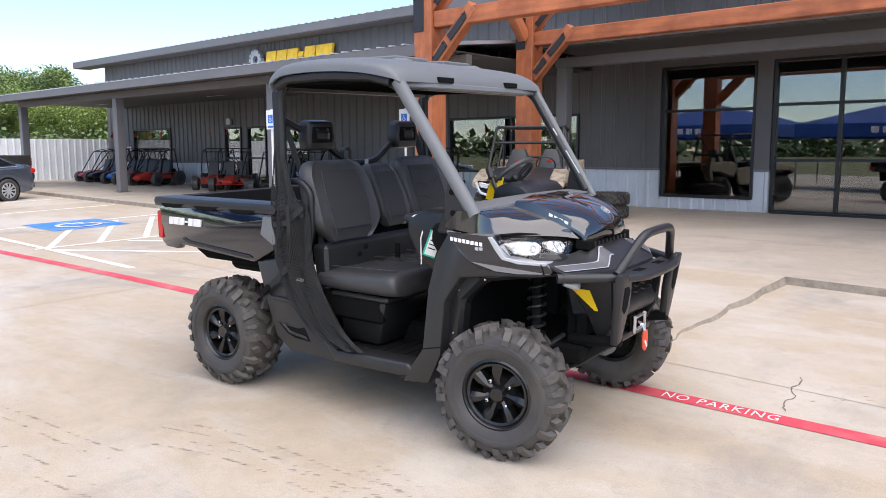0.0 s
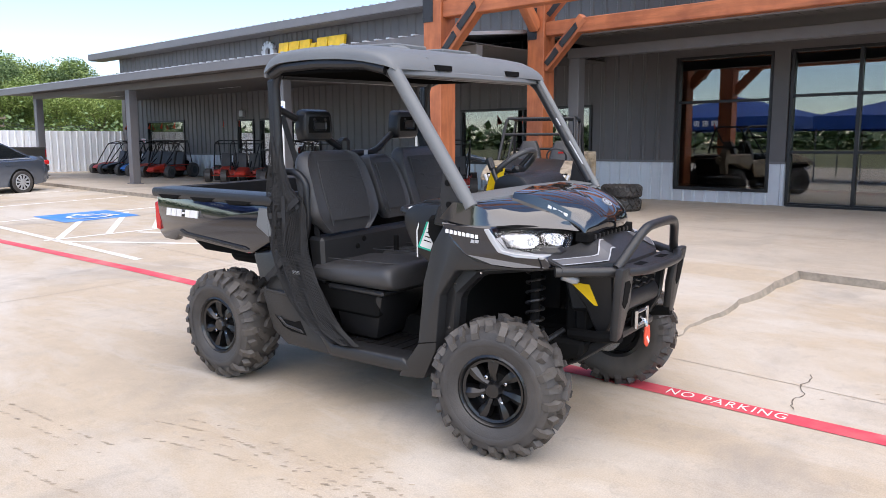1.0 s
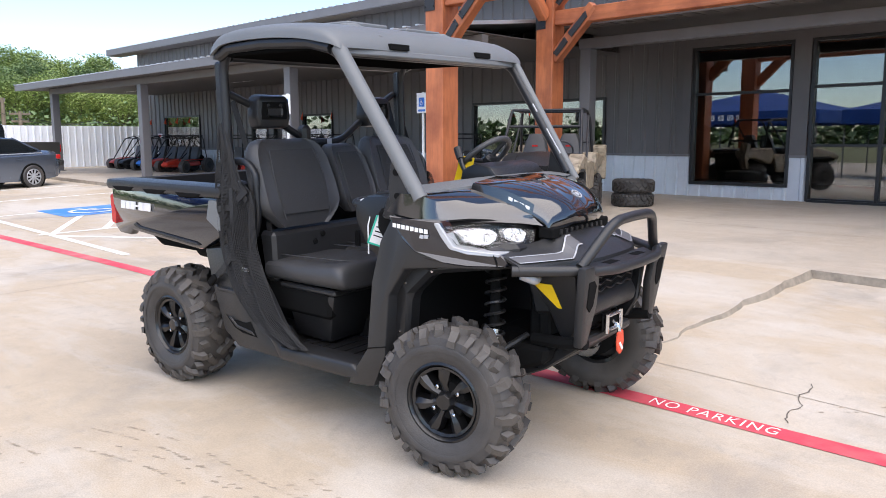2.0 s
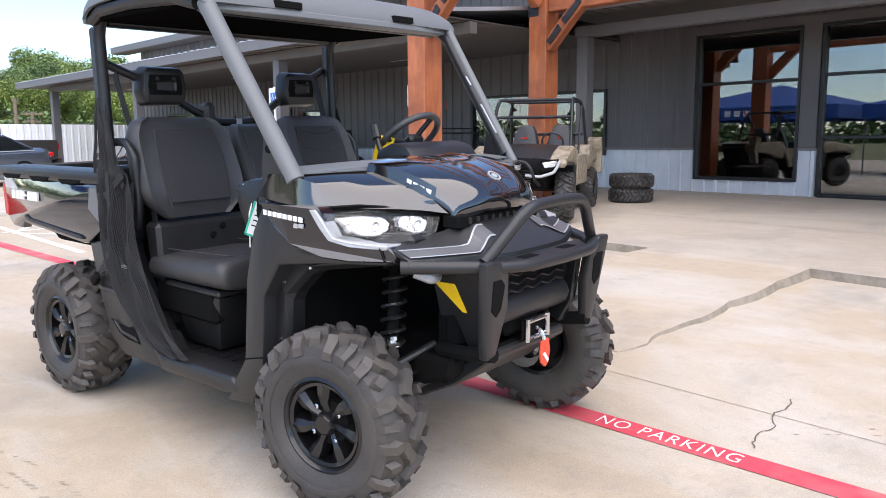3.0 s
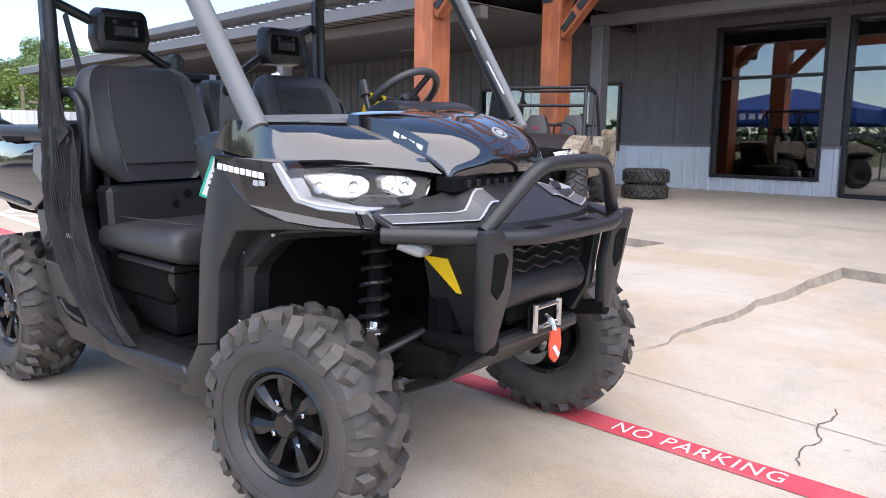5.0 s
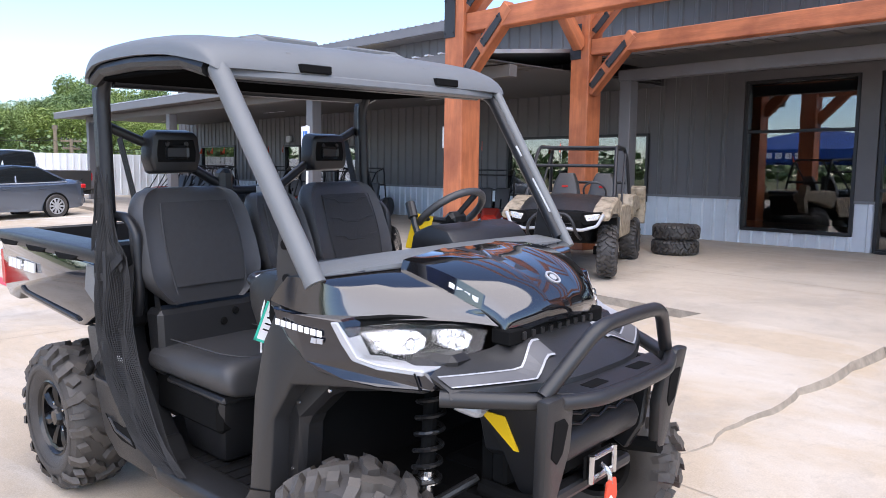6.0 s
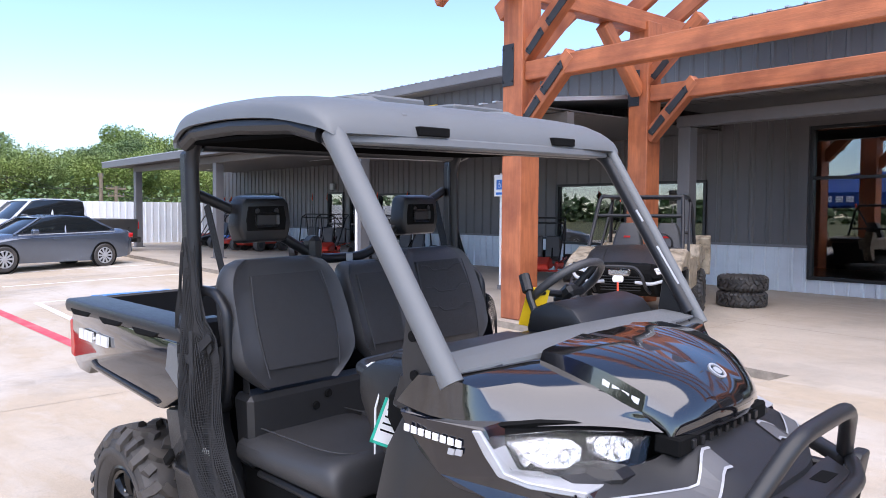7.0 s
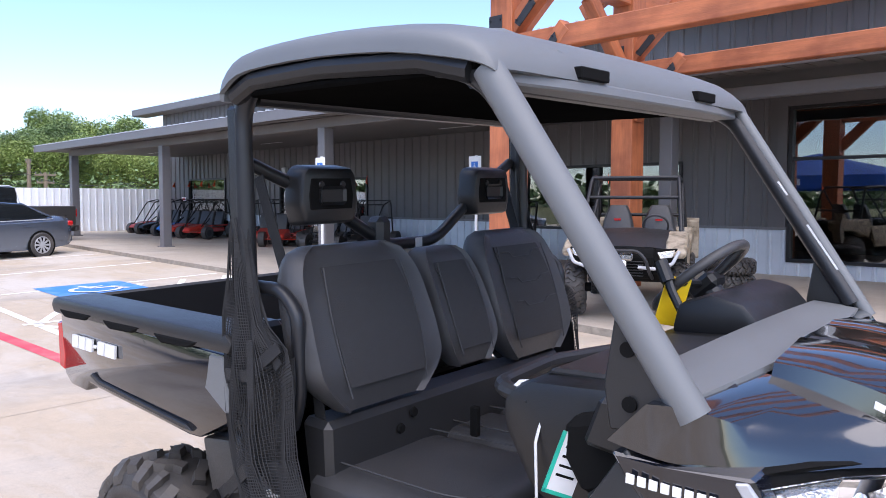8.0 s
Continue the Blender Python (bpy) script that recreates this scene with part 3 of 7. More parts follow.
def window(name, x0, x1, z0, z1, mullions=(), bars=(), label="black aluminium framed fixed window reflecting the lot"):
    y = WALL_Y
    w = empty(name, pose(0, 0, 0), label, "window", kind="structure")
    f = 0.055
    def member(lo, hi, nm="window_frame"):
        part(nm, box(lo, hi, 0.004), BLACK_FRAME, w)
    member((x0, y - 0.05, z0), (x1, y + 0.1, z0 + f))
    member((x0, y - 0.05, z1 - f), (x1, y + 0.1, z1))
    member((x0, y - 0.05, z0 + f), (x0 + f, y + 0.1, z1 - f))
    member((x1 - f, y - 0.05, z0 + f), (x1, y + 0.1, z1 - f))
    xs = [x0 + f] + list(mullions) + [x1 - f]
    zs = [z0 + f] + list(bars) + [z1 - f]
    for mx in mullions:
        member((mx - 0.03, y - 0.04, z0 + f), (mx + 0.03, y + 0.09, z1 - f), "mullion")
    for bz in bars:
        for a, b in zip(xs, xs[1:]):
            member((a + (0.03 if a != x0 + f else 0), y - 0.04, bz - 0.025), (b - (0.03 if b != x1 - f else 0), y + 0.09, bz + 0.025), "transom")
    for a, b in zip(xs, xs[1:]):
        for c, d in zip(zs, zs[1:]):
            p = part("pane", box((a - 0.005, y + 0.02, c - 0.005), (b + 0.005, y + 0.032, d + 0.005)), WINDOW_GLASS, w)
            p.visible_shadow = False
    return w


window("window_1", *OPEN[0])
window("window_2", *OPEN[3])
window("window_3", *OPEN[4], mullions=(-10.1,))
window("window_4", *OPEN[5], bars=(2.33,))
window("door_1", *OPEN[1], bars=(1.35,), label="black framed glass service door")
window("door_2", *OPEN[2], bars=(1.35,), label="black framed glass service door")
window("door_3", *OPEN[6], mullions=(-3.13, -2.0, -0.9, 0.25), bars=(1.38, 2.38), label="black aluminium storefront entrance with glass doors and transom")
# entry step in front of the doors
tagged(part("door_sill", box((-4.2, WALL_Y - 0.12, 0.40), (1.3, WALL_Y - 0.05, 0.45), 0.005), BLACK_FRAME), "black aluminium door threshold", "threshold", kind="structure")
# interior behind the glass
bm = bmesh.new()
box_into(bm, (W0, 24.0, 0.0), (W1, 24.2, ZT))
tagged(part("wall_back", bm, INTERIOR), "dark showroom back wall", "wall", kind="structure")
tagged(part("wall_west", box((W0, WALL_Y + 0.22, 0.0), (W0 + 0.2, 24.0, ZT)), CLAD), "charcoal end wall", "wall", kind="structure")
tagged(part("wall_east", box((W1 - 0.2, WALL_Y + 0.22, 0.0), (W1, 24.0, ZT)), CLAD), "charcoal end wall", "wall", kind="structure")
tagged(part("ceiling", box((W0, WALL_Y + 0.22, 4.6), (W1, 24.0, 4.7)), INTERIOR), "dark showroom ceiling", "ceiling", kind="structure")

# main roof
bm = bmesh.new()
prism_into(bm, [(14.2, 4.86), (14.2, 5.04), (19.5, 5.75), (24.8, 5.04), (24.8, 4.86), (19.5, 5.55)], lambda y, z: (-31.0, y, z), lambda y, z: (W1 + 1, y, z))
main_roof = tagged(part("roof", bm, ROOFING), "low pitched galvalume metal roof", "roof", kind="structure")
part("fascia", box((-31.02, 14.16, 4.84), (W1 + 1, 14.198, 5.06)), TRIM, main_roof)
part("soffit", box((-31.0, 14.2, 4.82), (W1 + 1, WALL_Y - 0.05, 4.855)), SOFFIT, main_roof)
bm = bmesh.new()
for k in range(156):
    x = -31 + k * 0.305
    box_into(bm, (x, 14.14, 5.061), (x + 0.07, 14.4, 5.085))
part("rib_ends", bm, ROOFING, main_roof)["kind"] = "stuff"


# porch roof over the long side
def porch_roof(x0, x1, eave_y, eave_z, back_z, label):
    bm = bmesh.new()
    prism_into(bm, [(eave_y, eave_z + 0.12), (eave_y, eave_z + 0.18), (WALL_Y - 0.04, back_z + 0.06), (WALL_Y - 0.04, back_z)], lambda y, z: (x0, y, z), lambda y, z: (x1, y, z))
    r = tagged(part("porch_roof", bm, ROOFING), label, "roof", kind="structure")
    part("fascia", box((x0, eave_y - 0.035, eave_z), (x1, eave_y - 0.003, eave_z + 0.19)), TRIM, r)
    # ribbed soffit sheets
    bm = bmesh.new()
    n = int((x1 - x0) / 0.3)
    for k in range(n):
        a = x0 + 0.03 + k * 0.3
        prism_into(bm, [(eave_y + 0.02, eave_z + 0.02), (eave_y + 0.02, eave_z + 0.05), (WALL_Y - 0.05, eave_z + 0.15), (WALL_Y - 0.05, eave_z + 0.12)], lambda y, z, a=a: (a, y, z), lambda y, z, a=a: (a + 0.2, y, z))
    box_into(bm, (x0 + 0.02, eave_y + 0.02, eave_z + 0.051), (x1 - 0.02, WALL_Y - 0.05, eave_z + 0.06), m=None)
    part("soffit", bm, SOFFIT, r)["kind"] = "stuff"
    bm = bmesh.new()
    for k in range(int((x1 - x0) / 0.305)):
        x = x0 + k * 0.305
        box_into(bm, (x, eave_y - 0.06, eave_z + 0.192), (x + 0.08, eave_y + 0.25, eave_z + 0.215))
    part("rib_ends", bm, ROOFING, r)["kind"] = "stuff"
    return r


porch_roof(-28.4, -7.95, 9.9, 3.16, 3.85, "low porch roof with grey fascia and dark ribbed soffit")
porch_roof(-7.94, W1, 12.2, 3.42, 3.85, "entrance porch roof with grey fascia and dark ribbed soffit")
tagged(part("porch_beam", box((-7.70, 12.85, 3.12), (W1, 13.05, 3.30), 0.006), TRIM), "grey steel porch beam", "beam", kind="structure")
tagged(part("porch_beam", box((-26.8, 10.4, 3.0), (-7.9, 10.56, 3.18), 0.006), SOFFIT), "dark steel porch beam", "beam", kind="structure")
for cx, cy, z1 in ((-26.6, 10.48, 3.0), (-20.2, 10.48, 3.0), (-13.3, 10.48, 3.0), (-7.55, 12.95, 3.12)):
    zb = pz(cx, cy)
    col = empty("porch_post", pose(cx, cy, zb), "square grey steel porch post", "post", "porch posts")
    part("shaft", box((-0.11, -0.11, 0.02), (0.11, 0.11, z1 - zb), 0.01), TRIM, col)
    part("base_plate", box((-0.16, -0.16, 0.0), (0.16, 0.16, 0.02), 0.003), TRIM, col)
for fx, fy in ((-19.9, 13.4), (-26.6, 13.1), (-13.0, 13.7)):
    lamp = empty("strip_light", pose(fx, fy, 3.30), "white fluorescent strip light under the porch", "light fixture", "porch strip lights")
    part("housing", box((-0.6, -0.07, -0.04), (0.6, 0.07, 0.0), 0.008), WHITE, lamp)
    part("diffuser", box((-0.58, -0.06, -0.09), (0.58, 0.06, -0.04), 0.02, segments=2), LAMP_WHITE, lamp)

# wall lamp and small sign beside the service doors
tagged(part("wall_lamp", box((-21.35, WALL_Y - 0.16, 2.42), (-21.15, WALL_Y - 0.036, 2.62), 0.02), SILVER), "small silver wall lamp over the door", "wall lamp")
bm = box((-28.15, WALL_Y - 0.05, 1.55), (-27.85, WALL_Y - 0.036, 1.75))
ws = tagged(part("wall_sign", bm, WHITE), "small white sign with red markings", "sign")
for k in range(3):
    part("marking", box((-28.12, WALL_Y - 0.054, 1.58 + 0.055 * k), (-27.9, WALL_Y - 0.051, 1.61 + 0.055 * k)), RED_LENS, ws)

# roof sign: plain shapes in the maker's colours
sign = empty("roof_sign", pose(-17.75, WALL_Y - 0.12, 4.12), "yellow sign shapes mounted on the upper wall", "sign")
x = -1.4
for w, h in ((0.46, 0.42), (0.46, 0.42), (0.46, 0.42), (0.22, 0.14), (0.46, 0.42), (0.68, 0.42)):
    z0 = 0.16 if h < 0.2 else 0.0
    part("sign_block", prism([(x, z0), (x + w, z0), (x + w + 0.08, z0 + h), (x + 0.08, z0 + h)], lambda u, v: (u, -0.05, v), lambda u, v: (u, 0.05, v), 0.012), YELLOW_SIGN, sign)
    x += w + 0.05
bm = bmesh.new()
for k in range(12):
    a = k * math.pi / 6
    box_into(bm, (-0.05, -0.06, 0.22), (0.05, 0.06, 0.31), 0.0, Matrix.Translation((-1.9, 0, 0.22)) @ pose(0, 0, 0, 0, math.degrees(a), 0))
lathe_into(bm, [(0.24, -0.05), (0.24, 0.05), (0.13, 0.05), (0.13, -0.05)], 24, Matrix.Translation((-1.9, 0, 0.22)), closed=True)
part("gear_emblem", bm, SILVER, sign)

# ---- timber portico ----
portico = empty("timber_portico", pose(0, 0, 0), "orange-brown stained heavy timber entrance portico with black steel plates", "portico", kind="structure")


def beam_between(name, a, b, w, h, mat=TIMBER, parent=None, bevel=0.012):
    """A sawn timber from a to b, its long axis along local x."""
    a, b = Vector(a), Vector(b)
    d = b - a
    m = Matrix.Translation(a) @ d.to_track_quat("X", "Z").to_matrix().to_4x4()
    return part(name, box((0, -w / 2, -h / 2), (d.length, w / 2, h / 2), bevel), mat, parent if parent else portico, at=m)


def plate(points, y, name="steel_plate"):
    """A bolted black steel plate in an x-z outline on a face at y."""
    p = part(name, prism(points, lambda u, v: (u, y - 0.012, v), lambda u, v: (u, y, v), 0.002), STEEL_PLATE, portico)
    cx, cz = sum(q[0] for q in points) / len(points), sum(q[1] for q in points) / len(points)
    for u, v in points:
        c = Vector((u + (cx - u) * 0.22, y - 0.012, v + (cz - v) * 0.22))
        bm = bmesh.new()
        lathe_into(bm, [(0.001, -0.012), (0.014, -0.012), (0.016, 0.0)], 6, Matrix.Translation(c))
        part("bolt", bm, BLACK_FRAME, p)


PX, MX = -7.64, 2.4
for px in (PX, MX):
    for py in (9.19, 11.89):
        zb = pz(px, py)
        beam_between("post", (px, py, zb), (px, py, 4.62), 0.35, 0.35)
for py in (9.19, 11.89):
    beam_between("tie_beam", (PX + 0.18, py - 0.03, 3.53), (MX - 0.18, py - 0.03, 3.53), 0.2, 0.24)
    beam_between("knee_brace", (PX + 0.14, py - 0.05, 2.86), (PX + 0.93, py - 0.05, 3.65), 0.17, 0.2)
    beam_between("knee_brace", (MX - 0.14, py - 0.05, 2.86), (MX - 0.93, py - 0.05, 3.65), 0.17, 0.2)
    beam_between("upper_brace", (PX + 0.1, py - 0.05, 3.72), (PX + 1.0, py - 0.05, 4.55), 0.17, 0.2)
    f = py - 0.14
    plate([(PX + 0.17, 2.95), (PX + 0.25, 2.89), (PX + 0.47, 3.11), (PX + 0.40, 3.20)], f)
    plate([(PX + 0.46, 3.26), (PX + 0.54, 3.18), (PX + 0.84, 3.48), (PX + 0.80, 3.58)], f)
    plate([(PX + 0.20, 3.78), (PX + 0.28, 3.72), (PX + 0.52, 3.95), (PX + 0.46, 4.04)], f)
    plate([(PX + 0.54, 4.10), (PX + 0.60, 4.02), (PX + 0.92, 4.30), (PX + 0.86, 4.40)], f)
    plate([(PX - 0.175, 3.36), (PX + 0.03, 3.36), (PX + 0.03, 3.90), (PX - 0.175, 3.90)], py - 0.176)
for px in (PX, MX):
    beam_between("top_plate", (px, 8.2, 4.62), (px, 12.9, 4.62), 0.26, 0.28)
    beam_between("plate_brace", (px, 11.72, 3.55), (px, 10.85, 4.45), 0.17, 0.2)
    beam_between("plate_brace", (px, 9.36, 3.75), (px, 10.1, 4.5), 0.17, 0.2)
RID = (PX + MX) / 2
SL = math.tan(radians(30))
for ry in (8.35, 9.5, 10.65, 11.8, 12.8):
    for s in (-1, 1):
        x0 = RID + s * (RID - PX + 0.75)
        beam_between("rafter", (x0, ry, 4.93 - 0.75 * SL), (RID + s * 0.02, ry, 4.93 + (RID - PX) * SL), 0.12, 0.26)

# ---- fence ----
fence = empty("fence", pose(0, 0, 0), "white ribbed steel boundary fence", "fence", kind="structure")
fx0, fy0, fx1, fy1 = -29.8, 15.2, -31.5, 0.0
L = math.hypot(fx1 - fx0, fy1 - fy0)
fm = Matrix.Translation((fx0, fy0, 0.30)) @ pose(0, 0, 0, 0, 0, math.degrees(math.atan2(fy1 - fy0, fx1 - fx0)))
fp = ribbed_panel(0.95, 1.75, 4, -0.03)
fp.materials.append(FENCE)
for k in range(int(L / 0.95) + 1):
    ob = new("panel", fp)
    ob.parent = fence
    ob.matrix_basis = fm @ pose(0.95 * k, 0, 0)


# ---- accessible parking signs ----
def parking_sign(x, y, label):
    zb = pz(x, y) if y > KERB_Y else gz(x, y)
    s = empty("parking_sign", pose(x, y, zb), label, "road sign", "accessible parking signs")
    top = 2.38 - zb
    part("pole", tube([(0, 0, 0), (0, 0, top + 0.02)], 0.025, 10), WHITE, s)
    part("base_collar", tube([(0, 0, 0), (0, 0, 0.08)], 0.05, 10), TRIM, s)
    pl = part("sign_plate", box((-0.14, -0.04, top - 0.38), (0.14, -0.028, top), 0.004), WHITE, s)
    part("sign_field", box((-0.075, -0.046, top - 0.26), (0.075, -0.0405, top - 0.09)), SIGN_BLUE, pl)
    bm = bmesh.new()
    wheelchair(bm, Matrix.Translation((0, -0.0475, top - 0.18)) @ pose(0, 0, 0, 90, 0, 0) @ Matrix.Scale(0.1, 4), 0.35)
    part("wheelchair_symbol", bm, WHITE, pl)
    part("sign_caption", box((-0.09, -0.043, top - 0.35), (0.09, -0.0405, top - 0.31)), SIGN_BLUE, pl)


parking_sign(-12.4, 9.75, "white accessible parking sign with blue wheelchair symbol")
parking_sign(-10.15, 11.28, "white accessible parking sign beside the timber post")
# ---- wheels ----
def lug_into(bm, path, wid, top, base, R, h):
    """A tread block along (angle, y) stations, rolled over at the shoulder."""
    def surf(a, y, r):
        return Vector((r * math.cos(a), y, r * math.sin(a)))
    rows = []
    for k, (a, y) in enumerate(path):
        a2, y2 = path[min(k + 1, len(path) - 1)]
        a1, y1 = path[max(k - 1, 0)]
        dx, dy = (a2 - a1) * R, (y2 - y1)
        l = math.hypot(dx, dy) or 1
        ox, oy = -dy / l * wid / 2, dx / l * wid / 2
        drop = max(0.0, (abs(y) - h * 0.62) / (h * 0.42))
        rt = top - 0.052 * drop ** 1.6
        rows.append([bm.verts.new(surf(a + q * ox / R * sc, y + q * oy * sc, r)) for q, r, sc in ((-1, base - 0.05 * drop ** 1.5, 1.12), (-1, rt, 0.82), (1, rt, 0.82), (1, base - 0.05 * drop ** 1.5, 1.12))])
    for p, q in zip(rows, rows[1:]):
        for i in range(3):
            bm.faces.new((p[i], p[i + 1], q[i + 1], q[i]))
    bm.faces.new(rows[0])
    bm.faces.new(rows[-1][::-1])


def lug_paths(h, step, side, odd, R):
    """Zigzag centre block, wide shoulder block and a short block between, for one pitch on one side."""
    o = 0 if side < 0 else step / 2
    out = [([(o - step * 0.24, side * h * 0.03), (o - step * 0.04, side * h * 0.16), (o + step * 0.05, side * h * 0.34), (o + step * 0.24, side * h * 0.50)], 0.046, R),
           ([(o + step * 0.30, side * h * 0.60), (o + step * 0.22, side * h * 0.80), (o + step * 0.20, side * h * 1.04)], 0.048, R - 0.001)]
    if odd:
        out.append(([(o - step * 0.22, side * h * 0.52), (o - step * 0.28, side * h * 0.72), (o - step * 0.26, side * h * 1.0)], 0.034, R - 0.003))
    else:
        out.append(([(o - step * 0.20, side * h * 0.60), (o - step * 0.30, side * h * 0.84)], 0.046, R - 0.003))
    return out


def tyre_mesh(R, width, rim_r, lugs, chunky=1.0):
    """Tyre about the y axis, outer face towards -y: a turned carcass with angled tread lugs."""
    bm = bmesh.new()
    h = width / 2
    c = R - 0.030
    prof = [(rim_r - 0.012, -h * 0.72), (rim_r + 0.012, -h * 0.86), (rim_r + 0.05, -h * 0.98), (c - 0.06, -h * 1.0), (c - 0.025, -h * 0.9), (c, -h * 0.6), (c + 0.004, 0),
            (c, h * 0.6), (c - 0.025, h * 0.9), (c - 0.06, h * 1.0), (rim_r + 0.05, h * 0.98), (rim_r + 0.012, h * 0.86), (rim_r - 0.012, h * 0.72)]
    lathe_into(bm, prof, 40, closed=True)
    if lugs:
        step = 2 * math.pi / lugs
        for k in range(lugs):
            for side in (-1, 1):
                for path, wid, top in lug_paths(h, step, side, k % 2, R):
                    lug_into(bm, [(a + k * step, y) for a, y in path], wid * chunky, top, R - 0.034, R, h)
    # raised side wall ring
    lathe_into(bm, [(rim_r + 0.055, -h * 1.0), (rim_r + 0.06, -h * 1.02), (rim_r + 0.085, -h * 1.02), (rim_r + 0.09, -h * 1.0)], 40)
    return bm


def rim_mesh(rim_r, h, spokes=7):
    """Alloy disc facing -y with a barrel and raised spokes."""
    bm = bmesh.new()
    f = -h * 0.72
    lathe_into(bm, [(rim_r, f), (rim_r + 0.006, f - 0.012), (rim_r - 0.006, f - 0.018), (rim_r - 0.016, f - 0.006), (rim_r - 0.022, f + 0.03), (rim_r - 0.03, h * 0.7), (rim_r - 0.01, h * 0.74)], 40)
    lathe_into(bm, [(rim_r - 0.025, f + 0.105), (0.05, f + 0.095)], 40)
    lathe_into(bm, [(0.052, f + 0.06), (0.046, f + 0.006), (0.036, f - 0.008), (0.0005, f - 0.010)], 8)
    lathe_into(bm, [(rim_r - 0.030, f + 0.02), (rim_r - 0.034, f + 0.002), (rim_r - 0.020, f - 0.004), (rim_r - 0.014, f + 0.008)], 40)
    # faceted paddle spokes with a raised ridge
    for k in range(spokes):
        rot = Matrix.Rotation(-2 * math.pi * k / spokes, 4, "Y")
        rows = []
        for r, y, w, skew in ((0.044, f + 0.018, 0.015, 0.0), (rim_r * 0.42, f + 0.008, 0.015, 0.003), (rim_r * 0.62, f + 0.002, 0.027, 0.0), (rim_r * 0.84, f + 0.002, 0.031, -0.006), (rim_r - 0.010, f + 0.010, 0.024, -0.010)):
            rows.append([bm.verts.new(rot @ Vector((r, y + dy, skew + q * w))) for q, dy in ((-1.25, 0.055), (-1.0, 0.010), (-0.15, -0.004), (0.9, 0.004), (1.2, 0.055))])
        for p, q in zip(rows, rows[1:]):
            for i in range(4):
                bm.faces.new((p[i], p[i + 1], q[i + 1], q[i]))
        bm.faces.new(rows[0])
        bm.faces.new(rows[-1][::-1])
    return bm


def nut_mesh(h):
    bm = bmesh.new()
    f = -h * 0.72
    lathe_into(bm, [(0.013, f + 0.05), (0.011, f + 0.012), (0.004, f + 0.008)], 6)
    return bm


def hub_mesh(h):
    bm = bmesh.new()
    lathe_into(bm, [(0.04, -h * 0.5), (0.09, -h * 0.45), (0.12, h * 0.2), (0.12, h * 0.75), (0.06, h * 0.8), (0.06, h * 1.5)], 20)
    return bm


wheel_meshes = {}


def wheel(parent, x, y, R, width, rim_r, lugs=18, steer=0.0, spin=0.0, key="main", rim_mat=None, label="", lug_parts=False):
    """A wheel mesh (its hub) with tyre and rim under it; the outer face looks away from the middle."""
    k = (key, R, width)
    if k not in wheel_meshes:
        made = []
        for nm, bm, mt in (("wheel", hub_mesh(width / 2), DARK), ("tyre", tyre_mesh(R, width, rim_r, 0 if lug_parts else lugs), RUBBER), ("rim", rim_mesh(rim_r, width / 2), rim_mat or RIM), ("lug_nut", nut_mesh(width / 2), STEEL)):
            me = bpy.data.meshes.new(nm)
            bmesh.ops.recalc_face_normals(bm, faces=bm.faces)
            bm.to_mesh(me)
            bm.free()
            me.materials.append(mt)
            me.shade_smooth()
            me.set_sharp_from_angle(angle=radians(35))
            made.append(me)
        if lug_parts:
            kinds_ = {}
            for side in (-1, 1):
                for odd in (0, 1):
                    for n_, (path, wid, top) in enumerate(lug_paths(width / 2, 2 * math.pi / lugs, side, odd, R)):
                        if odd and n_ < 2:
                            kinds_[side, odd, n_] = kinds_[side, 0, n_]
                            continue
                        bm = bmesh.new()
                        lug_into(bm, path, wid, top, R - 0.034, R, width / 2)
                        bmesh.ops.recalc_face_normals(bm, faces=bm.faces)
                        me = bpy.data.meshes.new("tread_lug")
                        bm.to_mesh(me)
                        bm.free()
                        me.materials.append(RUBBER)
                        kinds_[side, odd, n_] = me
            made.append(kinds_)
        wheel_meshes[k] = made
    me = wheel_meshes[k]
    ob = new("wheel", me[0])
    ob.parent = parent
    ob.matrix_basis = pose(x, y, R - 0.006, 0, 0, steer + (180 if y > 0 else 0)) @ pose(0, 0, 0, 0, spin, 0)
    if label:
        ob["label"] = label
    for m in me[1:3]:
        c = new(m.name, m)
        c.parent = ob
    if lug_parts:
        for t_ in range(lugs):
            for (side, odd, n_), lm in me[4].items():
                if odd == t_ % 2:
                    c = new("tread_lug", lm)
                    c.parent = ob
                    c.matrix_basis = Matrix.Rotation(-t_ * 2 * math.pi / lugs, 4, "Y")
    for q in range(4):
        c = new("lug_nut", me[3])
        c.parent = ob
        c.matrix_basis = Matrix.Translation((0.075 * math.cos(math.pi * (q + 0.5) / 2), 0, 0.075 * math.sin(math.pi * (q + 0.5) / 2)))
    return ob


# ---- the utility vehicle ----
UTV = LOT @ pose(-1.95, 3.90, 0, 0, 0, 2.3)
utv = empty("utility_vehicle", UTV, "black three-seat utility side-by-side with cargo box, roof and front bumper", "utility vehicle")
R_T = 0.362
wheel(utv, 0.0, -0.675, R_T, 0.25, 0.185, 13, steer=9, spin=10, lug_parts=True)
wheel(utv, 0.03, 0.725, R_T, 0.25, 0.185, 13, steer=9, spin=33, lug_parts=True)
wheel(utv, -2.13, -0.675, R_T, 0.29, 0.185, 13, spin=5, lug_parts=True)
wheel(utv, -2.13, 0.675, R_T, 0.29, 0.185, 13, spin=21, lug_parts=True)


def pair(name, build, mat, parent=utv, label="", smooth=False):
    """A part on the near side and its mirror image."""
    a = part(name, build(), mat, parent, label, smooth)
    b = part(name, mirror_y(build()), mat, parent, label, smooth)
    return a, b


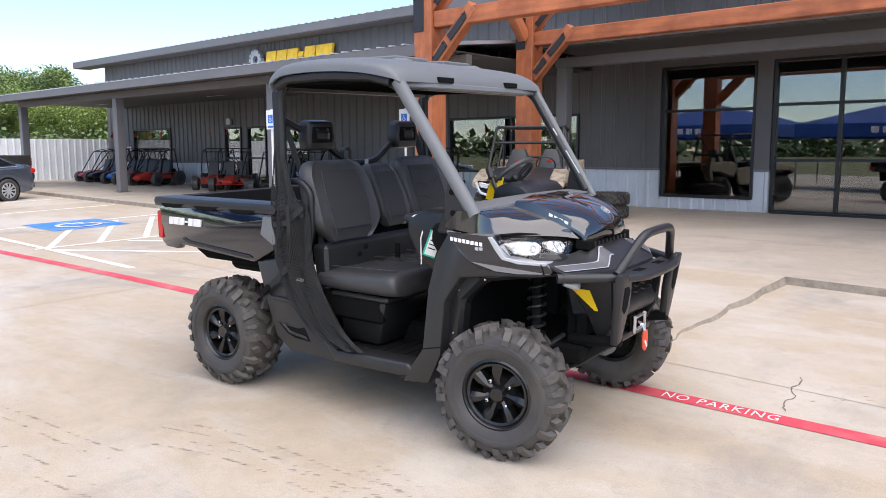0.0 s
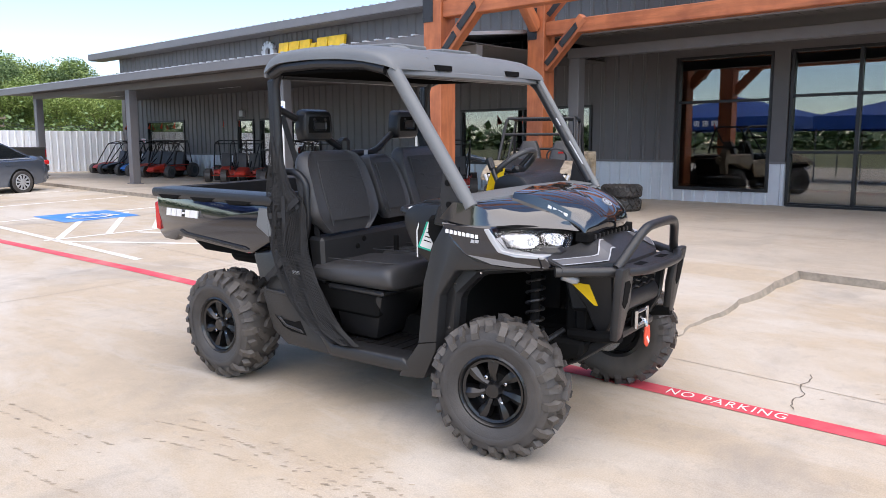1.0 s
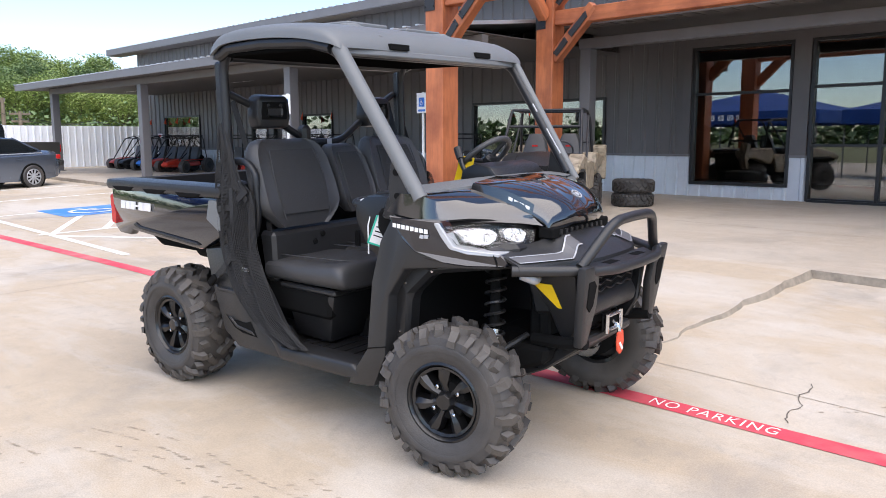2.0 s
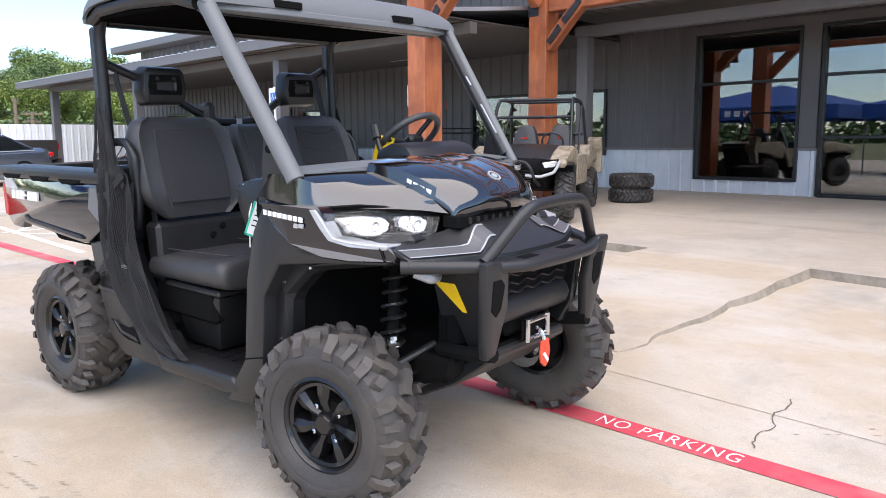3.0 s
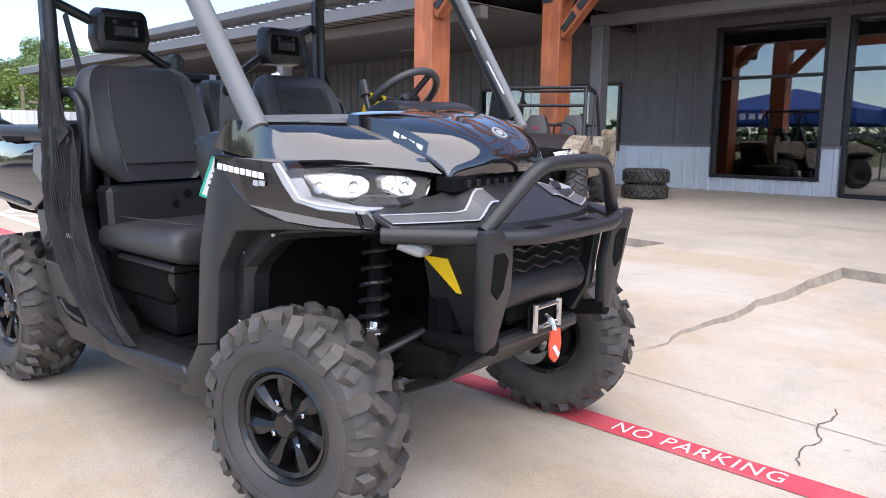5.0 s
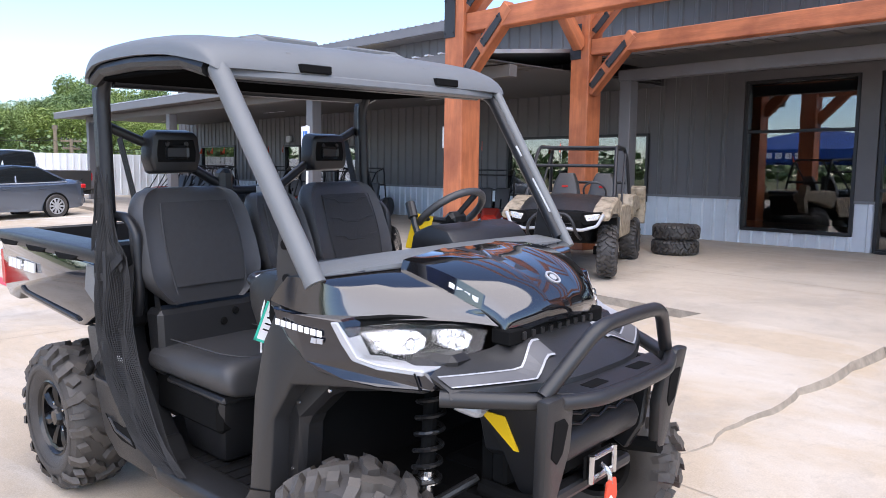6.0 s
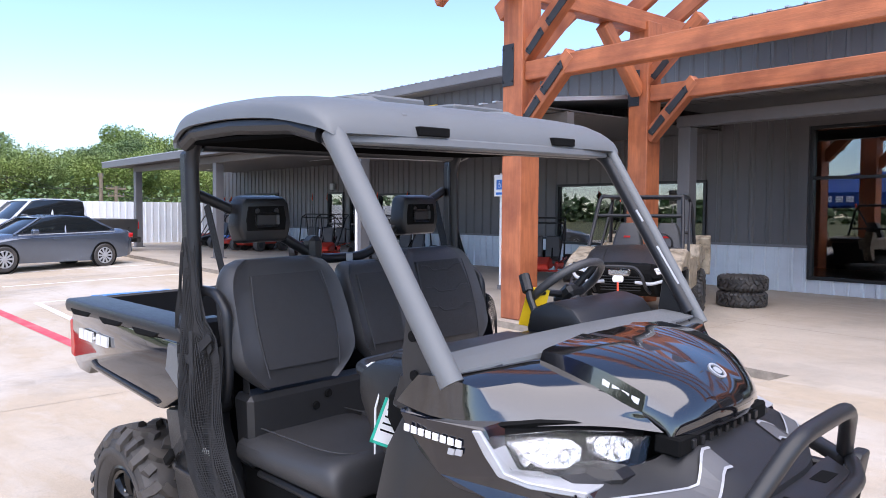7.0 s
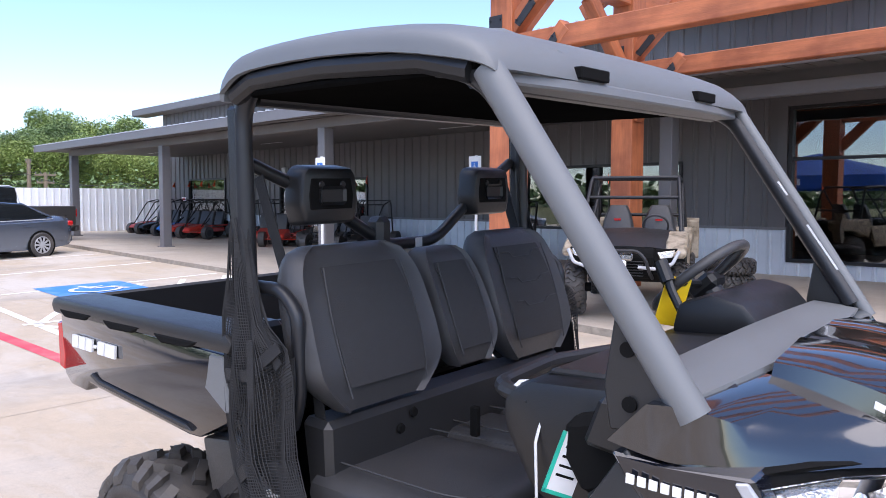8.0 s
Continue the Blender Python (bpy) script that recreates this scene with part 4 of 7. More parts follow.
# belly, frame and floor
part("chassis", side_prism([(-2.55, 0.42), (-2.5, 0.34), (-0.55, 0.30), (-0.1, 0.34), (0.28, 0.47), (0.3, 0.56), (-0.4, 0.52), (-2.5, 0.54)], -0.34, 0.34, 0.02), DARK, utv)
part("floor_pan", box((-1.62, -0.66, 0.36), (-0.42, 0.66, 0.40), 0.01), PLASTIC, utv)
bm = bmesh.new()
for k in range(7):
    box_into(bm, (-1.12 + 0.075 * k, -0.62, 0.40), (-1.085 + 0.075 * k, -0.12, 0.406))
part("floor_ribs", bm, PLASTIC, utv)
pair("sill", lambda: side_prism([(-1.24, 0.47), (-1.17, 0.40), (-1.12, 0.328), (-0.62, 0.335), (-0.50, 0.36), (-0.56, 0.42), (-1.10, 0.405), (-1.19, 0.49)], -0.775, -0.62, 0.018, segments=2), GREY_PLASTIC, smooth=True)
# rear quarter panel
pair("rear_quarter", lambda: side_prism([(-1.80, 0.87), (-1.705, 0.612), (-1.625, 0.405), (-1.50, 0.328), (-1.125, 0.325), (-1.18, 0.41), (-1.37, 0.60), (-1.44, 0.72), (-1.50, 0.82), (-1.52, 0.93), (-1.60, 0.90)], -0.760, -0.60, 0.016, lambda x, z: 0.05 * max(0, z - 0.6), 2), GREY_PLASTIC, smooth=True)
# dark plate on the panel face paints the shaded hollow
pair("quarter_recess_shade", lambda: side_prism([(-1.60, 0.505), (-1.57, 0.485), (-1.42, 0.485), (-1.37, 0.50), (-1.32, 0.415), (-1.45, 0.42), (-1.52, 0.44)], -0.764, -0.70, 0.006), DARK)
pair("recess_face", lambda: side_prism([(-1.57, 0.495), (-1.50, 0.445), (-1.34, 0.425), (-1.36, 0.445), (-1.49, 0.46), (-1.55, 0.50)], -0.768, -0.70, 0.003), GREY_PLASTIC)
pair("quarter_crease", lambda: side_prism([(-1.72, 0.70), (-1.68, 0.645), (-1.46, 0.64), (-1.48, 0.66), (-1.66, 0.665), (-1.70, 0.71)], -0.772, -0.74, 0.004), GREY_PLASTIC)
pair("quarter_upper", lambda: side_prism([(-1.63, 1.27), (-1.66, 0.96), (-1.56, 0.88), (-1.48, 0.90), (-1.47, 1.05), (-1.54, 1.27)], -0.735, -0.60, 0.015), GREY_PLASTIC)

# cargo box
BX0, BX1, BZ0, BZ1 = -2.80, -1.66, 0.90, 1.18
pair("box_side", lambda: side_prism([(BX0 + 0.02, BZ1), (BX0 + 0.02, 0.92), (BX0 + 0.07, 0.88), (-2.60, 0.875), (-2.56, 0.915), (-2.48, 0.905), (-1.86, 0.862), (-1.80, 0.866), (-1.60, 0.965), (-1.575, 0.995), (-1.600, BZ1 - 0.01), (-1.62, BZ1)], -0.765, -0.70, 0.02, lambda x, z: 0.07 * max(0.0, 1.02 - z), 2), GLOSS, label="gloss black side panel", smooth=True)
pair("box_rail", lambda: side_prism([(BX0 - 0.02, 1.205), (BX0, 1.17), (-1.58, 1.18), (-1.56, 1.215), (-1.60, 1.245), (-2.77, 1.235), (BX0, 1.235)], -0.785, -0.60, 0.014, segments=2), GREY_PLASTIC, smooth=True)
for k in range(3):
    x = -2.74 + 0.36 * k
    # no hollow is cut: a dark plate gives its shade
    pair("tie_down_shade", lambda x=x: side_prism([(x, 1.195), (x + 0.05, 1.165), (x + 0.22, 1.172), (x + 0.29, 1.20)], -0.789, -0.76, 0.006), DARK)
pair("side_crease", lambda: side_prism([(-2.54, 0.95), (-2.47, 0.925), (-1.90, 0.885), (-1.82, 0.886), (-1.86, 0.902), (-2.46, 0.945), (-2.52, 0.965)], -0.768, -0.74, 0.004), PLASTIC)
pair("side_corner", lambda: side_prism([(-1.70, 1.165), (-1.625, 1.165), (-1.590, 1.00), (-1.615, 0.985), (-1.73, 1.05), (-1.715, 1.10)], -0.774, -0.72, 0.006), ROOF_PLASTIC)
bm = bmesh.new()
box_into(bm, (BX0 + 0.06, -0.66, 0.90), (BX1, 0.66, 0.93))
part("box_floor", bm, PLASTIC, utv)
part("box_front", box((BX1 - 0.02, -0.70, 0.92), (BX1 + 0.02, 0.70, 1.245), 0.012), PLASTIC, utv)
tg = part("tailgate", side_prism([(BX0 - 0.02, 1.225), (BX0 - 0.025, 0.95), (BX0 + 0.01, 0.92), (BX0 + 0.045, 0.95), (BX0 + 0.045, 1.235)], -0.64, 0.64, 0.012), PLASTIC, utv)
pair("tail_lamp", lambda: side_prism([(BX0 - 0.02, 1.13), (BX0 - 0.018, 0.94), (BX0 + 0.035, 0.93), (BX0 + 0.05, 1.0), (BX0 + 0.03, 1.14)], -0.762, -0.66, 0.01), RED_LENS, label="red tail lamp")
# inner rail hooks along both box walls
for k in range(7):
    pair("cargo_cleat", lambda k=k: box((-2.70 + 0.15 * k, -0.69, 1.14), (-2.63 + 0.15 * k, -0.655, 1.215), 0.008), PLASTIC)
for k in range(6):
    part("cargo_cleat", box((BX1 - 0.06, -0.5 + 0.19 * k, 1.12), (BX1 - 0.02, -0.42 + 0.19 * k, 1.21), 0.008), PLASTIC, utv)
# maker's mark on the box: plain silver blocks
for k, (w, h) in enumerate(((0.05, 0.05), (0.05, 0.05), (0.05, 0.05), (0.03, 0.012), (0.05, 0.05), (0.075, 0.05))):
    x = -2.665 + (0, 0.058, 0.116, 0.174, 0.212, 0.27)[k]
    z = 1.075 - h / 2
    part("side_mark", prism([(x, z), (x + w, z), (x + w + 0.008, z + h), (x + 0.008, z + h)], lambda u, v: (u, -0.7745, v), lambda u, v: (u, -0.764, v), 0.001), WHITE, utv, "white block of the side marking")
# rear arch and under box frame
pair("rear_arch_liner", lambda: side_prism([(-2.62, 0.86), (-2.5, 0.80), (-1.9, 0.80), (-1.72, 0.62), (-1.60, 0.62), (-1.70, 0.9), (-2.4, 0.90)], -0.60, -0.36, 0.01), DARK)
pair("rear_shock", lambda: tube([(-2.02, -0.45, 0.42), (-1.95, -0.42, 0.9)], 0.045, 12), DARK)
pair("rear_arm", lambda: tube([(-2.11, -0.56, 0.34), (-1.80, -0.30, 0.36), (-1.70, -0.25, 0.36)], 0.025, 8), DARK)
part("rear_axle", tube([(-2.11, -0.6, 0.345), (-2.11, 0.6, 0.345)], 0.03, 10), DARK, utv)
part("exhaust", tube([(-2.75, -0.1, 0.70), (-2.3, -0.1, 0.70)], 0.08, 14), DARK, utv)
part("box_subframe", box((-2.68, -0.30, 0.78), (-1.6, 0.30, 0.90), 0.02), DARK, utv)


# cage: front hoops sweep up from the cowl and along the roof to the rear hoop
def cage_side():
    bm = bmesh.new()
    tube_into(bm, rounded([(-0.20, -0.70, 1.30), (-0.64, -0.735, 1.945), (-0.80, -0.735, 1.985), (-1.50, -0.725, 2.0), (-1.56, -0.725, 1.91), (-1.54, -0.73, 1.25), (-1.53, -0.70, 0.60)], 0.09, 5), 0.029, 14)
    return bm


pair("cage_hoop", cage_side, CAGE, label="satin grey roll cage tube", smooth=True)
# the front legs are thicker, D-shaped posts
part("front_post", tube([(-0.162, -0.705, 1.262), (-0.63, -0.742, 1.955)], 0.036, 18), ROOF_PLASTIC, utv, smooth=True)
far_post = part("front_post", tube([(-0.150, 0.706, 1.262), (-0.615, 0.742, 1.955)], 0.022, 14), ROOF_PLASTIC, utv, smooth=True)
for f0, f1 in ((0.18, 0.40), (0.55, 0.62)):
    a_, b_ = Vector((-0.165, 0.685, 1.29)), Vector((-0.63, 0.705, 1.955))
    part("post_latch", tube([a_.lerp(b_, f0), a_.lerp(b_, f1)], 0.005, 6), SILVER, far_post, "bright latch strip on the post")
part("cage_cross_bar", tube([(-0.70, -0.70, 1.945), (-0.70, 0.70, 1.945)], 0.027, 12), CAGE, utv)
part("cage_cross_bar", tube([(-1.54, -0.69, 1.955), (-1.54, 0.69, 1.955)], 0.027, 12), CAGE, utv)
pair("rear_post_cover", lambda: side_prism([(-1.605, 1.93), (-1.595, 1.36), (-1.59, 1.05), (-1.53, 1.05), (-1.535, 1.36), (-1.545, 1.93)], -0.755, -0.70, 0.012), PLASTIC)
pair("post_bracket", lambda: side_prism([(-0.33, 1.21), (-0.19, 1.22), (-0.185, 1.28), (-0.20, 1.31), (-0.295, 1.45), (-0.325, 1.44), (-0.345, 1.30)], -0.725, -0.700, 0.004), GREY_PLASTIC)
for s in (-1, 1):
    for (bx, bz) in ((-0.292, 1.38), (-0.285, 1.27)):
        bm = bmesh.new()
        lathe_into(bm, [(0.0005, -0.004), (0.016, -0.004), (0.016, 0.004)], 12, Matrix.Translation((bx, s * 0.7275, bz)) @ pose(0, 0, 0, 0, 0, 0 if s < 0 else 180))
        # hole drawn as a dark disc on the bracket
        part("bracket_hole_shade", bm, DARK, utv)
pair("pillar_mount", lambda: side_prism([(-0.40, 1.16), (-0.22, 1.14), (-0.20, 1.24), (-0.26, 1.27), (-0.36, 1.27)], -0.72, -0.60, 0.012), PLASTIC)

# roof: a crowned moulded shell with turned-down edges
rows = []
for x, z, yw in ((-0.590, 1.955, 0.96), (-0.600, 1.985, 0.975), (-0.635, 2.030, 0.99), (-0.72, 2.075, 1.0), (-0.90, 2.102, 1.0), (-1.15, 2.115, 1.0), (-1.40, 2.112, 1.0), (-1.54, 2.098, 1.0), (-1.61, 2.068, 0.995), (-1.648, 2.015, 0.985), (-1.655, 1.94, 0.975)):
    x = -0.60 + (x + 0.60) * 0.935
    k = min(1.0, max(0.0, (z - 1.94) / 0.13))
    half = [(0.0, 0.0), (0.3, 0.002), (0.58, 0.006), (0.70, 0.014), (0.768, 0.032), (0.790, 0.048), (0.797, 0.068), (0.800, 0.092)]
    rows.append([(x, -y * yw, z - d * k) for y, d in half[::-1]] + [(x, y * yw, z - d * k) for y, d in half[1:]])
part("roof_shell", sheet(smooth_rows(rows, 2, 2), 0.014), ROOF_PLASTIC, utv, "matt grey moulded hard roof", True)
for y0, y1 in ((-0.42, -0.05), (0.05, 0.42)):
    part("roof_pad", prism([(-1.52, y0), (-0.92, y0 + 0.03), (-0.92, y1 - 0.03), (-1.52, y1)], lambda u, v: (u, v, 2.10), lambda u, v: (u, v, 2.13), 0.008), ROOF_PLASTIC, utv)
# front lip with two near-black blocks in place of shaded notches
part("roof_visor", prism([(-0.70, -0.74), (-0.70, 0.74), (-0.615, 0.745), (-0.585, 0.5), (-0.575, 0.30), (-0.575, -0.30), (-0.585, -0.5), (-0.615, -0.745)], lambda u, v: (u, v, 1.925), lambda u, v: (u - 0.01, v, 1.957), 0.006), ROOF_PLASTIC, utv)
for y in (-0.36, 0.36):
    part("visor_notch_shade", box((-0.618, y - 0.07, 1.960), (-0.578, y + 0.07, 1.990), 0.003), DARK, utv)
    part("visor_rib", prism([(-0.86, y - 0.15), (-0.63, y - 0.10), (-0.63, y - 0.075), (-0.80, y - 0.09)], lambda u, v: (u, v, 2.03 if u < -0.7 else 1.985), lambda u, v: (u, v, 2.105 if u < -0.7 else 2.03), 0.004), ROOF_PLASTIC, utv)
# added sheet whose colour carries the dark under the roof
part("roof_shade_sheet", box((-1.57, -0.765, 1.950), (-0.64, 0.765, 1.975), 0.008), ROOF_SHADE, utv, "near-black sheet that keeps the underside of the roof dark")
pair("roof_gutter", lambda: tube([(-0.66, -0.757, 1.952), (-0.80, -0.760, 1.985), (-1.15, -0.764, 2.000), (-1.44, -0.760, 1.992), (-1.545, -0.752, 1.955)], 0.030, 10), PLASTIC)

# dash, cowl and firewall
part("cowl", sheet([[(x + (0.045 * (1 - (y / 0.69) ** 2) if x > -0.19 else 0.0), y, z + 0.010 * (1 - (y / 0.69) ** 2)) for y in steps(-0.685, 0.685, 12)] for x, z in ((-0.176, 1.276), (-0.180, 1.290), (-0.23, 1.296), (-0.315, 1.302), (-0.345, 1.285))], 0.015), ROOF_PLASTIC, utv, "grey moulded cowl panel", True)
part("dashboard", side_prism([(-0.33, 1.265), (-0.60, 1.245), (-0.68, 1.20), (-0.68, 1.12), (-0.60, 0.98), (-0.46, 0.90), (-0.36, 1.0)], -0.62, 0.66, 0.03, segments=2), PLASTIC, utv, smooth=True)
part("dash_hump", side_prism([(-0.30, 1.29), (-0.36, 1.355), (-0.46, 1.375), (-0.56, 1.335), (-0.58, 1.24), (-0.34, 1.25)], 0.12, 0.62, 0.022, segments=2), PLASTIC, utv, smooth=True)
part("dash_tray", side_prism([(-0.36, 1.272), (-0.58, 1.262), (-0.60, 1.24), (-0.38, 1.25)], -0.55, 0.02, 0.008), GREY_PLASTIC, utv)
part("firewall", box((-0.46, -0.60, 0.40), (-0.38, 0.60, 1.0), 0.02), PLASTIC, utv)
part("grab_bar", tube([(-0.60, -0.60, 1.19), (-0.72, -0.58, 1.20), (-0.74, -0.30, 1.205), (-0.68, -0.05, 1.20)], 0.022, 10, 0.05), GREY_PLASTIC, utv)
# steering wheel and column
sw = Matrix.Translation((-0.60, 0.40, 1.385)) @ pose(0, 0, 0, 0, -42, 0)
bm = bmesh.new()
tube_into(bm, [(0.175 * math.cos(a), 0.175 * math.sin(a), 0) for a in [2 * math.pi * k / 36 for k in range(36)]], 0.017, 10, closed=True)
swo = part("steering_wheel", bm, SEAT, utv, "black steering wheel", True, at=sw)
bm = bmesh.new()
for a in (0.3, math.pi - 0.3, 1.5 * math.pi):
    tube_into(bm, [(0, 0, -0.03), (0.17 * math.cos(a), 0.17 * math.sin(a), 0)], 0.014, 8)
box_into(bm, (-0.055, -0.05, -0.06), (0.055, 0.05, -0.005), 0.015)
part("spokes", bm, PLASTIC, swo)
part("column", tube([(-0.585, 0.40, 1.37), (-0.43, 0.40, 1.18)], 0.04, 12), PLASTIC, utv)
part("gear_lever", tube([(-0.50, 0.16, 1.20), (-0.60, 0.18, 1.36), (-0.62, 0.19, 1.40)], 0.014, 8), PLASTIC, utv)
part("lever_knob", tube([(-0.615, 0.185, 1.39), (-0.65, 0.20, 1.45)], 0.022, 10), PLASTIC, utv)
tag = part("hang_tag", box((-0.045, -0.002, -0.16), (0.045, 0.002, 0.0), 0.001, Matrix.Translation((-0.60, 0.235, 1.40)) @ pose(0, 0, 0, 8, 12, 55)), YELLOW, utv, "yellow paper warning tag on the wheel")

# ---- seats ----
def seat_back(y0, y1, z0, z1, fabric_lines, name="backrest"):
    """A padded backrest: a closed soft shell leaning back."""
    w = (y1 - y0) / 2
    c = (y0 + y1) / 2
    bm = bmesh.new()
    rings = []
    for f in steps(0, 1, 26):
        z = z0 + (z1 - z0) * f
        lean = -1.30 - 0.16 * f
        k = math.sqrt(max(0.0, 1 - max(0.0, (f - 0.72) / 0.28) ** 2.0)) if f > 0.72 else 1.0
        low = min(1.0, f / 0.30)
        hw = w * (0.62 + 0.38 * math.sin(low * math.pi / 2)) * (0.66 + 0.34 * k) * (1.0 - 0.07 * max(0.0, f - 0.45) / 0.55)
        t = 0.065 + 0.02 * math.sin(math.pi * min(f * 1.2, 1))
        t *= (0.30 + 0.70 * k) * (0.45 + 0.55 * math.sin(low * math.pi / 2))
        ring = []
        n = 20
        for j in range(n):
            a = 2 * math.pi * j / n
            ca, sa = math.cos(a), math.sin(a)
            yy = hw * math.copysign(abs(ca) ** 0.42, ca)
            xx = t * math.copysign(abs(sa) ** 0.7, sa)
            if sa > 0 and abs(ca) > 0.55:
                xx += 0.030 * math.sin(min(1.0, (abs(ca) - 0.55) / 0.36) * math.pi / 2) * (1 - max(0.0, abs(ca) - 0.91) / 0.09)
            ring.append(bm.verts.new((lean + xx, c + yy, z)))
        rings.append(ring)
    for p, q in zip(rings, rings[1:]):
        for j in range(len(p)):
            bm.faces.new((p[j], p[(j + 1) % len(p)], q[(j + 1) % len(q)], q[j]))
    bm.faces.new(rings[0][::-1])
    bm.faces.new(rings[-1])
    ob = part(name, bm, SEAT, utv, "black vinyl backrest with charcoal fabric centre", True)
    # fabric insert
    hw = w * 0.62
    rows = []
    for f in steps(0.16, 0.88, 10):
        z = z0 + (z1 - z0) * f
        t = 0.065 + 0.02 * math.sin(math.pi * min(f * 1.2, 1))
        k = math.sqrt(max(0.0, 1 - max(0.0, (f - 0.72) / 0.28) ** 2.0)) if f > 0.72 else 1.0
        t *= 0.30 + 0.70 * k
        rows.append([(-1.30 - 0.16 * f + t * (abs(math.sin(math.acos(max(-1, min(1, (abs(u) * hw / w) ** (1 / 0.35)))))) ** 0.7) + 0.004, c + u * hw * (0.85 + 0.15 * math.sin(f * math.pi)), z) for u in steps(-1, 1, 8)])
    part("fabric_panel", sheet(rows, 0.004), FABRIC, ob)
    for g in fabric_lines:
        z = z0 + (z1 - z0) * g
        lx = -1.30 - 0.16 * g + 0.065 + 0.02 * math.sin(math.pi * min(g * 1.2, 1)) + 0.008
        part("stitch_line", tube([(lx, c + dy * w, z + dz) for dy, dz in ((-0.52, 0.02), (-0.34, 0.018), (-0.22, -0.004), (0.22, -0.004), (0.34, 0.018), (0.52, 0.02))], 0.0025, 5), STITCH, ob)
    for s in (-1, 1):
        part("seam", tube([(-1.30 - 0.16 * f + 0.074 + 0.012 * math.sin(f * 3), c + s * hw * (0.88 + 0.15 * math.sin(f * math.pi)), z0 + (z1 - z0) * f) for f in steps(0.1, 0.88, 6)], 0.0028, 5), STITCH, ob)
    return ob


seat_back(-0.71, -0.135, 1.02, 1.505, ())
seat_back(-0.128, 0.170, 1.06, 1.465, ())
seat_back(0.178, 0.70, 1.02, 1.505, (0.42, 0.60, 0.80))


def seat_base(y0, y1):
    c, w = (y0 + y1) / 2, (y1 - y0) / 2
    bm = bmesh.new()
    rings = []
    for f in steps(0, 1, 20):
        x = -1.32 + 0.60 * math.sin(f * math.pi / 2) ** 0.9
        front = max(0.0, (f - 0.78) / 0.22)
        front = max(0.0, (f - 0.62) / 0.38)
        top = 0.862 + 0.050 * f - 0.105 * front ** 2.6
        bot = 0.725 + 0.030 * front ** 2
        hw = w * (1 - 0.16 * front ** 2.5)
        ring = []
        for j in range(20):
            a = 2 * math.pi * j / 20
            ca, sa = math.cos(a), math.sin(a)
            yy = hw * math.copysign(abs(ca) ** 0.48, ca)
            dip = -0.014 * (1 - abs(ca)) if sa > 0 else 0
            zz = (top + bot) / 2 + (top - bot) / 2 * math.copysign(abs(sa) ** 0.75, sa) + dip
            ring.append(bm.verts.new((x, c + yy, zz)))
        rings.append(ring)
    for p, q in zip(rings, rings[1:]):
        for j in range(20):
            bm.faces.new((p[j], p[(j + 1) % 20], q[(j + 1) % 20], q[j]))
    bm.faces.new(rings[0][::-1])
    bm.faces.new(rings[-1])
    ob = part("seat_cushion", bm, SEAT, utv, "smooth black vinyl seat cushion", True)
    part("seam", tube([(-1.28, c - w * 0.72, 0.874), (-0.86, c - w * 0.78, 0.893), (-0.78, c - w * 0.60, 0.884), (-0.765, c, 0.872), (-0.78, c + w * 0.60, 0.884), (-0.86, c + w * 0.78, 0.893), (-1.28, c + w * 0.72, 0.874)], 0.003, 5, 0.06), STITCH, ob)


seat_base(-0.69, -0.135)
seat_base(-0.13, 0.165)
seat_base(0.17, 0.685)
part("seat_back_shell", side_prism([(-1.40, 1.0), (-1.36, 0.72), (-1.26, 0.72), (-1.27, 1.0)], -0.66, 0.62, 0.02), GREY_PLASTIC, utv)
for (by, bz) in ((-0.36, 0.915), (-0.30, 0.955), (0.20, 0.93)):
    bm = bmesh.new()
    lathe_into(bm, [(0.0005, -0.008), (0.014, -0.008), (0.018, 0.0)], 10, Matrix.Translation((-1.262, by, bz)) @ pose(0, 0, 0, 0, 0, 90))
    part("shell_bolt", bm, DARK, utv)
part("seat_base_frame", box((-1.36, -0.64, 0.56), (-0.86, 0.62, 0.74), 0.02), DARK, utv)
bin_ = part("under_seat_bin", prism([(-1.22, -0.64), (-0.82, -0.64), (-0.82, -0.20), (-1.22, -0.20)], lambda u, v: (-1.06 + (u + 1.02) * 0.72, -0.43 + (v + 0.42) * 0.70, 0.41), lambda u, v: (u, v, 0.70), 0.03, 2), PLASTIC, utv, "black lidded storage bin", True)
part("bin_lid", box((-1.24, -0.655, 0.70), (-0.80, -0.185, 0.73), 0.01), GREY_PLASTIC, bin_)
bin2 = part("under_seat_bin", prism([(-1.22, 0.20), (-0.82, 0.20), (-0.82, 0.62), (-1.22, 0.62)], lambda u, v: (u * 0.94 - 0.06, v * 0.94, 0.41), lambda u, v: (u, v, 0.70), 0.03, 2), PLASTIC, utv, smooth=True)
for y in (-0.16, 0.13):
    part("belt_buckle", box((-1.13, y - 0.012, 0.87), (-1.10, y + 0.012, 0.97), 0.004), DARK, utv)
part("belt_buckle_button", box((-1.128, 0.155, 0.985), (-1.098, 0.19, 1.0), 0.003), RED_LENS, utv, "red seat belt button")
part("belt_buckle", box((-1.14, 0.15, 0.88), (-1.09, 0.195, 0.985), 0.006), DARK, utv)

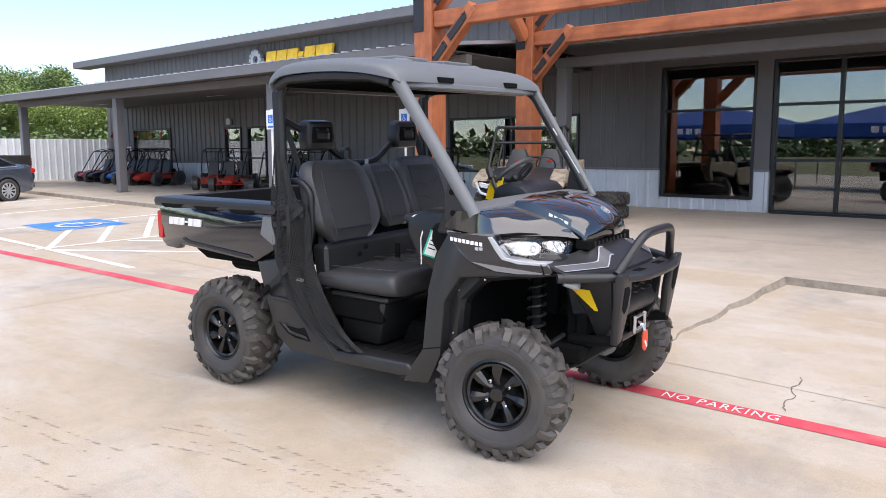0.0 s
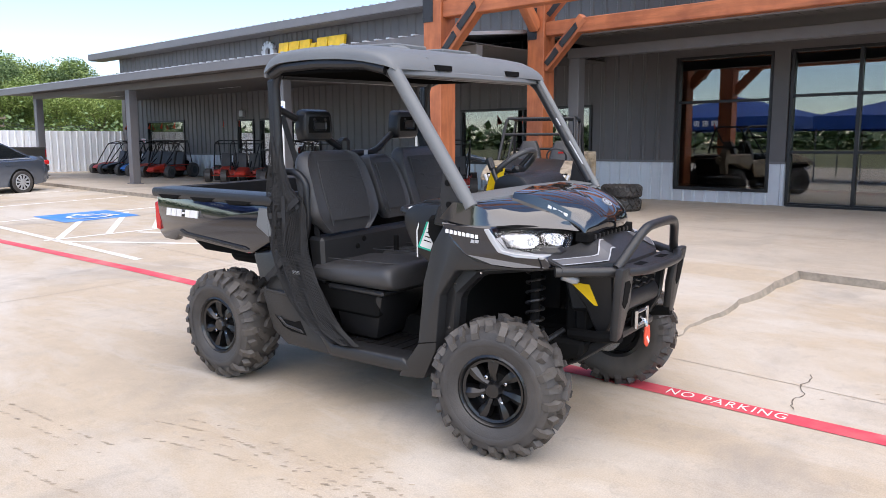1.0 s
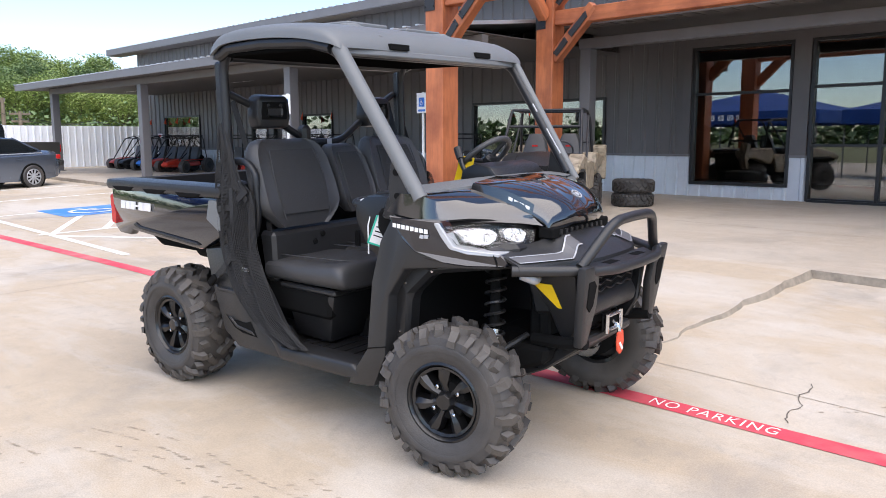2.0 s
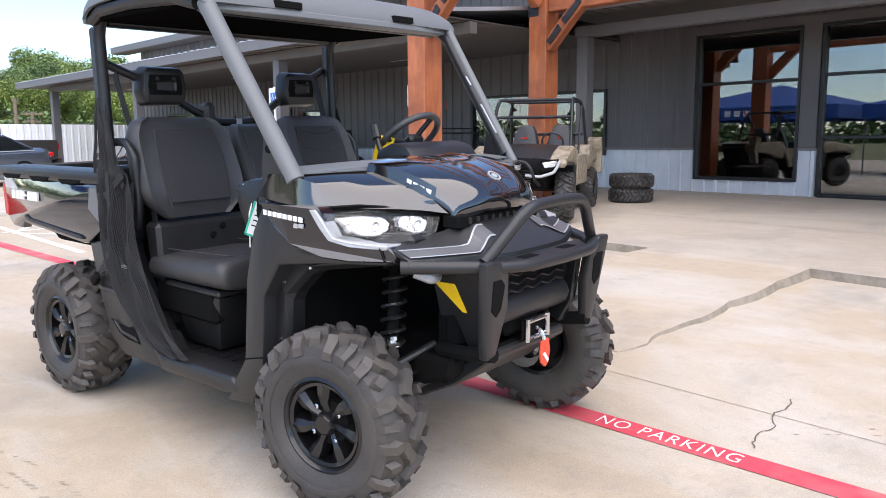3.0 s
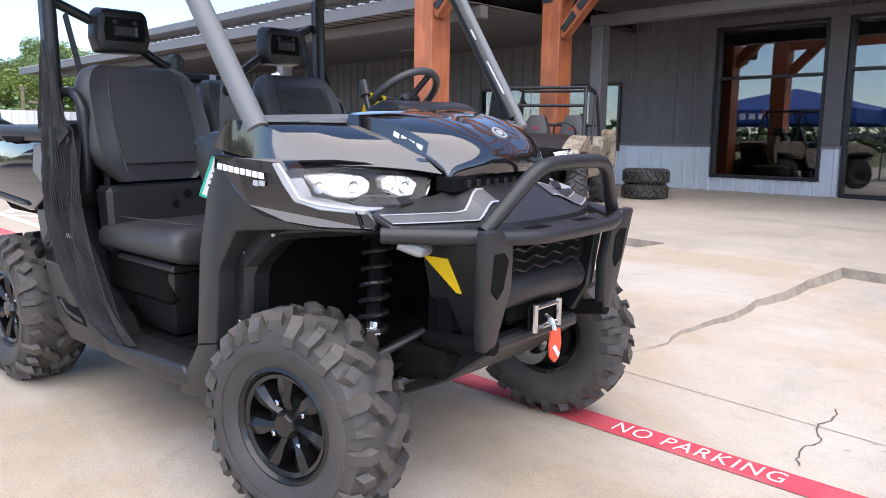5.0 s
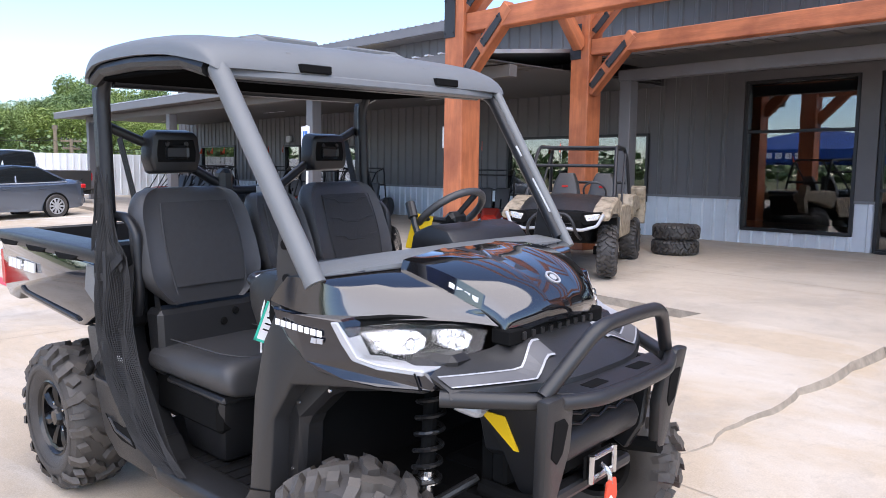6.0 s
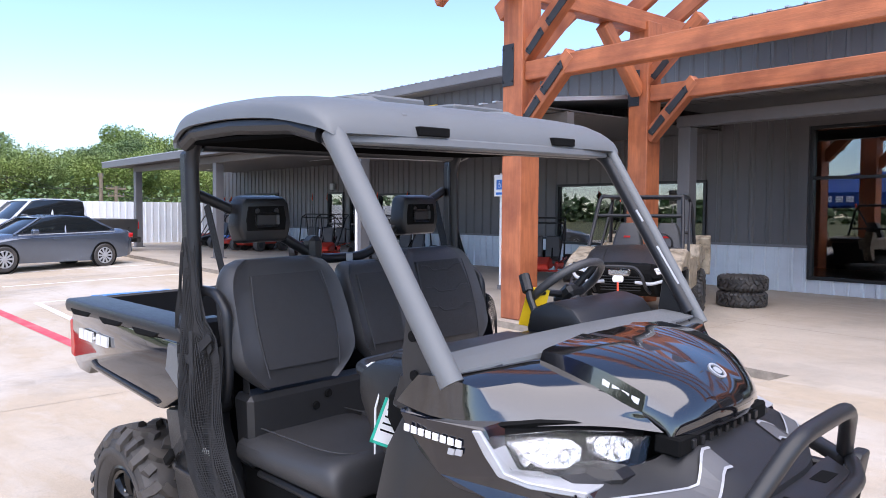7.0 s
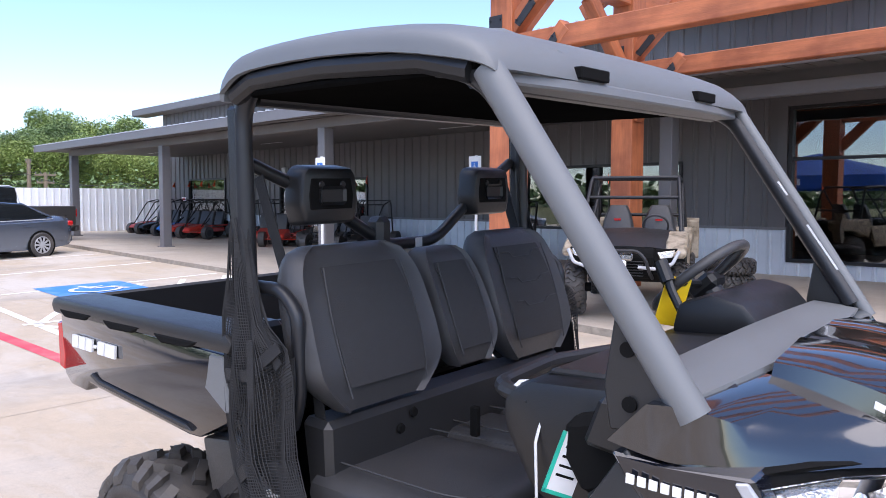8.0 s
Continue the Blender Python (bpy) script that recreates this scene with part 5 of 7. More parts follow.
# head rests on the rear bar
bm = bmesh.new()
tube_into(bm, rounded([(-1.60, -0.70, 1.77), (-1.57, -0.45, 1.66), (-1.55, -0.16, 1.49), (-1.55, -0.10, 1.475), (-1.55, 0.14, 1.475), (-1.56, 0.30, 1.58), (-1.57, 0.48, 1.68), (-1.60, 0.70, 1.78)], 0.08, 4), 0.022, 10)
part("headrest_bar", bm, PLASTIC, utv, "black bent bar carrying both head rests", True)
part("bar_clamp", box((-1.59, -0.20, 1.47), (-1.51, -0.13, 1.58), 0.02), PLASTIC, utv)
emb = part("bar_emblem", box((-1.526, 0.0, 1.458), (-1.522, 0.036, 1.494), 0.001), SILVER, utv, "small silver emblem plate")
for y in (-0.43, 0.445):
    hr = part("headrest", prism([(-0.115, -0.10), (0.115, -0.10), (0.135, -0.03), (0.122, 0.075), (0.10, 0.10), (-0.10, 0.10), (-0.122, 0.075), (-0.135, -0.03)], lambda u, v: (-1.585, y + u, 1.66 + v), lambda u, v: (-1.50, y + u * 0.9, 1.66 + v * 0.9), 0.016, 2), PLASTIC, utv, "black hollow-faced moulded head rest", True)
    # dark plate on the front face, shading in a hollow
    part("recess_shade", prism([(-0.09, -0.045), (0.09, -0.045), (0.095, 0.0), (0.085, 0.055), (-0.085, 0.055), (-0.095, 0.0)], lambda u, v: (-1.506, y + u, 1.66 + v), lambda u, v: (-1.4975, y + u, 1.66 + v), 0.003), DARK, hr)
    part("recess_pad", box((-1.500, y - 0.055, 1.628), (-1.4955, y + 0.055, 1.690), 0.012), PLASTIC, hr)
    for dy in (-0.045, 0.045):
        bm = bmesh.new()
        lathe_into(bm, [(0.0005, -0.004), (0.010, -0.004), (0.012, 0.0)], 10, Matrix.Translation((-1.4955, y + dy, 1.695)) @ pose(0, 0, 0, 0, 0, 90))
        part("screw", bm, PLASTIC, hr)

# side bolster hoops
pair("side_hoop", lambda: tube([(-1.58, -0.70, 1.385), (-1.41, -0.71, 1.39), (-1.335, -0.71, 1.33), (-1.33, -0.71, 1.08), (-1.38, -0.70, 0.98)], 0.021, 10, 0.08), CAGE, smooth=True)
# ---- front end ----
def flank_y(x):
    """Half width at the badge panel, drawing in towards the nose."""
    return 0.785 - 0.30 * (x + 0.25) - 0.38 * max(0.0, x + 0.25) ** 2


tap = lambda x, z: max(0.0, 0.785 - flank_y(x)) if x > -0.25 else 0.0


def flank_prism(outline, y0, y1, bevel=0.0, segments=1):
    """A side panel that follows the flank on its outer and inner face."""
    return prism(outline, lambda x, z: (x, y0 + tap(x, z), z), lambda x, z: (x, y1 + tap(x, z), z), bevel, segments)


def drawn(outline):
    """Shortens the part ahead of the axle."""
    return [(x if x < 0 else x * 0.72, z) for x, z in outline]



pair("front_fender", lambda: flank_prism(drawn([(-0.27, 1.20), (-0.36, 1.06), (-0.42, 0.86), (-0.46, 0.52), (-0.56, 0.38), (-0.60, 0.31), (-0.42, 0.33), (-0.34, 0.50), (-0.315, 0.80), (-0.22, 0.94), (-0.05, 0.955), (0.15, 0.955), (0.25, 0.955), (0.26, 0.975), (0.1, 0.985), (-0.04, 0.995), (-0.12, 1.02), (-0.17, 1.05), (-0.225, 1.11)]), -0.770, -0.60, 0.022, 2), GREY_PLASTIC, label="charcoal moulded front fender flare", smooth=True)
pair("fender_liner", lambda: flank_prism(drawn([(-0.44, 0.36), (-0.36, 0.36), (-0.26, 0.56), (-0.24, 0.80), (-0.14, 0.91), (0.30, 0.95), (0.30, 1.06), (-0.40, 1.06)]), -0.70, -0.60, 0.02), PLASTIC)
part("inner_firewall", box((-0.40, -0.60, 0.45), (-0.33, 0.60, 1.05), 0.02), DARK, utv)
pair("badge_panel", lambda: flank_prism(drawn([(-0.300, 1.186), (-0.272, 1.143), (-0.226, 1.082), (-0.168, 1.025), (-0.122, 0.996), (-0.041, 0.978), (0.082, 0.966), (0.284, 0.966), (0.305, 0.990), (0.255, 1.028), (0.085, 1.036), (0.008, 1.050), (-0.024, 1.105), (-0.050, 1.168), (-0.20, 1.176)]), -0.777, -0.68, 0.006), GLOSS, label="gloss black side panel with white lettering")
pair("light_strip", lambda: flank_prism(drawn([(-0.078, 1.160), (-0.046, 1.098), (-0.012, 1.046), (0.085, 1.024), (0.255, 1.014), (0.262, 1.030), (0.085, 1.042), (0.008, 1.058), (-0.024, 1.108), (-0.056, 1.162)]), -0.784, -0.70, 0.003), SILVER, label="silver accent strip")
pair("panel_seam", lambda: tube([(x, -flank_y(x) - 0.004, z) for x, z in ((0.182, 0.970), (0.174, 1.000), (0.166, 1.024))], 0.003, 6), DARK)
# lettering blocks on the badge panel
for s in (-1, 1):
    for k in range(8):
        x = -0.258 + 0.0205 * k
        z = 1.146 - 0.0033 * k
        part("badge_mark", prism([(x, z - 0.009), (x + 0.014, z - 0.011), (x + 0.0145, z + 0.007), (x + 0.0005, z + 0.010)], lambda u, v: (u, s * (flank_y(u) + 0.0), v), lambda u, v: (u, s * (flank_y(u) + 0.0045), v)), WHITE, utv)
    for k in range(2):
        x = -0.135 + 0.02 * k
        part("badge_mark", prism([(x, 1.092), (x + 0.016, 1.090), (x + 0.019, 1.106), (x + 0.003, 1.108)], lambda u, v: (u, s * (flank_y(u) + 0.0), v), lambda u, v: (u, s * (flank_y(u) + 0.0045), v)), SILVER, utv)

for s in (-1, 1):
    for bx, bz in ((-0.30, 0.62), (-0.26, 0.86), (-0.10, 0.935), (-0.335, 0.46)):
        bm = bmesh.new()
        lathe_into(bm, [(0.0005, -0.004), (0.006, -0.004), (0.007, 0.0)], 8, Matrix.Translation((bx, s * 0.702, bz)) @ pose(0, 0, 0, 0, 0, 0 if s < 0 else 180))
        part("liner_bolt", bm, STEEL, utv)
    part("fender_seam", tube([(-0.462, s * 0.772, 0.52), (-0.40, s * 0.772, 0.535), (-0.335, s * 0.770, 0.55)], 0.003, 5), DARK, utv)

# gloss fender tops: an upper deck that folds down to the side and the front
def nose_x(y):
    """Front face of the upper body, swept back towards the sides."""
    return 0.22 - 0.55 * y * y


def fender_top():
    """The deck from the hood edge to a crisp crease, then the side face below it."""
    inner = [(-0.235, -0.372, 1.290), (-0.125, -0.362, 1.284), (-0.03, -0.355, 1.262), (0.06, -0.340, 1.234), (0.13, -0.322, 1.206), (0.19, -0.295, 1.178), (0.236, -0.268, 1.146)]
    crease = [(-0.235, -0.760, 1.288), (-0.165, -0.725, 1.284), (-0.115, -0.655, 1.253), (-0.030, -0.560, 1.206), (0.050, -0.450, 1.180), (0.135, -0.350, 1.168), (0.222, -0.262, 1.157)]
    lower = [(-0.310, -0.772, 1.204), (-0.200, -0.752, 1.182), (-0.100, -0.672, 1.161), (-0.012, -0.572, 1.154), (0.066, -0.460, 1.149), (0.148, -0.360, 1.140), (0.236, -0.264, 1.122)]
    rows = []
    for a, b, c in zip(inner, crease, lower):
        a, b, c = Vector(a), Vector(b), Vector(c)
        rows.append([a, a.lerp(b, 0.5), b, b.lerp(c, 0.5) + (b - a).normalized() * 0.003, c])
    return sheet(smooth_rows(rows, 3, 1), 0.008)


pair("fender_top", fender_top, DECK_GLOSS, label="gloss black upper fender panel", smooth=True)
pair("fender_inlay", lambda: sheet([[(-0.205, -0.46, 1.299), (-0.205, -0.66, 1.290)], [(-0.160, -0.50, 1.290), (-0.160, -0.63, 1.277)], [(-0.115, -0.545, 1.270), (-0.115, -0.56, 1.268)]], 0.004), PLASTIC)

# hood: a raised centre over side walls, with crisp facets falling to the nose
HOOD = (((-0.13, 1.318), (-0.125, 0.352, 1.303), 1.279), ((-0.03, 1.318), (-0.03, 0.345, 1.296), 1.253), ((0.08, 1.303), (0.06, 0.330, 1.275), 1.226), ((0.17, 1.277), (0.13, 0.312, 1.248), 1.198), ((0.235, 1.247), (0.19, 0.285, 1.212), 1.170), ((0.285, 1.206), (0.235, 0.262, 1.166), 1.134), ((0.305, 1.165), (0.25, 0.258, 1.128), 1.104), ((0.300, 1.125), (0.246, 0.254, 1.098), 1.094))
hood_rows = []
for (cx, cz), (ex, ey, ez), bz in HOOD:
    half = [(ex - 0.002, ey + 0.009, bz), (ex, ey, ez)]
    for q, lift in ((0.95, 0.002), (0.72, 0.004), (0.42, 0.010), (0.36, 0.004), (0.16, 0.003), (0.0, 0.0)):
        half.append((cx + (ex - cx) * q * q, ey * q, cz + (ez - cz) * q ** 1.6 + lift))
    hood_rows.append([(u, -v, z) for u, v, z in half] + half[-2::-1])
part("hood", sheet(smooth_rows(hood_rows, 4, 1), 0.010), DECK_GLOSS, utv, "gloss black raised hood panel reflecting the portico", True)


def hood_at(f, q):
    """A place just above the hood: f runs from the cowl to the nose, q from the middle to the edge."""
    k = min(int(f * 6), 5)
    g = f * 6 - k
    (ax, az), (aex, aey, aez), _ = HOOD[k]
    (bx, bz), (bex, bey, bez), _ = HOOD[k + 1]
    cx, cz, ex, ey, ez = ax + (bx - ax) * g, az + (bz - az) * g, aex + (bex - aex) * g, aey + (bey - aey) * g, aez + (bez - aez) * g
    return Vector((cx + (ex - cx) * q * q, ey * q, cz + (ez - cz) * abs(q) ** 1.6 + 0.013))


# matt stripes that run from the cowl to the emblem
for s in (-1, 1):
    stripe = [[hood_at(f, s * (0.42 - 0.20 * f)), hood_at(f, s * (0.28 - 0.12 * f))] for f in steps(0.02, 0.66, 12)]
    part("hood_stripe", sheet(stripe, 0.002), GREY_PLASTIC, utv, "satin charcoal stripe on the hood")
    part("hood_edge", tube([(ex + 0.001, s * (ey + 0.011), bz - 0.002) for _, (ex, ey, ez), bz in HOOD], 0.005, 6), PLASTIC, utv)
bm = bmesh.new()
lathe_into(bm, [(0.030, 0.0), (0.030, -0.006), (0.023, -0.006), (0.023, 0.0)], 20, closed=True)
lathe_into(bm, [(0.014, 0.0), (0.014, -0.006), (0.0005, -0.006)], 16)
part("hood_emblem", bm, SILVER, utv, "round silver emblem", at=Matrix.Translation((0.243, 0.0, 1.252)) @ pose(0, 0, 0, 0, 34, 0) @ pose(0, 0, 0, -90, 0, 0))
for s in (-1, 1):
    for k in range(4):
        a0, a1 = 0.072 + 0.026 * k, 0.072 + 0.026 * k + 0.019
        def wall_at(x, v, out):
            f = (x - 0.06) / 0.13
            y = 0.337 - 0.043 * f
            z = 1.257 - 0.060 * f
            return (x, s * (y + out), z + v)
        part("hood_mark", prism([(a0, -0.008), (a1, -0.008), (a1 + 0.002, 0.008), (a0 + 0.002, 0.008)], lambda u, v: wall_at(u, v, -0.004), lambda u, v: wall_at(u, v, 0.012)), WHITE, utv)

# head lamps
def lamp_outline():
    return [(-0.70, 1.145), (-0.665, 1.065), (-0.57, 1.03), (-0.47, 1.04), (-0.39, 1.035), (-0.33, 1.055), (-0.285, 1.11), (-0.36, 1.13), (-0.52, 1.15)]


def on_face(off):
    return lambda y, z: (nose_x(y) + off + 0.06 - 0.5 * max(0, z - 1.04), y, z)


pair("lamp_housing", lambda: prism([(y + (-0.02 if y < -0.5 else 0.03 if y > -0.3 else 0), z + (0.02 if z > 1.1 else -0.02)) for y, z in lamp_outline()], on_face(-0.16), on_face(-0.035), 0.005), DARK)
pair("lamp_reflector", lambda: prism([(-0.640, 1.122), (-0.622, 1.082), (-0.585, 1.058), (-0.535, 1.052), (-0.492, 1.068), (-0.474, 1.100), (-0.490, 1.120), (-0.560, 1.130)], on_face(-0.06), on_face(-0.022), 0.006), CHROME, label="bright main lamp reflector")
pair("lamp_reflector", lambda: prism([(-0.440, 1.108), (-0.446, 1.075), (-0.405, 1.052), (-0.362, 1.056), (-0.330, 1.092), (-0.352, 1.116), (-0.410, 1.122)], on_face(-0.06), on_face(-0.022), 0.006), CHROME, label="bright inner lamp reflector")
pair("lamp_lens", lambda: prism(lamp_outline(), on_face(-0.012), on_face(-0.006), 0.0), CLEAR, label="clear head lamp lens")
for s in (-1, 1):
    for y, z in ((-0.625, 1.088), (-0.535, 1.09), (-0.385, 1.085)):
        bm = bmesh.new()
        lathe_into(bm, [(0.020, -0.014), (0.015, -0.002), (0.0005, 0.004)], 14)
        part("lamp_bulb", bm, STEEL, utv, at=Matrix.Translation((nose_x(y) + 0.012, s * -y, z)) @ pose(0, 0, 0, 0, 0, 90))


# nose cap: slopes out from under the lamps to the bumper line
def cap_at(y, f):
    """f: 0 under the lamps, 1 at the lower lip."""
    xb = 0.45 - 0.58 * max(0.0, abs(y) - 0.15) ** 1.3
    xt = nose_x(y) + 0.045
    z = 1.035 + (0.045 if abs(y) < 0.24 else 0.045 * max(0, 1 - (abs(y) - 0.24) / 0.08)) * (1 - f) - 0.06 * f
    return Vector((xt + (xb - xt) * f ** 0.9, y, z))


ys_c = [-0.56, -0.54, -0.48, -0.40, -0.30, -0.20, -0.10, 0.0, 0.10, 0.20, 0.30, 0.40, 0.48, 0.54, 0.56]
rows = [[cap_at(y, f) for y in ys_c] for f in (0.0, 0.25, 0.5, 0.75, 1.0)]
rows.append([cap_at(y, 1.0) + Vector((0.002, 0, -0.010 * (1 - 0.8 * (abs(y) / 0.56) ** 3))) for y in ys_c])
rows.append([cap_at(y, 1.0) + Vector((-0.03, 0, -0.022 * (1 - 0.8 * (abs(y) / 0.56) ** 3))) for y in ys_c])
part("nose_cap", sheet(smooth_rows(rows, 1, 2), 0.012), GREY_PLASTIC, utv, "charcoal moulded nose panel", True)


def chev(lo, hi, off):
    """A band on the nose cap that runs along the lip and turns up at its inner end."""
    bm = bmesh.new()
    prev = None
    for k in range(15):
        y = -0.55 + 0.39 * k / 14
        lift = 0.0 if y < -0.30 else min(0.42, (y + 0.30) * 4.0)
        a, b = cap_at(y, lo - lift) + Vector((off * 0.4, 0, off)), cap_at(y, hi - lift) + Vector((off * 0.4, 0, off))
        q = [bm.verts.new(a), bm.verts.new(b)]
        if prev:
            bm.faces.new((prev[0], prev[1], q[1], q[0]))
        prev = q
    return bm


pair("chevron_decal", lambda: chev(0.62, 0.95, 0.015), GREY_DECAL, label="grey chevron decal")
pair("chevron_edge", lambda: chev(0.60, 0.64, 0.017), SILVER)
pair("chevron_edge", lambda: chev(0.94, 0.98, 0.017), SILVER)
part("nose", side_prism([(0.24, 1.06), (0.40, 0.97), (0.435, 0.93), (0.42, 0.80), (0.36, 0.72), (0.20, 0.70), (0.12, 1.0)], -0.31, 0.31, 0.02), PLASTIC, utv)
part("upper_grille", box((0.20, -0.28, 1.065), (0.280, 0.28, 1.118), 0.006), DARK, utv)
for k in range(9):
    part("grille_tooth", box((0.278, -0.22 + 0.05 * k, 1.080), (0.288, -0.20 + 0.05 * k, 1.105), 0.002), PLASTIC, utv)
part("lower_grille", box((0.40, -0.24, 0.80), (0.44, 0.24, 0.945), 0.01), DARK, utv)
for k in range(4):
    bm = bmesh.new()
    z = 0.82 + 0.034 * k
    tube_into(bm, [(0.444, -0.22 + 0.055 * j, z + (0.008 if j % 2 else -0.008)) for j in range(9)], 0.006, 5)
    part("grille_bar", bm, PLASTIC, utv)
part("bumper_centre", side_prism([(0.33, 0.82), (0.44, 0.81), (0.47, 0.75), (0.44, 0.69), (0.33, 0.70)], -0.27, 0.27, 0.03, segments=2), GREY_PLASTIC, utv, smooth=True)
part("skid_plate", side_prism([(0.43, 0.60), (0.435, 0.565), (0.24, 0.42), (0.05, 0.33), (-0.02, 0.33), (0.02, 0.37), (0.22, 0.47), (0.38, 0.60)], -0.26, 0.26, 0.008), GREY_PLASTIC, utv, "charcoal skid plate")
# front bumper
BUMP = GREY_PLASTIC
bm = bmesh.new()
tube_into(bm, rounded([(0.485, -0.385, 0.975), (0.55, -0.20, 1.165), (0.555, 0.0, 1.172), (0.55, 0.20, 1.165), (0.485, 0.385, 0.975)], 0.07, 5), 0.024, 12)
part("bumper_hoop", bm, BUMP, utv, "charcoal tubular bumper hoop", True)
pair("bumper_wing", lambda: tube([(0.245, -0.570, 0.958), (0.36, -0.48, 0.958), (0.490, -0.370, 0.956)], 0.026, 12, 0.05), BUMP, smooth=True)
part("bumper_bar", tube([(0.50, -0.40, 0.958), (0.575, -0.22, 0.952), (0.585, 0.0, 0.952), (0.575, 0.22, 0.952), (0.50, 0.40, 0.958)], 0.024, 12, 0.05), BUMP, utv, smooth=True)
part("bumper_shelf", prism([(0.45, -0.34), (0.55, -0.24), (0.565, 0.0), (0.55, 0.24), (0.45, 0.34)], lambda u, v: (u, v, 0.955), lambda u, v: (u, v, 0.967), 0.003), BUMP, utv)
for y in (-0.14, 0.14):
    # slot is only a dark strip laid on the shelf
    part("shelf_slot_shade", box((0.485, y - 0.05, 0.9665), (0.53, y + 0.05, 0.9685), 0.0), DARK, utv)
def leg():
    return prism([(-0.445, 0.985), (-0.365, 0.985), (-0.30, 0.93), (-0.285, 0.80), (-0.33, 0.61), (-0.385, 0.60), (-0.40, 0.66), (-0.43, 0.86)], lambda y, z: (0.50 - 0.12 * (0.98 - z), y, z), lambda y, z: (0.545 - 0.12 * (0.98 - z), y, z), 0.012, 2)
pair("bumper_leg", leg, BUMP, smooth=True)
# opening in the leg painted as a dark plate on its front
pair("leg_window_shade", lambda: prism([(-0.40, 0.915), (-0.35, 0.915), (-0.325, 0.89), (-0.335, 0.80), (-0.36, 0.77), (-0.395, 0.80)], lambda y, z: (0.54 - 0.12 * (0.98 - z), y, z), lambda y, z: (0.549 - 0.12 * (0.98 - z), y, z), 0.003), DARK)
pair("leg_stay", lambda: tube([(0.50, -0.345, 0.62), (0.38, -0.34, 0.60), (0.2, -0.30, 0.58)], 0.03, 8), DARK)
# side air deflector with the yellow reflector
def shield(y):
    """Side shield beside the grille: a plate that faces outwards and leans in towards the bottom."""
    return lambda x, z: (x, y + 0.20 * max(0.0, 0.93 - z), z)


pair("deflector", lambda: prism([(0.17, 0.945), (0.46, 0.945), (0.45, 0.70), (0.40, 0.60), (0.345, 0.62), (0.30, 0.74)], shield(-0.375), shield(-0.335), 0.008), PLASTIC)
pair("reflector", lambda: prism([(0.225, 0.872), (0.330, 0.872), (0.372, 0.762), (0.352, 0.762)], shield(-0.380), shield(-0.374), 0.001), YELLOW, label="bright yellow reflector wedge")
# winch, fairlead and strap
part("winch", box((0.30, -0.12, 0.615), (0.40, 0.12, 0.70), 0.02), DARK, utv)
FL = 0.44
part("fairlead", box((FL, -0.085, 0.605), (FL + 0.012, 0.085, 0.690), 0.006), DARK, utv, "black fairlead plate")
for y in (-0.072, 0.072):
    part("roller", tube([(FL + 0.026, y, 0.60), (FL + 0.026, y, 0.695)], 0.011, 10), STEEL, utv, "bright steel fairlead roller")
for z in (0.612, 0.682):
    part("roller", tube([(FL + 0.022, -0.066, z), (FL + 0.022, 0.066, z)], 0.010, 10), STEEL, utv, "bright steel fairlead roller")
part("hook", tube([(FL + 0.02, 0.0, 0.645), (FL + 0.05, 0.0, 0.63), (FL + 0.06, 0.0, 0.585), (FL + 0.04, 0.01, 0.57)], 0.010, 8, 0.02), STEEL, utv, "steel winch hook")
strap_ = part("hook_strap", prism([(-0.026, 0.60), (0.026, 0.605), (0.036, 0.55), (0.024, 0.50), (0.0, 0.487), (-0.028, 0.51), (-0.034, 0.555)], lambda y, z: (FL + 0.055, y, z), lambda y, z: (FL + 0.067, y, z), 0.003), ORANGE_RED, utv, "red and white pull strap on the winch hook")
part("strap_patch", prism([(-0.022, 0.545), (-0.008, 0.552), (0.022, 0.515), (0.010, 0.506)], lambda y, z: (FL + 0.066, y, z), lambda y, z: (FL + 0.070, y, z)), WHITE, strap_)

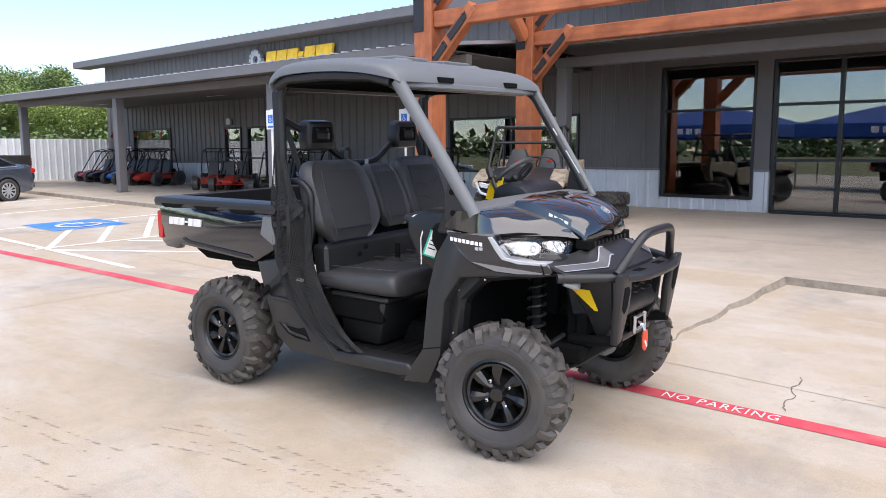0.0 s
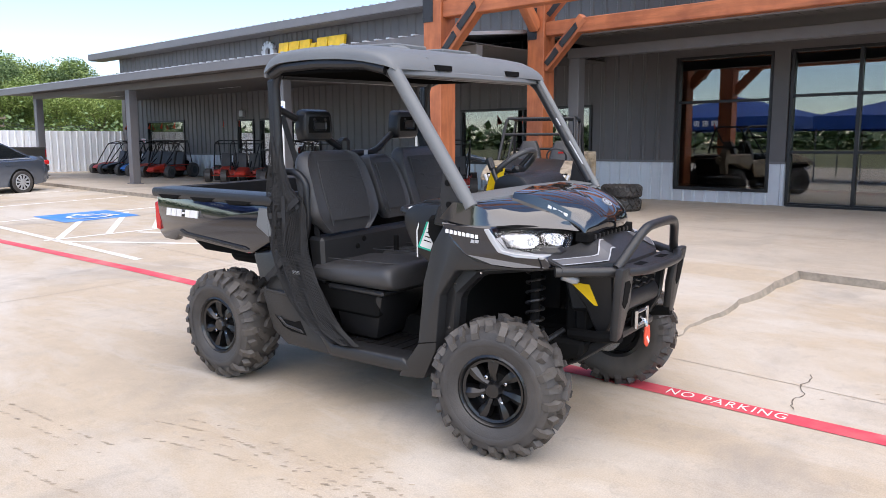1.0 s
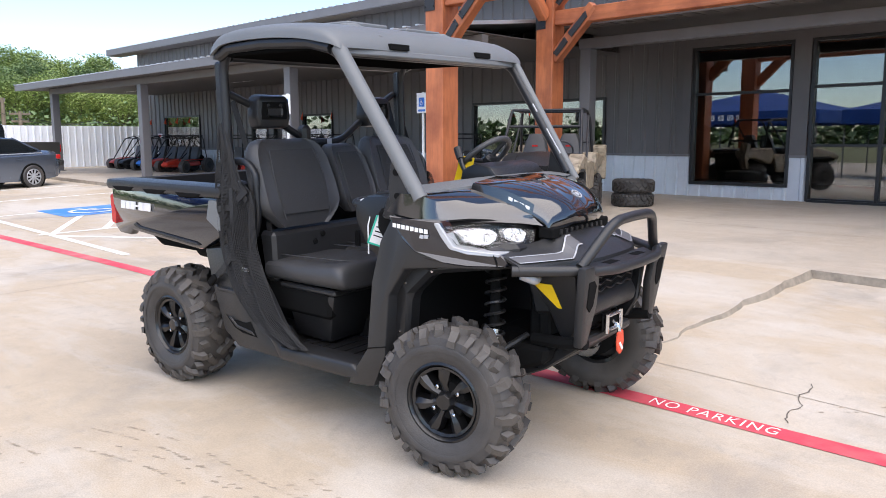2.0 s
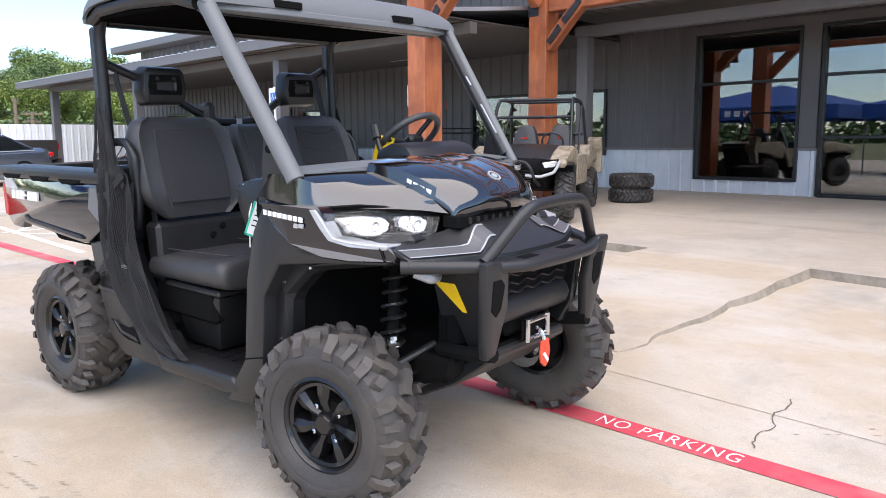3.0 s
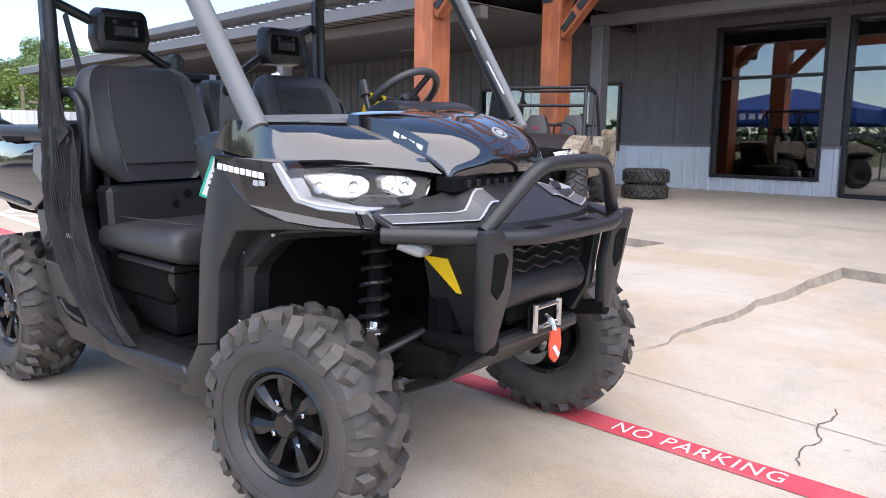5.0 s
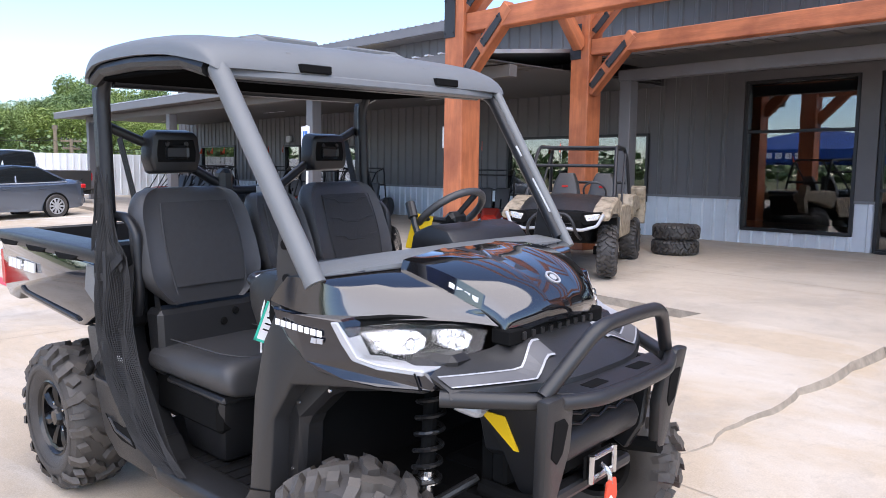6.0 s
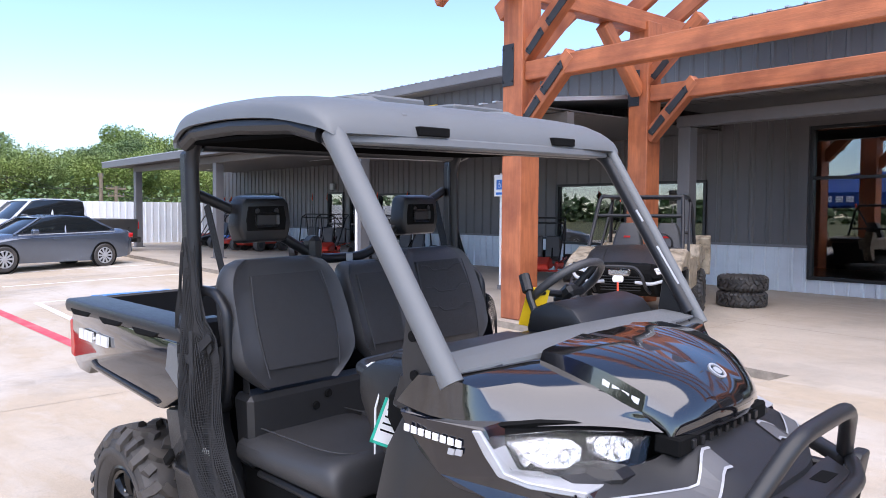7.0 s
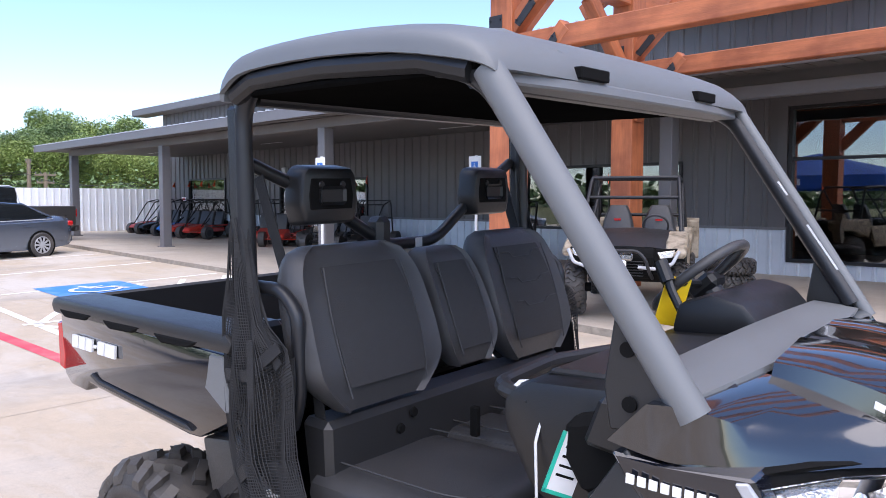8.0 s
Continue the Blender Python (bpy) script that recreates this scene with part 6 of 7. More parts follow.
# suspension and steering in the front arch
for s in (-1, 1):
    bm = bmesh.new()
    N = 90
    base, top = Vector((0.06, s * 0.44, 0.50)), Vector((0.02, s * 0.36, 0.93))
    d = (top - base)
    q = d.to_track_quat("Z", "X")
    tube_into(bm, [base + d * 0.22 + q @ Vector((0.046 * math.cos(k * 0.42), 0.046 * math.sin(k * 0.42), d.length * 0.74 * k / N)) for k in range(N + 1)], 0.0085, 6)
    part("coil_spring", bm, PLASTIC, utv)
    part("damper", tube([tuple(base - d * 0.06), tuple(base + d * 0.30)], 0.028, 14), STEEL, utv, "bright steel damper body")
    part("damper_body", tube([tuple(base + d * 0.24), tuple(top)], 0.026, 12), DARK, utv)
    part("spring_collar", tube([tuple(base + d * 0.21), tuple(base + d * 0.25)], 0.05, 14), STEEL, utv)
    bm = bmesh.new()
    tube_into(bm, [(0.14, s * 0.24, 0.44), (0.03, s * 0.52, 0.36)], 0.018, 8)
    tube_into(bm, [(-0.14, s * 0.24, 0.44), (0.0, s * 0.52, 0.36)], 0.018, 8)
    part("lower_arm", bm, GREY_PLASTIC, utv)
    bm = bmesh.new()
    tube_into(bm, [(0.14, s * 0.26, 0.58), (0.03, s * 0.50, 0.48)], 0.016, 8)
    tube_into(bm, [(-0.12, s * 0.26, 0.58), (0.0, s * 0.50, 0.48)], 0.016, 8)
    part("upper_arm", bm, GREY_PLASTIC, utv)
    part("drive_shaft", tube([(0.0, s * 0.15, 0.42), (0.0, s * 0.54, 0.345)], 0.016, 8), DARK, utv)
    bm = bmesh.new()
    for k in range(6):
        lathe_into(bm, [(0.030, 0.0), (0.042 - 0.003 * k, 0.012), (0.030, 0.024)], 12, Matrix.Translation((0.0, s * (0.20 + 0.022 * k), 0.412 - 0.004 * k)))
    part("boot", bm, DARK, utv)
    bm = bmesh.new()
    for k in range(6):
        lathe_into(bm, [(0.020, 0.0), (0.032, 0.010), (0.020, 0.020)], 12, Matrix.Translation((0.12, s * (0.24 + 0.020 * k), 0.50 - 0.003 * k)))
    tube_into(bm, [(0.12, s * 0.2, 0.505), (0.09, s * 0.54, 0.43)], 0.010, 8)
    part("tie_rod", bm, DARK, utv)
    part("knuckle", box((-0.05, s * 0.53 - 0.04, 0.30), (0.06, s * 0.53 + 0.04, 0.49), 0.02), STEEL if s > 0 else DARK, utv)
    part("brake_disc", tube([(0.0, s * 0.575, 0.339), (0.0, s * 0.583, 0.339)], 0.11, 24), STEEL, utv)
    part("headlamp_plug", tube([(0.25, s * 0.50, 0.93), (0.30, s * 0.46, 0.905), (0.27, s * 0.40, 0.90)], 0.022, 10, 0.02), SILVER, utv, "grey lamp connector elbow")
part("front_gearcase", box((-0.14, -0.16, 0.36), (0.16, 0.16, 0.56), 0.05, segments=2), DARK, utv)
part("front_subframe", box((0.14, -0.26, 0.40), (0.22, 0.26, 0.95), 0.02), DARK, utv)
part("radiator", box((0.22, -0.29, 0.60), (0.28, 0.29, 0.98), 0.01), DARK, utv)


# ---- cab nets, belts and tags ----
def net_strands(rows, nu, nv, r):
    def at(u, v):
        a, b = u * (len(rows) - 1), v * (len(rows[0]) - 1)
        i, j = min(int(a), len(rows) - 2), min(int(b), len(rows[0]) - 2)
        fa, fb = a - i, b - j
        P = [[Vector(rows[i + di][j + dj]) for dj in (0, 1)] for di in (0, 1)]
        return (P[0][0] * (1 - fb) + P[0][1] * fb) * (1 - fa) + (P[1][0] * (1 - fb) + P[1][1] * fb) * fa
    bm = bmesh.new()
    for k in range(nu + 1):
        tube_into(bm, [at(k / nu, v) for v in steps(0, 1, 12)], r, 3, cap=False)
    for k in range(nv + 1):
        tube_into(bm, [at(u, k / nv) for u in steps(0, 1, 16)], r, 3, cap=False)
    return bm


def cloth(rows, name, mat, label, thick=0.003):
    return part(name, sheet(smooth_rows(rows, 3, 3), thick), mat, utv, label, True)


for s in (1, -1):
    Y = lambda y: s * y
    # bunched net hanging behind the seat
    rows = [[(-1.60, Y(-0.735), 1.62), (-1.57, Y(-0.745), 1.60), (-1.54, Y(-0.735), 1.58)],
            [(-1.62, Y(-0.76), 1.34), (-1.52, Y(-0.775), 1.32), (-1.43, Y(-0.755), 1.30)],
            [(-1.62, Y(-0.765), 1.14), (-1.48, Y(-0.80), 1.12), (-1.30, Y(-0.765), 1.22)],
            [(-1.60, Y(-0.775), 0.93), (-1.44, Y(-0.82), 0.90), (-1.27, Y(-0.775), 0.93)],
            [(-1.50, Y(-0.785), 0.72), (-1.34, Y(-0.82), 0.70), (-1.18, Y(-0.785), 0.74)],
            [(-1.32, Y(-0.785), 0.52), (-1.20, Y(-0.805), 0.50), (-1.06, Y(-0.78), 0.55)],
            [(-1.12, Y(-0.785), 0.43), (-1.00, Y(-0.79), 0.42), (-0.88, Y(-0.78), 0.43)]]
    fine = smooth_rows(rows, 4, 5)
    for i, row in enumerate(fine):
        for j, p in enumerate(row):
            p.y += s * 0.018 * math.sin(j * 1.9 + i * 0.55) * (1 if 0 < j < len(row) - 1 else 0.3)
    part("side_net", net_strands(fine, 150, 52, 0.0017), MESH, utv, "black mesh side net hanging bunched")
    folds = [[Vector(p) + Vector((0.0, s * 0.03, 0.0)) for p in row] for row in fine[8:]]
    for q, (lo, hi) in enumerate(((1, 3), (4, 5), (6, 9))):
        part("net_fold", sheet([[r[lo] + Vector((0.012 * math.sin(i * 0.7 + q), 0, 0)), r[hi] + Vector((0.012 * math.sin(i * 0.6), 0, 0))] for i, r in enumerate(folds)], 0.003), WEB, utv)
    # webbing straps along the net
    def strap(pts, w, nm="strap"):
        bm = bmesh.new()
        P = [Vector(p) for p in pts]
        rr = []
        for i, p in enumerate(P):
            d = (P[min(i + 1, len(P) - 1)] - P[max(i - 1, 0)]).normalized()
            side = d.cross(Vector((0, 1, 0))).normalized() * w / 2
            rr.append([p - side, p + side])
        return part(nm, sheet(rr, 0.004), WEB, utv)
    strap([(-1.60, Y(-0.72), 1.90), (-1.595, Y(-0.725), 1.62), (-1.575, Y(-0.75), 1.20), (-1.58, Y(-0.775), 0.90)], 0.03)
    strap([(-1.56, Y(-0.73), 1.62), (-1.44, Y(-0.765), 1.28), (-1.34, Y(-0.775), 1.18)], 0.035)
    strap([(-1.60, Y(-0.775), 1.12), (-1.46, Y(-0.80), 1.14), (-1.34, Y(-0.775), 1.24)], 0.035)
    strap([(-1.44, Y(-0.80), 1.25), (-1.42, Y(-0.815), 0.90), (-1.34, Y(-0.81), 0.62)], 0.03)
    strap([(-1.62, Y(-0.775), 0.74), (-1.46, Y(-0.815), 0.86), (-1.30, Y(-0.78), 0.90)], 0.04)
    strap([(-1.68, Y(-0.77), 0.70), (-1.60, Y(-0.785), 0.76), (-1.50, Y(-0.795), 0.80)], 0.035)
    strap([(-1.57, Y(-0.73), 1.98), (-1.57, Y(-0.735), 1.86), (-1.58, Y(-0.735), 1.78)], 0.022)
    strap([(-1.55, Y(-0.70), 1.96), (-1.545, Y(-0.70), 1.45), (-1.50, Y(-0.72), 1.05)], 0.008)
    part("strap_buckle", box((-1.60, Y(-0.74) - 0.008, 1.80), (-1.55, Y(-0.74) + 0.008, 1.86), 0.004), DARK, utv)
    part("strap_buckle", box((-0.04, -0.012, -0.02), (0.04, 0.012, 0.02), 0.006, Matrix.Translation((-1.68, Y(-0.785), 0.70)) @ pose(0, 0, 0, 0, -42, 0)), DARK, utv)
    # seat belt from the rear post
    strap([(-1.60, Y(-0.64), 1.72), (-1.50, Y(-0.63), 1.45), (-1.36, Y(-0.62), 1.10), (-1.30, Y(-0.64), 0.82)], 0.045, "seat_belt")
part("net_catch", box((-1.40, -0.79, 0.79), (-1.34, -0.775, 0.81), 0.003), WHITE, utv)

# tag on a string at the near fender, papers on the grab bar
part("tag_string", tube([(-0.56, -0.60, 1.20), (-0.57, -0.63, 1.10), (-0.56, -0.64, 1.02), (-0.555, -0.645, 0.96)], 0.004, 5), WHITE, utv, "white tag string")
tg_ = part("paper_tag", box((-0.05, -0.0015, -0.10), (0.05, 0.0015, 0.10), 0.0, Matrix.Translation((-0.46, -0.67, 1.085)) @ pose(0, 0, 0, 0, 20, 48) @ Matrix.Scale(0.72, 4)), WHITE, utv, "white paper tag with green border")
for lo, hi in (((-0.05, -0.003, -0.10), (-0.038, 0.003, 0.10)), ((-0.05, -0.003, -0.10), (0.05, 0.003, -0.088))):
    part("tag_border", box(lo, hi, 0.0, Matrix.Translation((-0.46, -0.67, 1.085)) @ pose(0, 0, 0, 0, 20, 48) @ Matrix.Scale(0.72, 4)), GREEN, tg_)
for k in range(4):
    part("tag_line", box((-0.025, -0.0025, 0.05 - 0.03 * k), (0.035, 0.0025, 0.058 - 0.03 * k), 0.0, Matrix.Translation((-0.46, -0.67, 1.085)) @ pose(0, 0, 0, 0, 20, 48) @ Matrix.Scale(0.72, 4)), DARK, tg_)
part("wrapping_paper", prism([(-0.66, 1.215), (-0.61, 1.225), (-0.58, 1.20), (-0.60, 1.17), (-0.65, 1.175)], lambda x, z: (x, -0.60, z), lambda x, z: (x, -0.57, z + 0.01), 0.004), WHITE, utv, "scrap of white wrapping on the grab bar")
part("shift_housing", side_prism([(-0.47, 1.19), (-0.38, 1.215), (-0.31, 1.17), (-0.32, 1.06), (-0.42, 1.02), (-0.48, 1.1)], -0.675, -0.60, 0.02), DARK, utv)
# ---- second side-by-side on the porch ----
S2 = Matrix.Translation((-6.15, 9.55, pz(-6.3, 10.4))) @ pose(0, 0, 0, 0, 0, -64) @ Matrix.Scale(0.88, 4)
s2 = empty("sport_side_by_side", S2, "tan camouflage and black sport side-by-side with tube cage", "utility vehicle")
for x in (0.0, -2.2):
    for y in (-0.66, 0.66):
        wheel(s2, x, y, 0.37, 0.26, 0.18, 16, steer=6 if x == 0 else 0, key="sport")


def pair2(name, build, mat, label="", smooth=False):
    return part(name, build(), mat, s2, label, smooth), part(name, mirror_y(build()), mat, s2, label, smooth)


part("body", side_prism([(-2.6, 0.95), (-2.5, 0.5), (-1.6, 0.42), (-0.6, 0.40), (0.3, 0.50), (0.52, 0.62), (0.5, 0.80), (-0.2, 0.95), (-0.5, 0.98), (-1.5, 0.62), (-1.9, 0.98)], -0.45, 0.45, 0.03), DARK, s2)
pair2("door", lambda: side_prism([(-0.62, 0.50), (-1.55, 0.50), (-1.70, 0.95), (-1.2, 0.98), (-0.62, 0.98)], -0.74, -0.66, 0.02), CAMO, "camouflage wrapped half door", True)
pair2("front_fender", lambda: side_prism([(-0.55, 1.06), (-0.45, 0.80), (-0.30, 0.86), (0.20, 0.88), (0.50, 0.80), (0.52, 0.90), (0.25, 1.02), (-0.2, 1.12)], -0.76, -0.50, 0.03), CAMO, "camouflage wrapped front fender", True)
pair2("inner_fender", lambda: side_prism([(-0.58, 1.0), (-0.50, 0.5), (-0.42, 0.5), (-0.36, 0.82), (0.3, 0.84), (0.3, 0.95), (-0.4, 1.04)], -0.74, -0.45, 0.02), PLASTIC)
pair2("rear_fender", lambda: side_prism([(-1.65, 0.95), (-1.75, 0.70), (-2.2, 0.85), (-2.65, 0.85), (-2.7, 1.05), (-2.1, 1.12), (-1.75, 1.12)], -0.76, -0.45, 0.03), CAMO, "camouflage wrapped rear fender", True)
part("hood", sheet(smooth_rows([[(-0.45, y, 1.13 - 0.05 * abs(y)) for y in (-0.55, -0.3, 0, 0.3, 0.55)], [(0.0, y, 1.08 - 0.06 * abs(y)) for y in (-0.55, -0.3, 0, 0.3, 0.55)], [(0.45, y, 0.93 - 0.05 * abs(y)) for y in (-0.5, -0.3, 0, 0.3, 0.5)]], 3, 3), 0.02), GREY_PLASTIC, s2, "grey moulded hood", True)
pair2("hood_flank", lambda: sheet(smooth_rows([[(-0.40, -0.34, 1.135), (-0.40, -0.52, 1.12), (-0.40, -0.62, 1.08)], [(0.10, -0.30, 1.075), (0.10, -0.50, 1.05), (0.10, -0.64, 1.0)], [(0.46, -0.26, 0.945), (0.46, -0.44, 0.93), (0.44, -0.60, 0.90)]], 3, 3), 0.02), GREY_PLASTIC, "dark grey hood side", True)
part("nose", side_prism([(0.30, 0.92), (0.50, 0.93), (0.56, 0.84), (0.54, 0.70), (0.46, 0.56), (0.30, 0.52)], -0.40, 0.40, 0.03), DARK, s2)
for k in range(6):
    part("grille_bar", box((0.545, -0.26, 0.58 + 0.035 * k), (0.565, 0.26, 0.592 + 0.035 * k), 0.003), PLASTIC, s2)
pair2("lamp_housing", lambda: prism([(-0.66, 0.93), (-0.62, 0.78), (-0.42, 0.74), (-0.34, 0.82), (-0.40, 0.92)], lambda y, z: (0.35, y, z), lambda y, z: (0.55 - 0.2 * max(0, abs(y) - 0.4), y, z), 0.01), DARK)
pair2("head_lamp", lambda: prism([(-0.63, 0.91), (-0.60, 0.82), (-0.46, 0.80), (-0.42, 0.88)], lambda y, z: (0.50 - 0.2 * max(0, abs(y) - 0.4), y, z), lambda y, z: (0.558 - 0.2 * max(0, abs(y) - 0.4), y, z), 0.006), CHROME, "clear head lamp")
pair2("lamp_trim", lambda: tube([(0.52, -0.68, 0.90), (0.56, -0.60, 0.74), (0.60, -0.40, 0.68), (0.62, -0.2, 0.70)], 0.022, 8, 0.04), SILVER)
bm = bmesh.new()
tube_into(bm, rounded([(0.42, -0.36, 0.55), (0.66, -0.34, 0.64), (0.70, -0.30, 0.80), (0.66, -0.2, 0.90), (0.66, 0.2, 0.90), (0.70, 0.30, 0.80), (0.66, 0.34, 0.64), (0.42, 0.36, 0.55)], 0.07, 4), 0.022, 10)
part("front_bumper", bm, CAGE, s2, "tubular front bumper", True)
part("winch", box((0.56, -0.14, 0.78), (0.66, 0.14, 0.87), 0.02), STEEL, s2, "silver winch body")
part("winch_hook", box((0.70, -0.07, 0.70), (0.73, 0.07, 0.79), 0.02), WHITE, s2)
part("pull_strap", prism([(-0.012, 0.70), (0.012, 0.70), (0.018, 0.52), (-0.010, 0.52)], lambda y, z: (0.72, y, z), lambda y, z: (0.726, y, z)), ORANGE_RED, s2, "red pull strap")
bm = bmesh.new()
for s in (-1, 1):
    tube_into(bm, rounded([(-0.42, s * 0.66, 1.08), (-0.85, s * 0.60, 1.80), (-1.02, s * 0.58, 1.86), (-1.70, s * 0.58, 1.84), (-1.80, s * 0.62, 1.72), (-1.95, s * 0.66, 1.05)], 0.1, 4), 0.027, 10)
    tube_into(bm, [(-1.10, s * 0.66, 0.95), (-1.76, s * 0.60, 1.80)], 0.02, 8)
for x, z in ((-0.92, 1.84), (-1.72, 1.84), (-0.70, 1.56), (-1.9, 1.30)):
    tube_into(bm, [(x, -0.6, z), (x, 0.6, z)], 0.025, 10)
part("roll_cage", bm, CAGE, s2, "grey welded tube roll cage", True)
for y in (-0.30, 0.30):
    st = part("bucket_seat", prism([(-0.22, 0.0), (0.22, 0.0), (0.26, 0.30), (0.20, 0.55), (0.13, 0.70), (-0.13, 0.70), (-0.20, 0.55), (-0.26, 0.30)], lambda u, v: (-1.45 - 0.25 * v, y + u, 0.75 + v), lambda u, v: (-1.33 - 0.25 * v, y + u * 0.85, 0.75 + v), 0.02, 2), SEAT, s2, "black bucket seat with red marks", True)
    part("seat_pan", box((-1.40, y - 0.24, 0.62), (-0.90, y + 0.24, 0.78), 0.04, segments=2), SEAT, st)
    part("seat_mark", box((-1.445, y - 0.05, 1.22), (-1.435, y + 0.05, 1.25), 0.0), RED_LENS, st)
    # dark block on the backrest for the shade of a slot
    part("seat_slot_shade", box((-1.40, y - 0.12, 1.02), (-1.375, y - 0.04, 1.08), 0.0), DARK, st)
part("dashboard", side_prism([(-0.45, 1.12), (-0.70, 1.10), (-0.72, 0.95), (-0.5, 0.9)], -0.6, 0.6, 0.02), PLASTIC, s2)
bm = bmesh.new()
tube_into(bm, [(0.17 * math.cos(a), 0.17 * math.sin(a), 0) for a in [2 * math.pi * k / 24 for k in range(24)]], 0.016, 8, closed=True)
part("steering_wheel", bm, SEAT, s2, at=Matrix.Translation((-0.82, 0.30, 1.17)) @ pose(0, 0, 0, 0, -58, 0))
part("rear_rack", box((-2.6, -0.5, 1.0), (-1.95, 0.5, 1.08), 0.02), PLASTIC, s2)
pair2("mud_guard", lambda: side_prism([(-2.62, 1.25), (-2.7, 0.9), (-2.62, 0.6), (-2.55, 0.62), (-2.58, 0.95), (-2.5, 1.2)], -0.84, -0.6, 0.01), CAMO)
part("whip_flag_pole", tube([(-1.9, -0.5, 1.1), (-1.92, -0.5, 1.95)], 0.006, 6), WIRE, s2)
part("whip_flag", prism([(-1.92, 1.95), (-1.90, 1.78), (-1.84, 1.80)], lambda x, z: (x, -0.5, z), lambda x, z: (x, -0.496, z)), FLAG, s2, "orange safety flag")

# loose tyres stacked on the porch
zt = pz(-6.0, 12.4)
tm = tyre_mesh(0.36, 0.22, 0.19, 18)
me_t = bpy.data.meshes.new("spare_tyre")
bmesh.ops.recalc_face_normals(tm, faces=tm.faces)
tm.to_mesh(me_t)
tm.free()
me_t.materials.append(RUBBER)
for k in range(2):
    ob = tagged(new("spare_tyre", me_t), "loose black off-road tyre stacked on the porch", "tyre", "stacked tyres")
    ob.matrix_basis = Matrix.Translation((-6.33 + 0.01 * k, 12.55, zt + 0.115 + 0.235 * k)) @ pose(0, 0, 0, 90, 0, 20 * k)


# ---- go-karts along the wall ----
def kart(m, mat, label, cage=True):
    k = empty("go_kart", m, label, "go-kart", "go-karts by the wall")
    for x, r in ((0.55, 0.2), (-0.6, 0.24)):
        for y in (-0.5, 0.5):
            w = part("wheel", tube([(x, y - 0.08, r), (x, y + 0.08, r)], r, 16), RUBBER, k)
            part("rim", tube([(x, y - 0.085, r), (x, y + 0.085, r)], r * 0.5, 12), RIM, w)
    bm = bmesh.new()
    for s in (-1, 1):
        tube_into(bm, rounded([(0.75, s * 0.28, 0.25), (-0.7, s * 0.38, 0.25), (-0.75, s * 0.38, 0.40)], 0.05), 0.018, 6)
        tube_into(bm, rounded([(0.62, s * 0.3, 0.35), (0.2, s * 0.45, 0.42), (-0.5, s * 0.45, 0.42)], 0.05), 0.018, 6)
    tube_into(bm, [(0.55, -0.5, 0.2), (0.55, 0.5, 0.2)], 0.02, 6)
    tube_into(bm, [(-0.6, -0.5, 0.24), (-0.6, 0.5, 0.24)], 0.02, 6)
    part("frame", bm, mat, k)
    part("nose_cone", prism([(0.35, -0.22), (0.95, -0.16), (0.95, 0.16), (0.35, 0.22)], lambda u, v: (u, v, 0.24), lambda u, v: (u - 0.06, v * 0.8, 0.46 - 0.12 * (u > 0.9)), 0.03), mat, k)
    for y in (-0.33, 0.33):
        part("side_pod", box((-0.35, y - 0.1, 0.22), (0.25, y + 0.1, 0.36), 0.03), mat, k)
    for y in (-0.18, 0.18):
        part("seat", prism([(-0.4, 0.3), (0.05, 0.3), (0.05, 0.38), (-0.28, 0.42), (-0.42, 0.85), (-0.52, 0.85)], lambda x, z: (x, y - 0.15, z), lambda x, z: (x, y + 0.15, z), 0.02), SEAT, k)
    part("engine", box((-0.85, -0.2, 0.25), (-0.5, 0.2, 0.55), 0.04), DARK, k)
    part("steering", tube([(0.3, 0.18, 0.45), (0.05, 0.18, 0.62)], 0.015, 6), DARK, k)
    if cage:
        bm = bmesh.new()
        for s in (-1, 1):
            tube_into(bm, rounded([(0.60, s * 0.32, 0.38), (0.0, s * 0.42, 1.12), (-0.5, s * 0.42, 1.22), (-0.72, s * 0.40, 0.40)], 0.12, 4), 0.018, 6)
        for x, z in ((0.0, 1.12), (-0.5, 1.22), (-0.62, 0.8)):
            tube_into(bm, [(x, -0.42, z), (x, 0.42, z)], 0.016, 6)
        part("roll_cage", bm, KART_BLACK, k)
    part("flag_pole", tube([(-0.75, -0.3, 0.3), (-0.8, -0.3, 1.85)], 0.006, 5), WIRE, k)
    part("flag", prism([(-0.80, 1.85), (-0.80, 1.62), (-0.66, 1.66)], lambda x, z: (x, -0.3, z), lambda x, z: (x, -0.296, z)), FLAG, k, "orange safety flag")


for kx, ky, a, mt, lb in ((-27.9, 13.6, -78, KART_RED, "red and black go-kart with roll cage on the porch"), (-27.0, 13.5, -75, KART_BLACK, "black go-kart with roll cage on the porch"), (-25.7, 13.5, -70, KART_BLUE, "blue go-kart with roll cage on the porch"),
                          (-24.7, 13.4, -72, KART_RED, "red go-kart with roll cage on the porch"), (-23.7, 13.4, -68, KART_RED, "red go-kart with roll cage on the porch"), (-19.9, 13.3, -45, KART_RED, "red go-kart beside the service door"), (-18.9, 13.2, -45, KART_RED, "red go-kart beside the service door"),
                          (-16.9, 13.3, -60, KART_BLACK, "black go-kart with roll cage under the window"), (-15.7, 13.4, -60, KART_BLACK, "black go-kart with roll cage under the window"), (-11.0, 13.3, -50, KART_RED, "small red and black kart by the timber post")):
    kart(Matrix.Translation((kx, ky, pz(kx, ky))) @ pose(0, 0, 0, 0, 0, a), mt, lb)


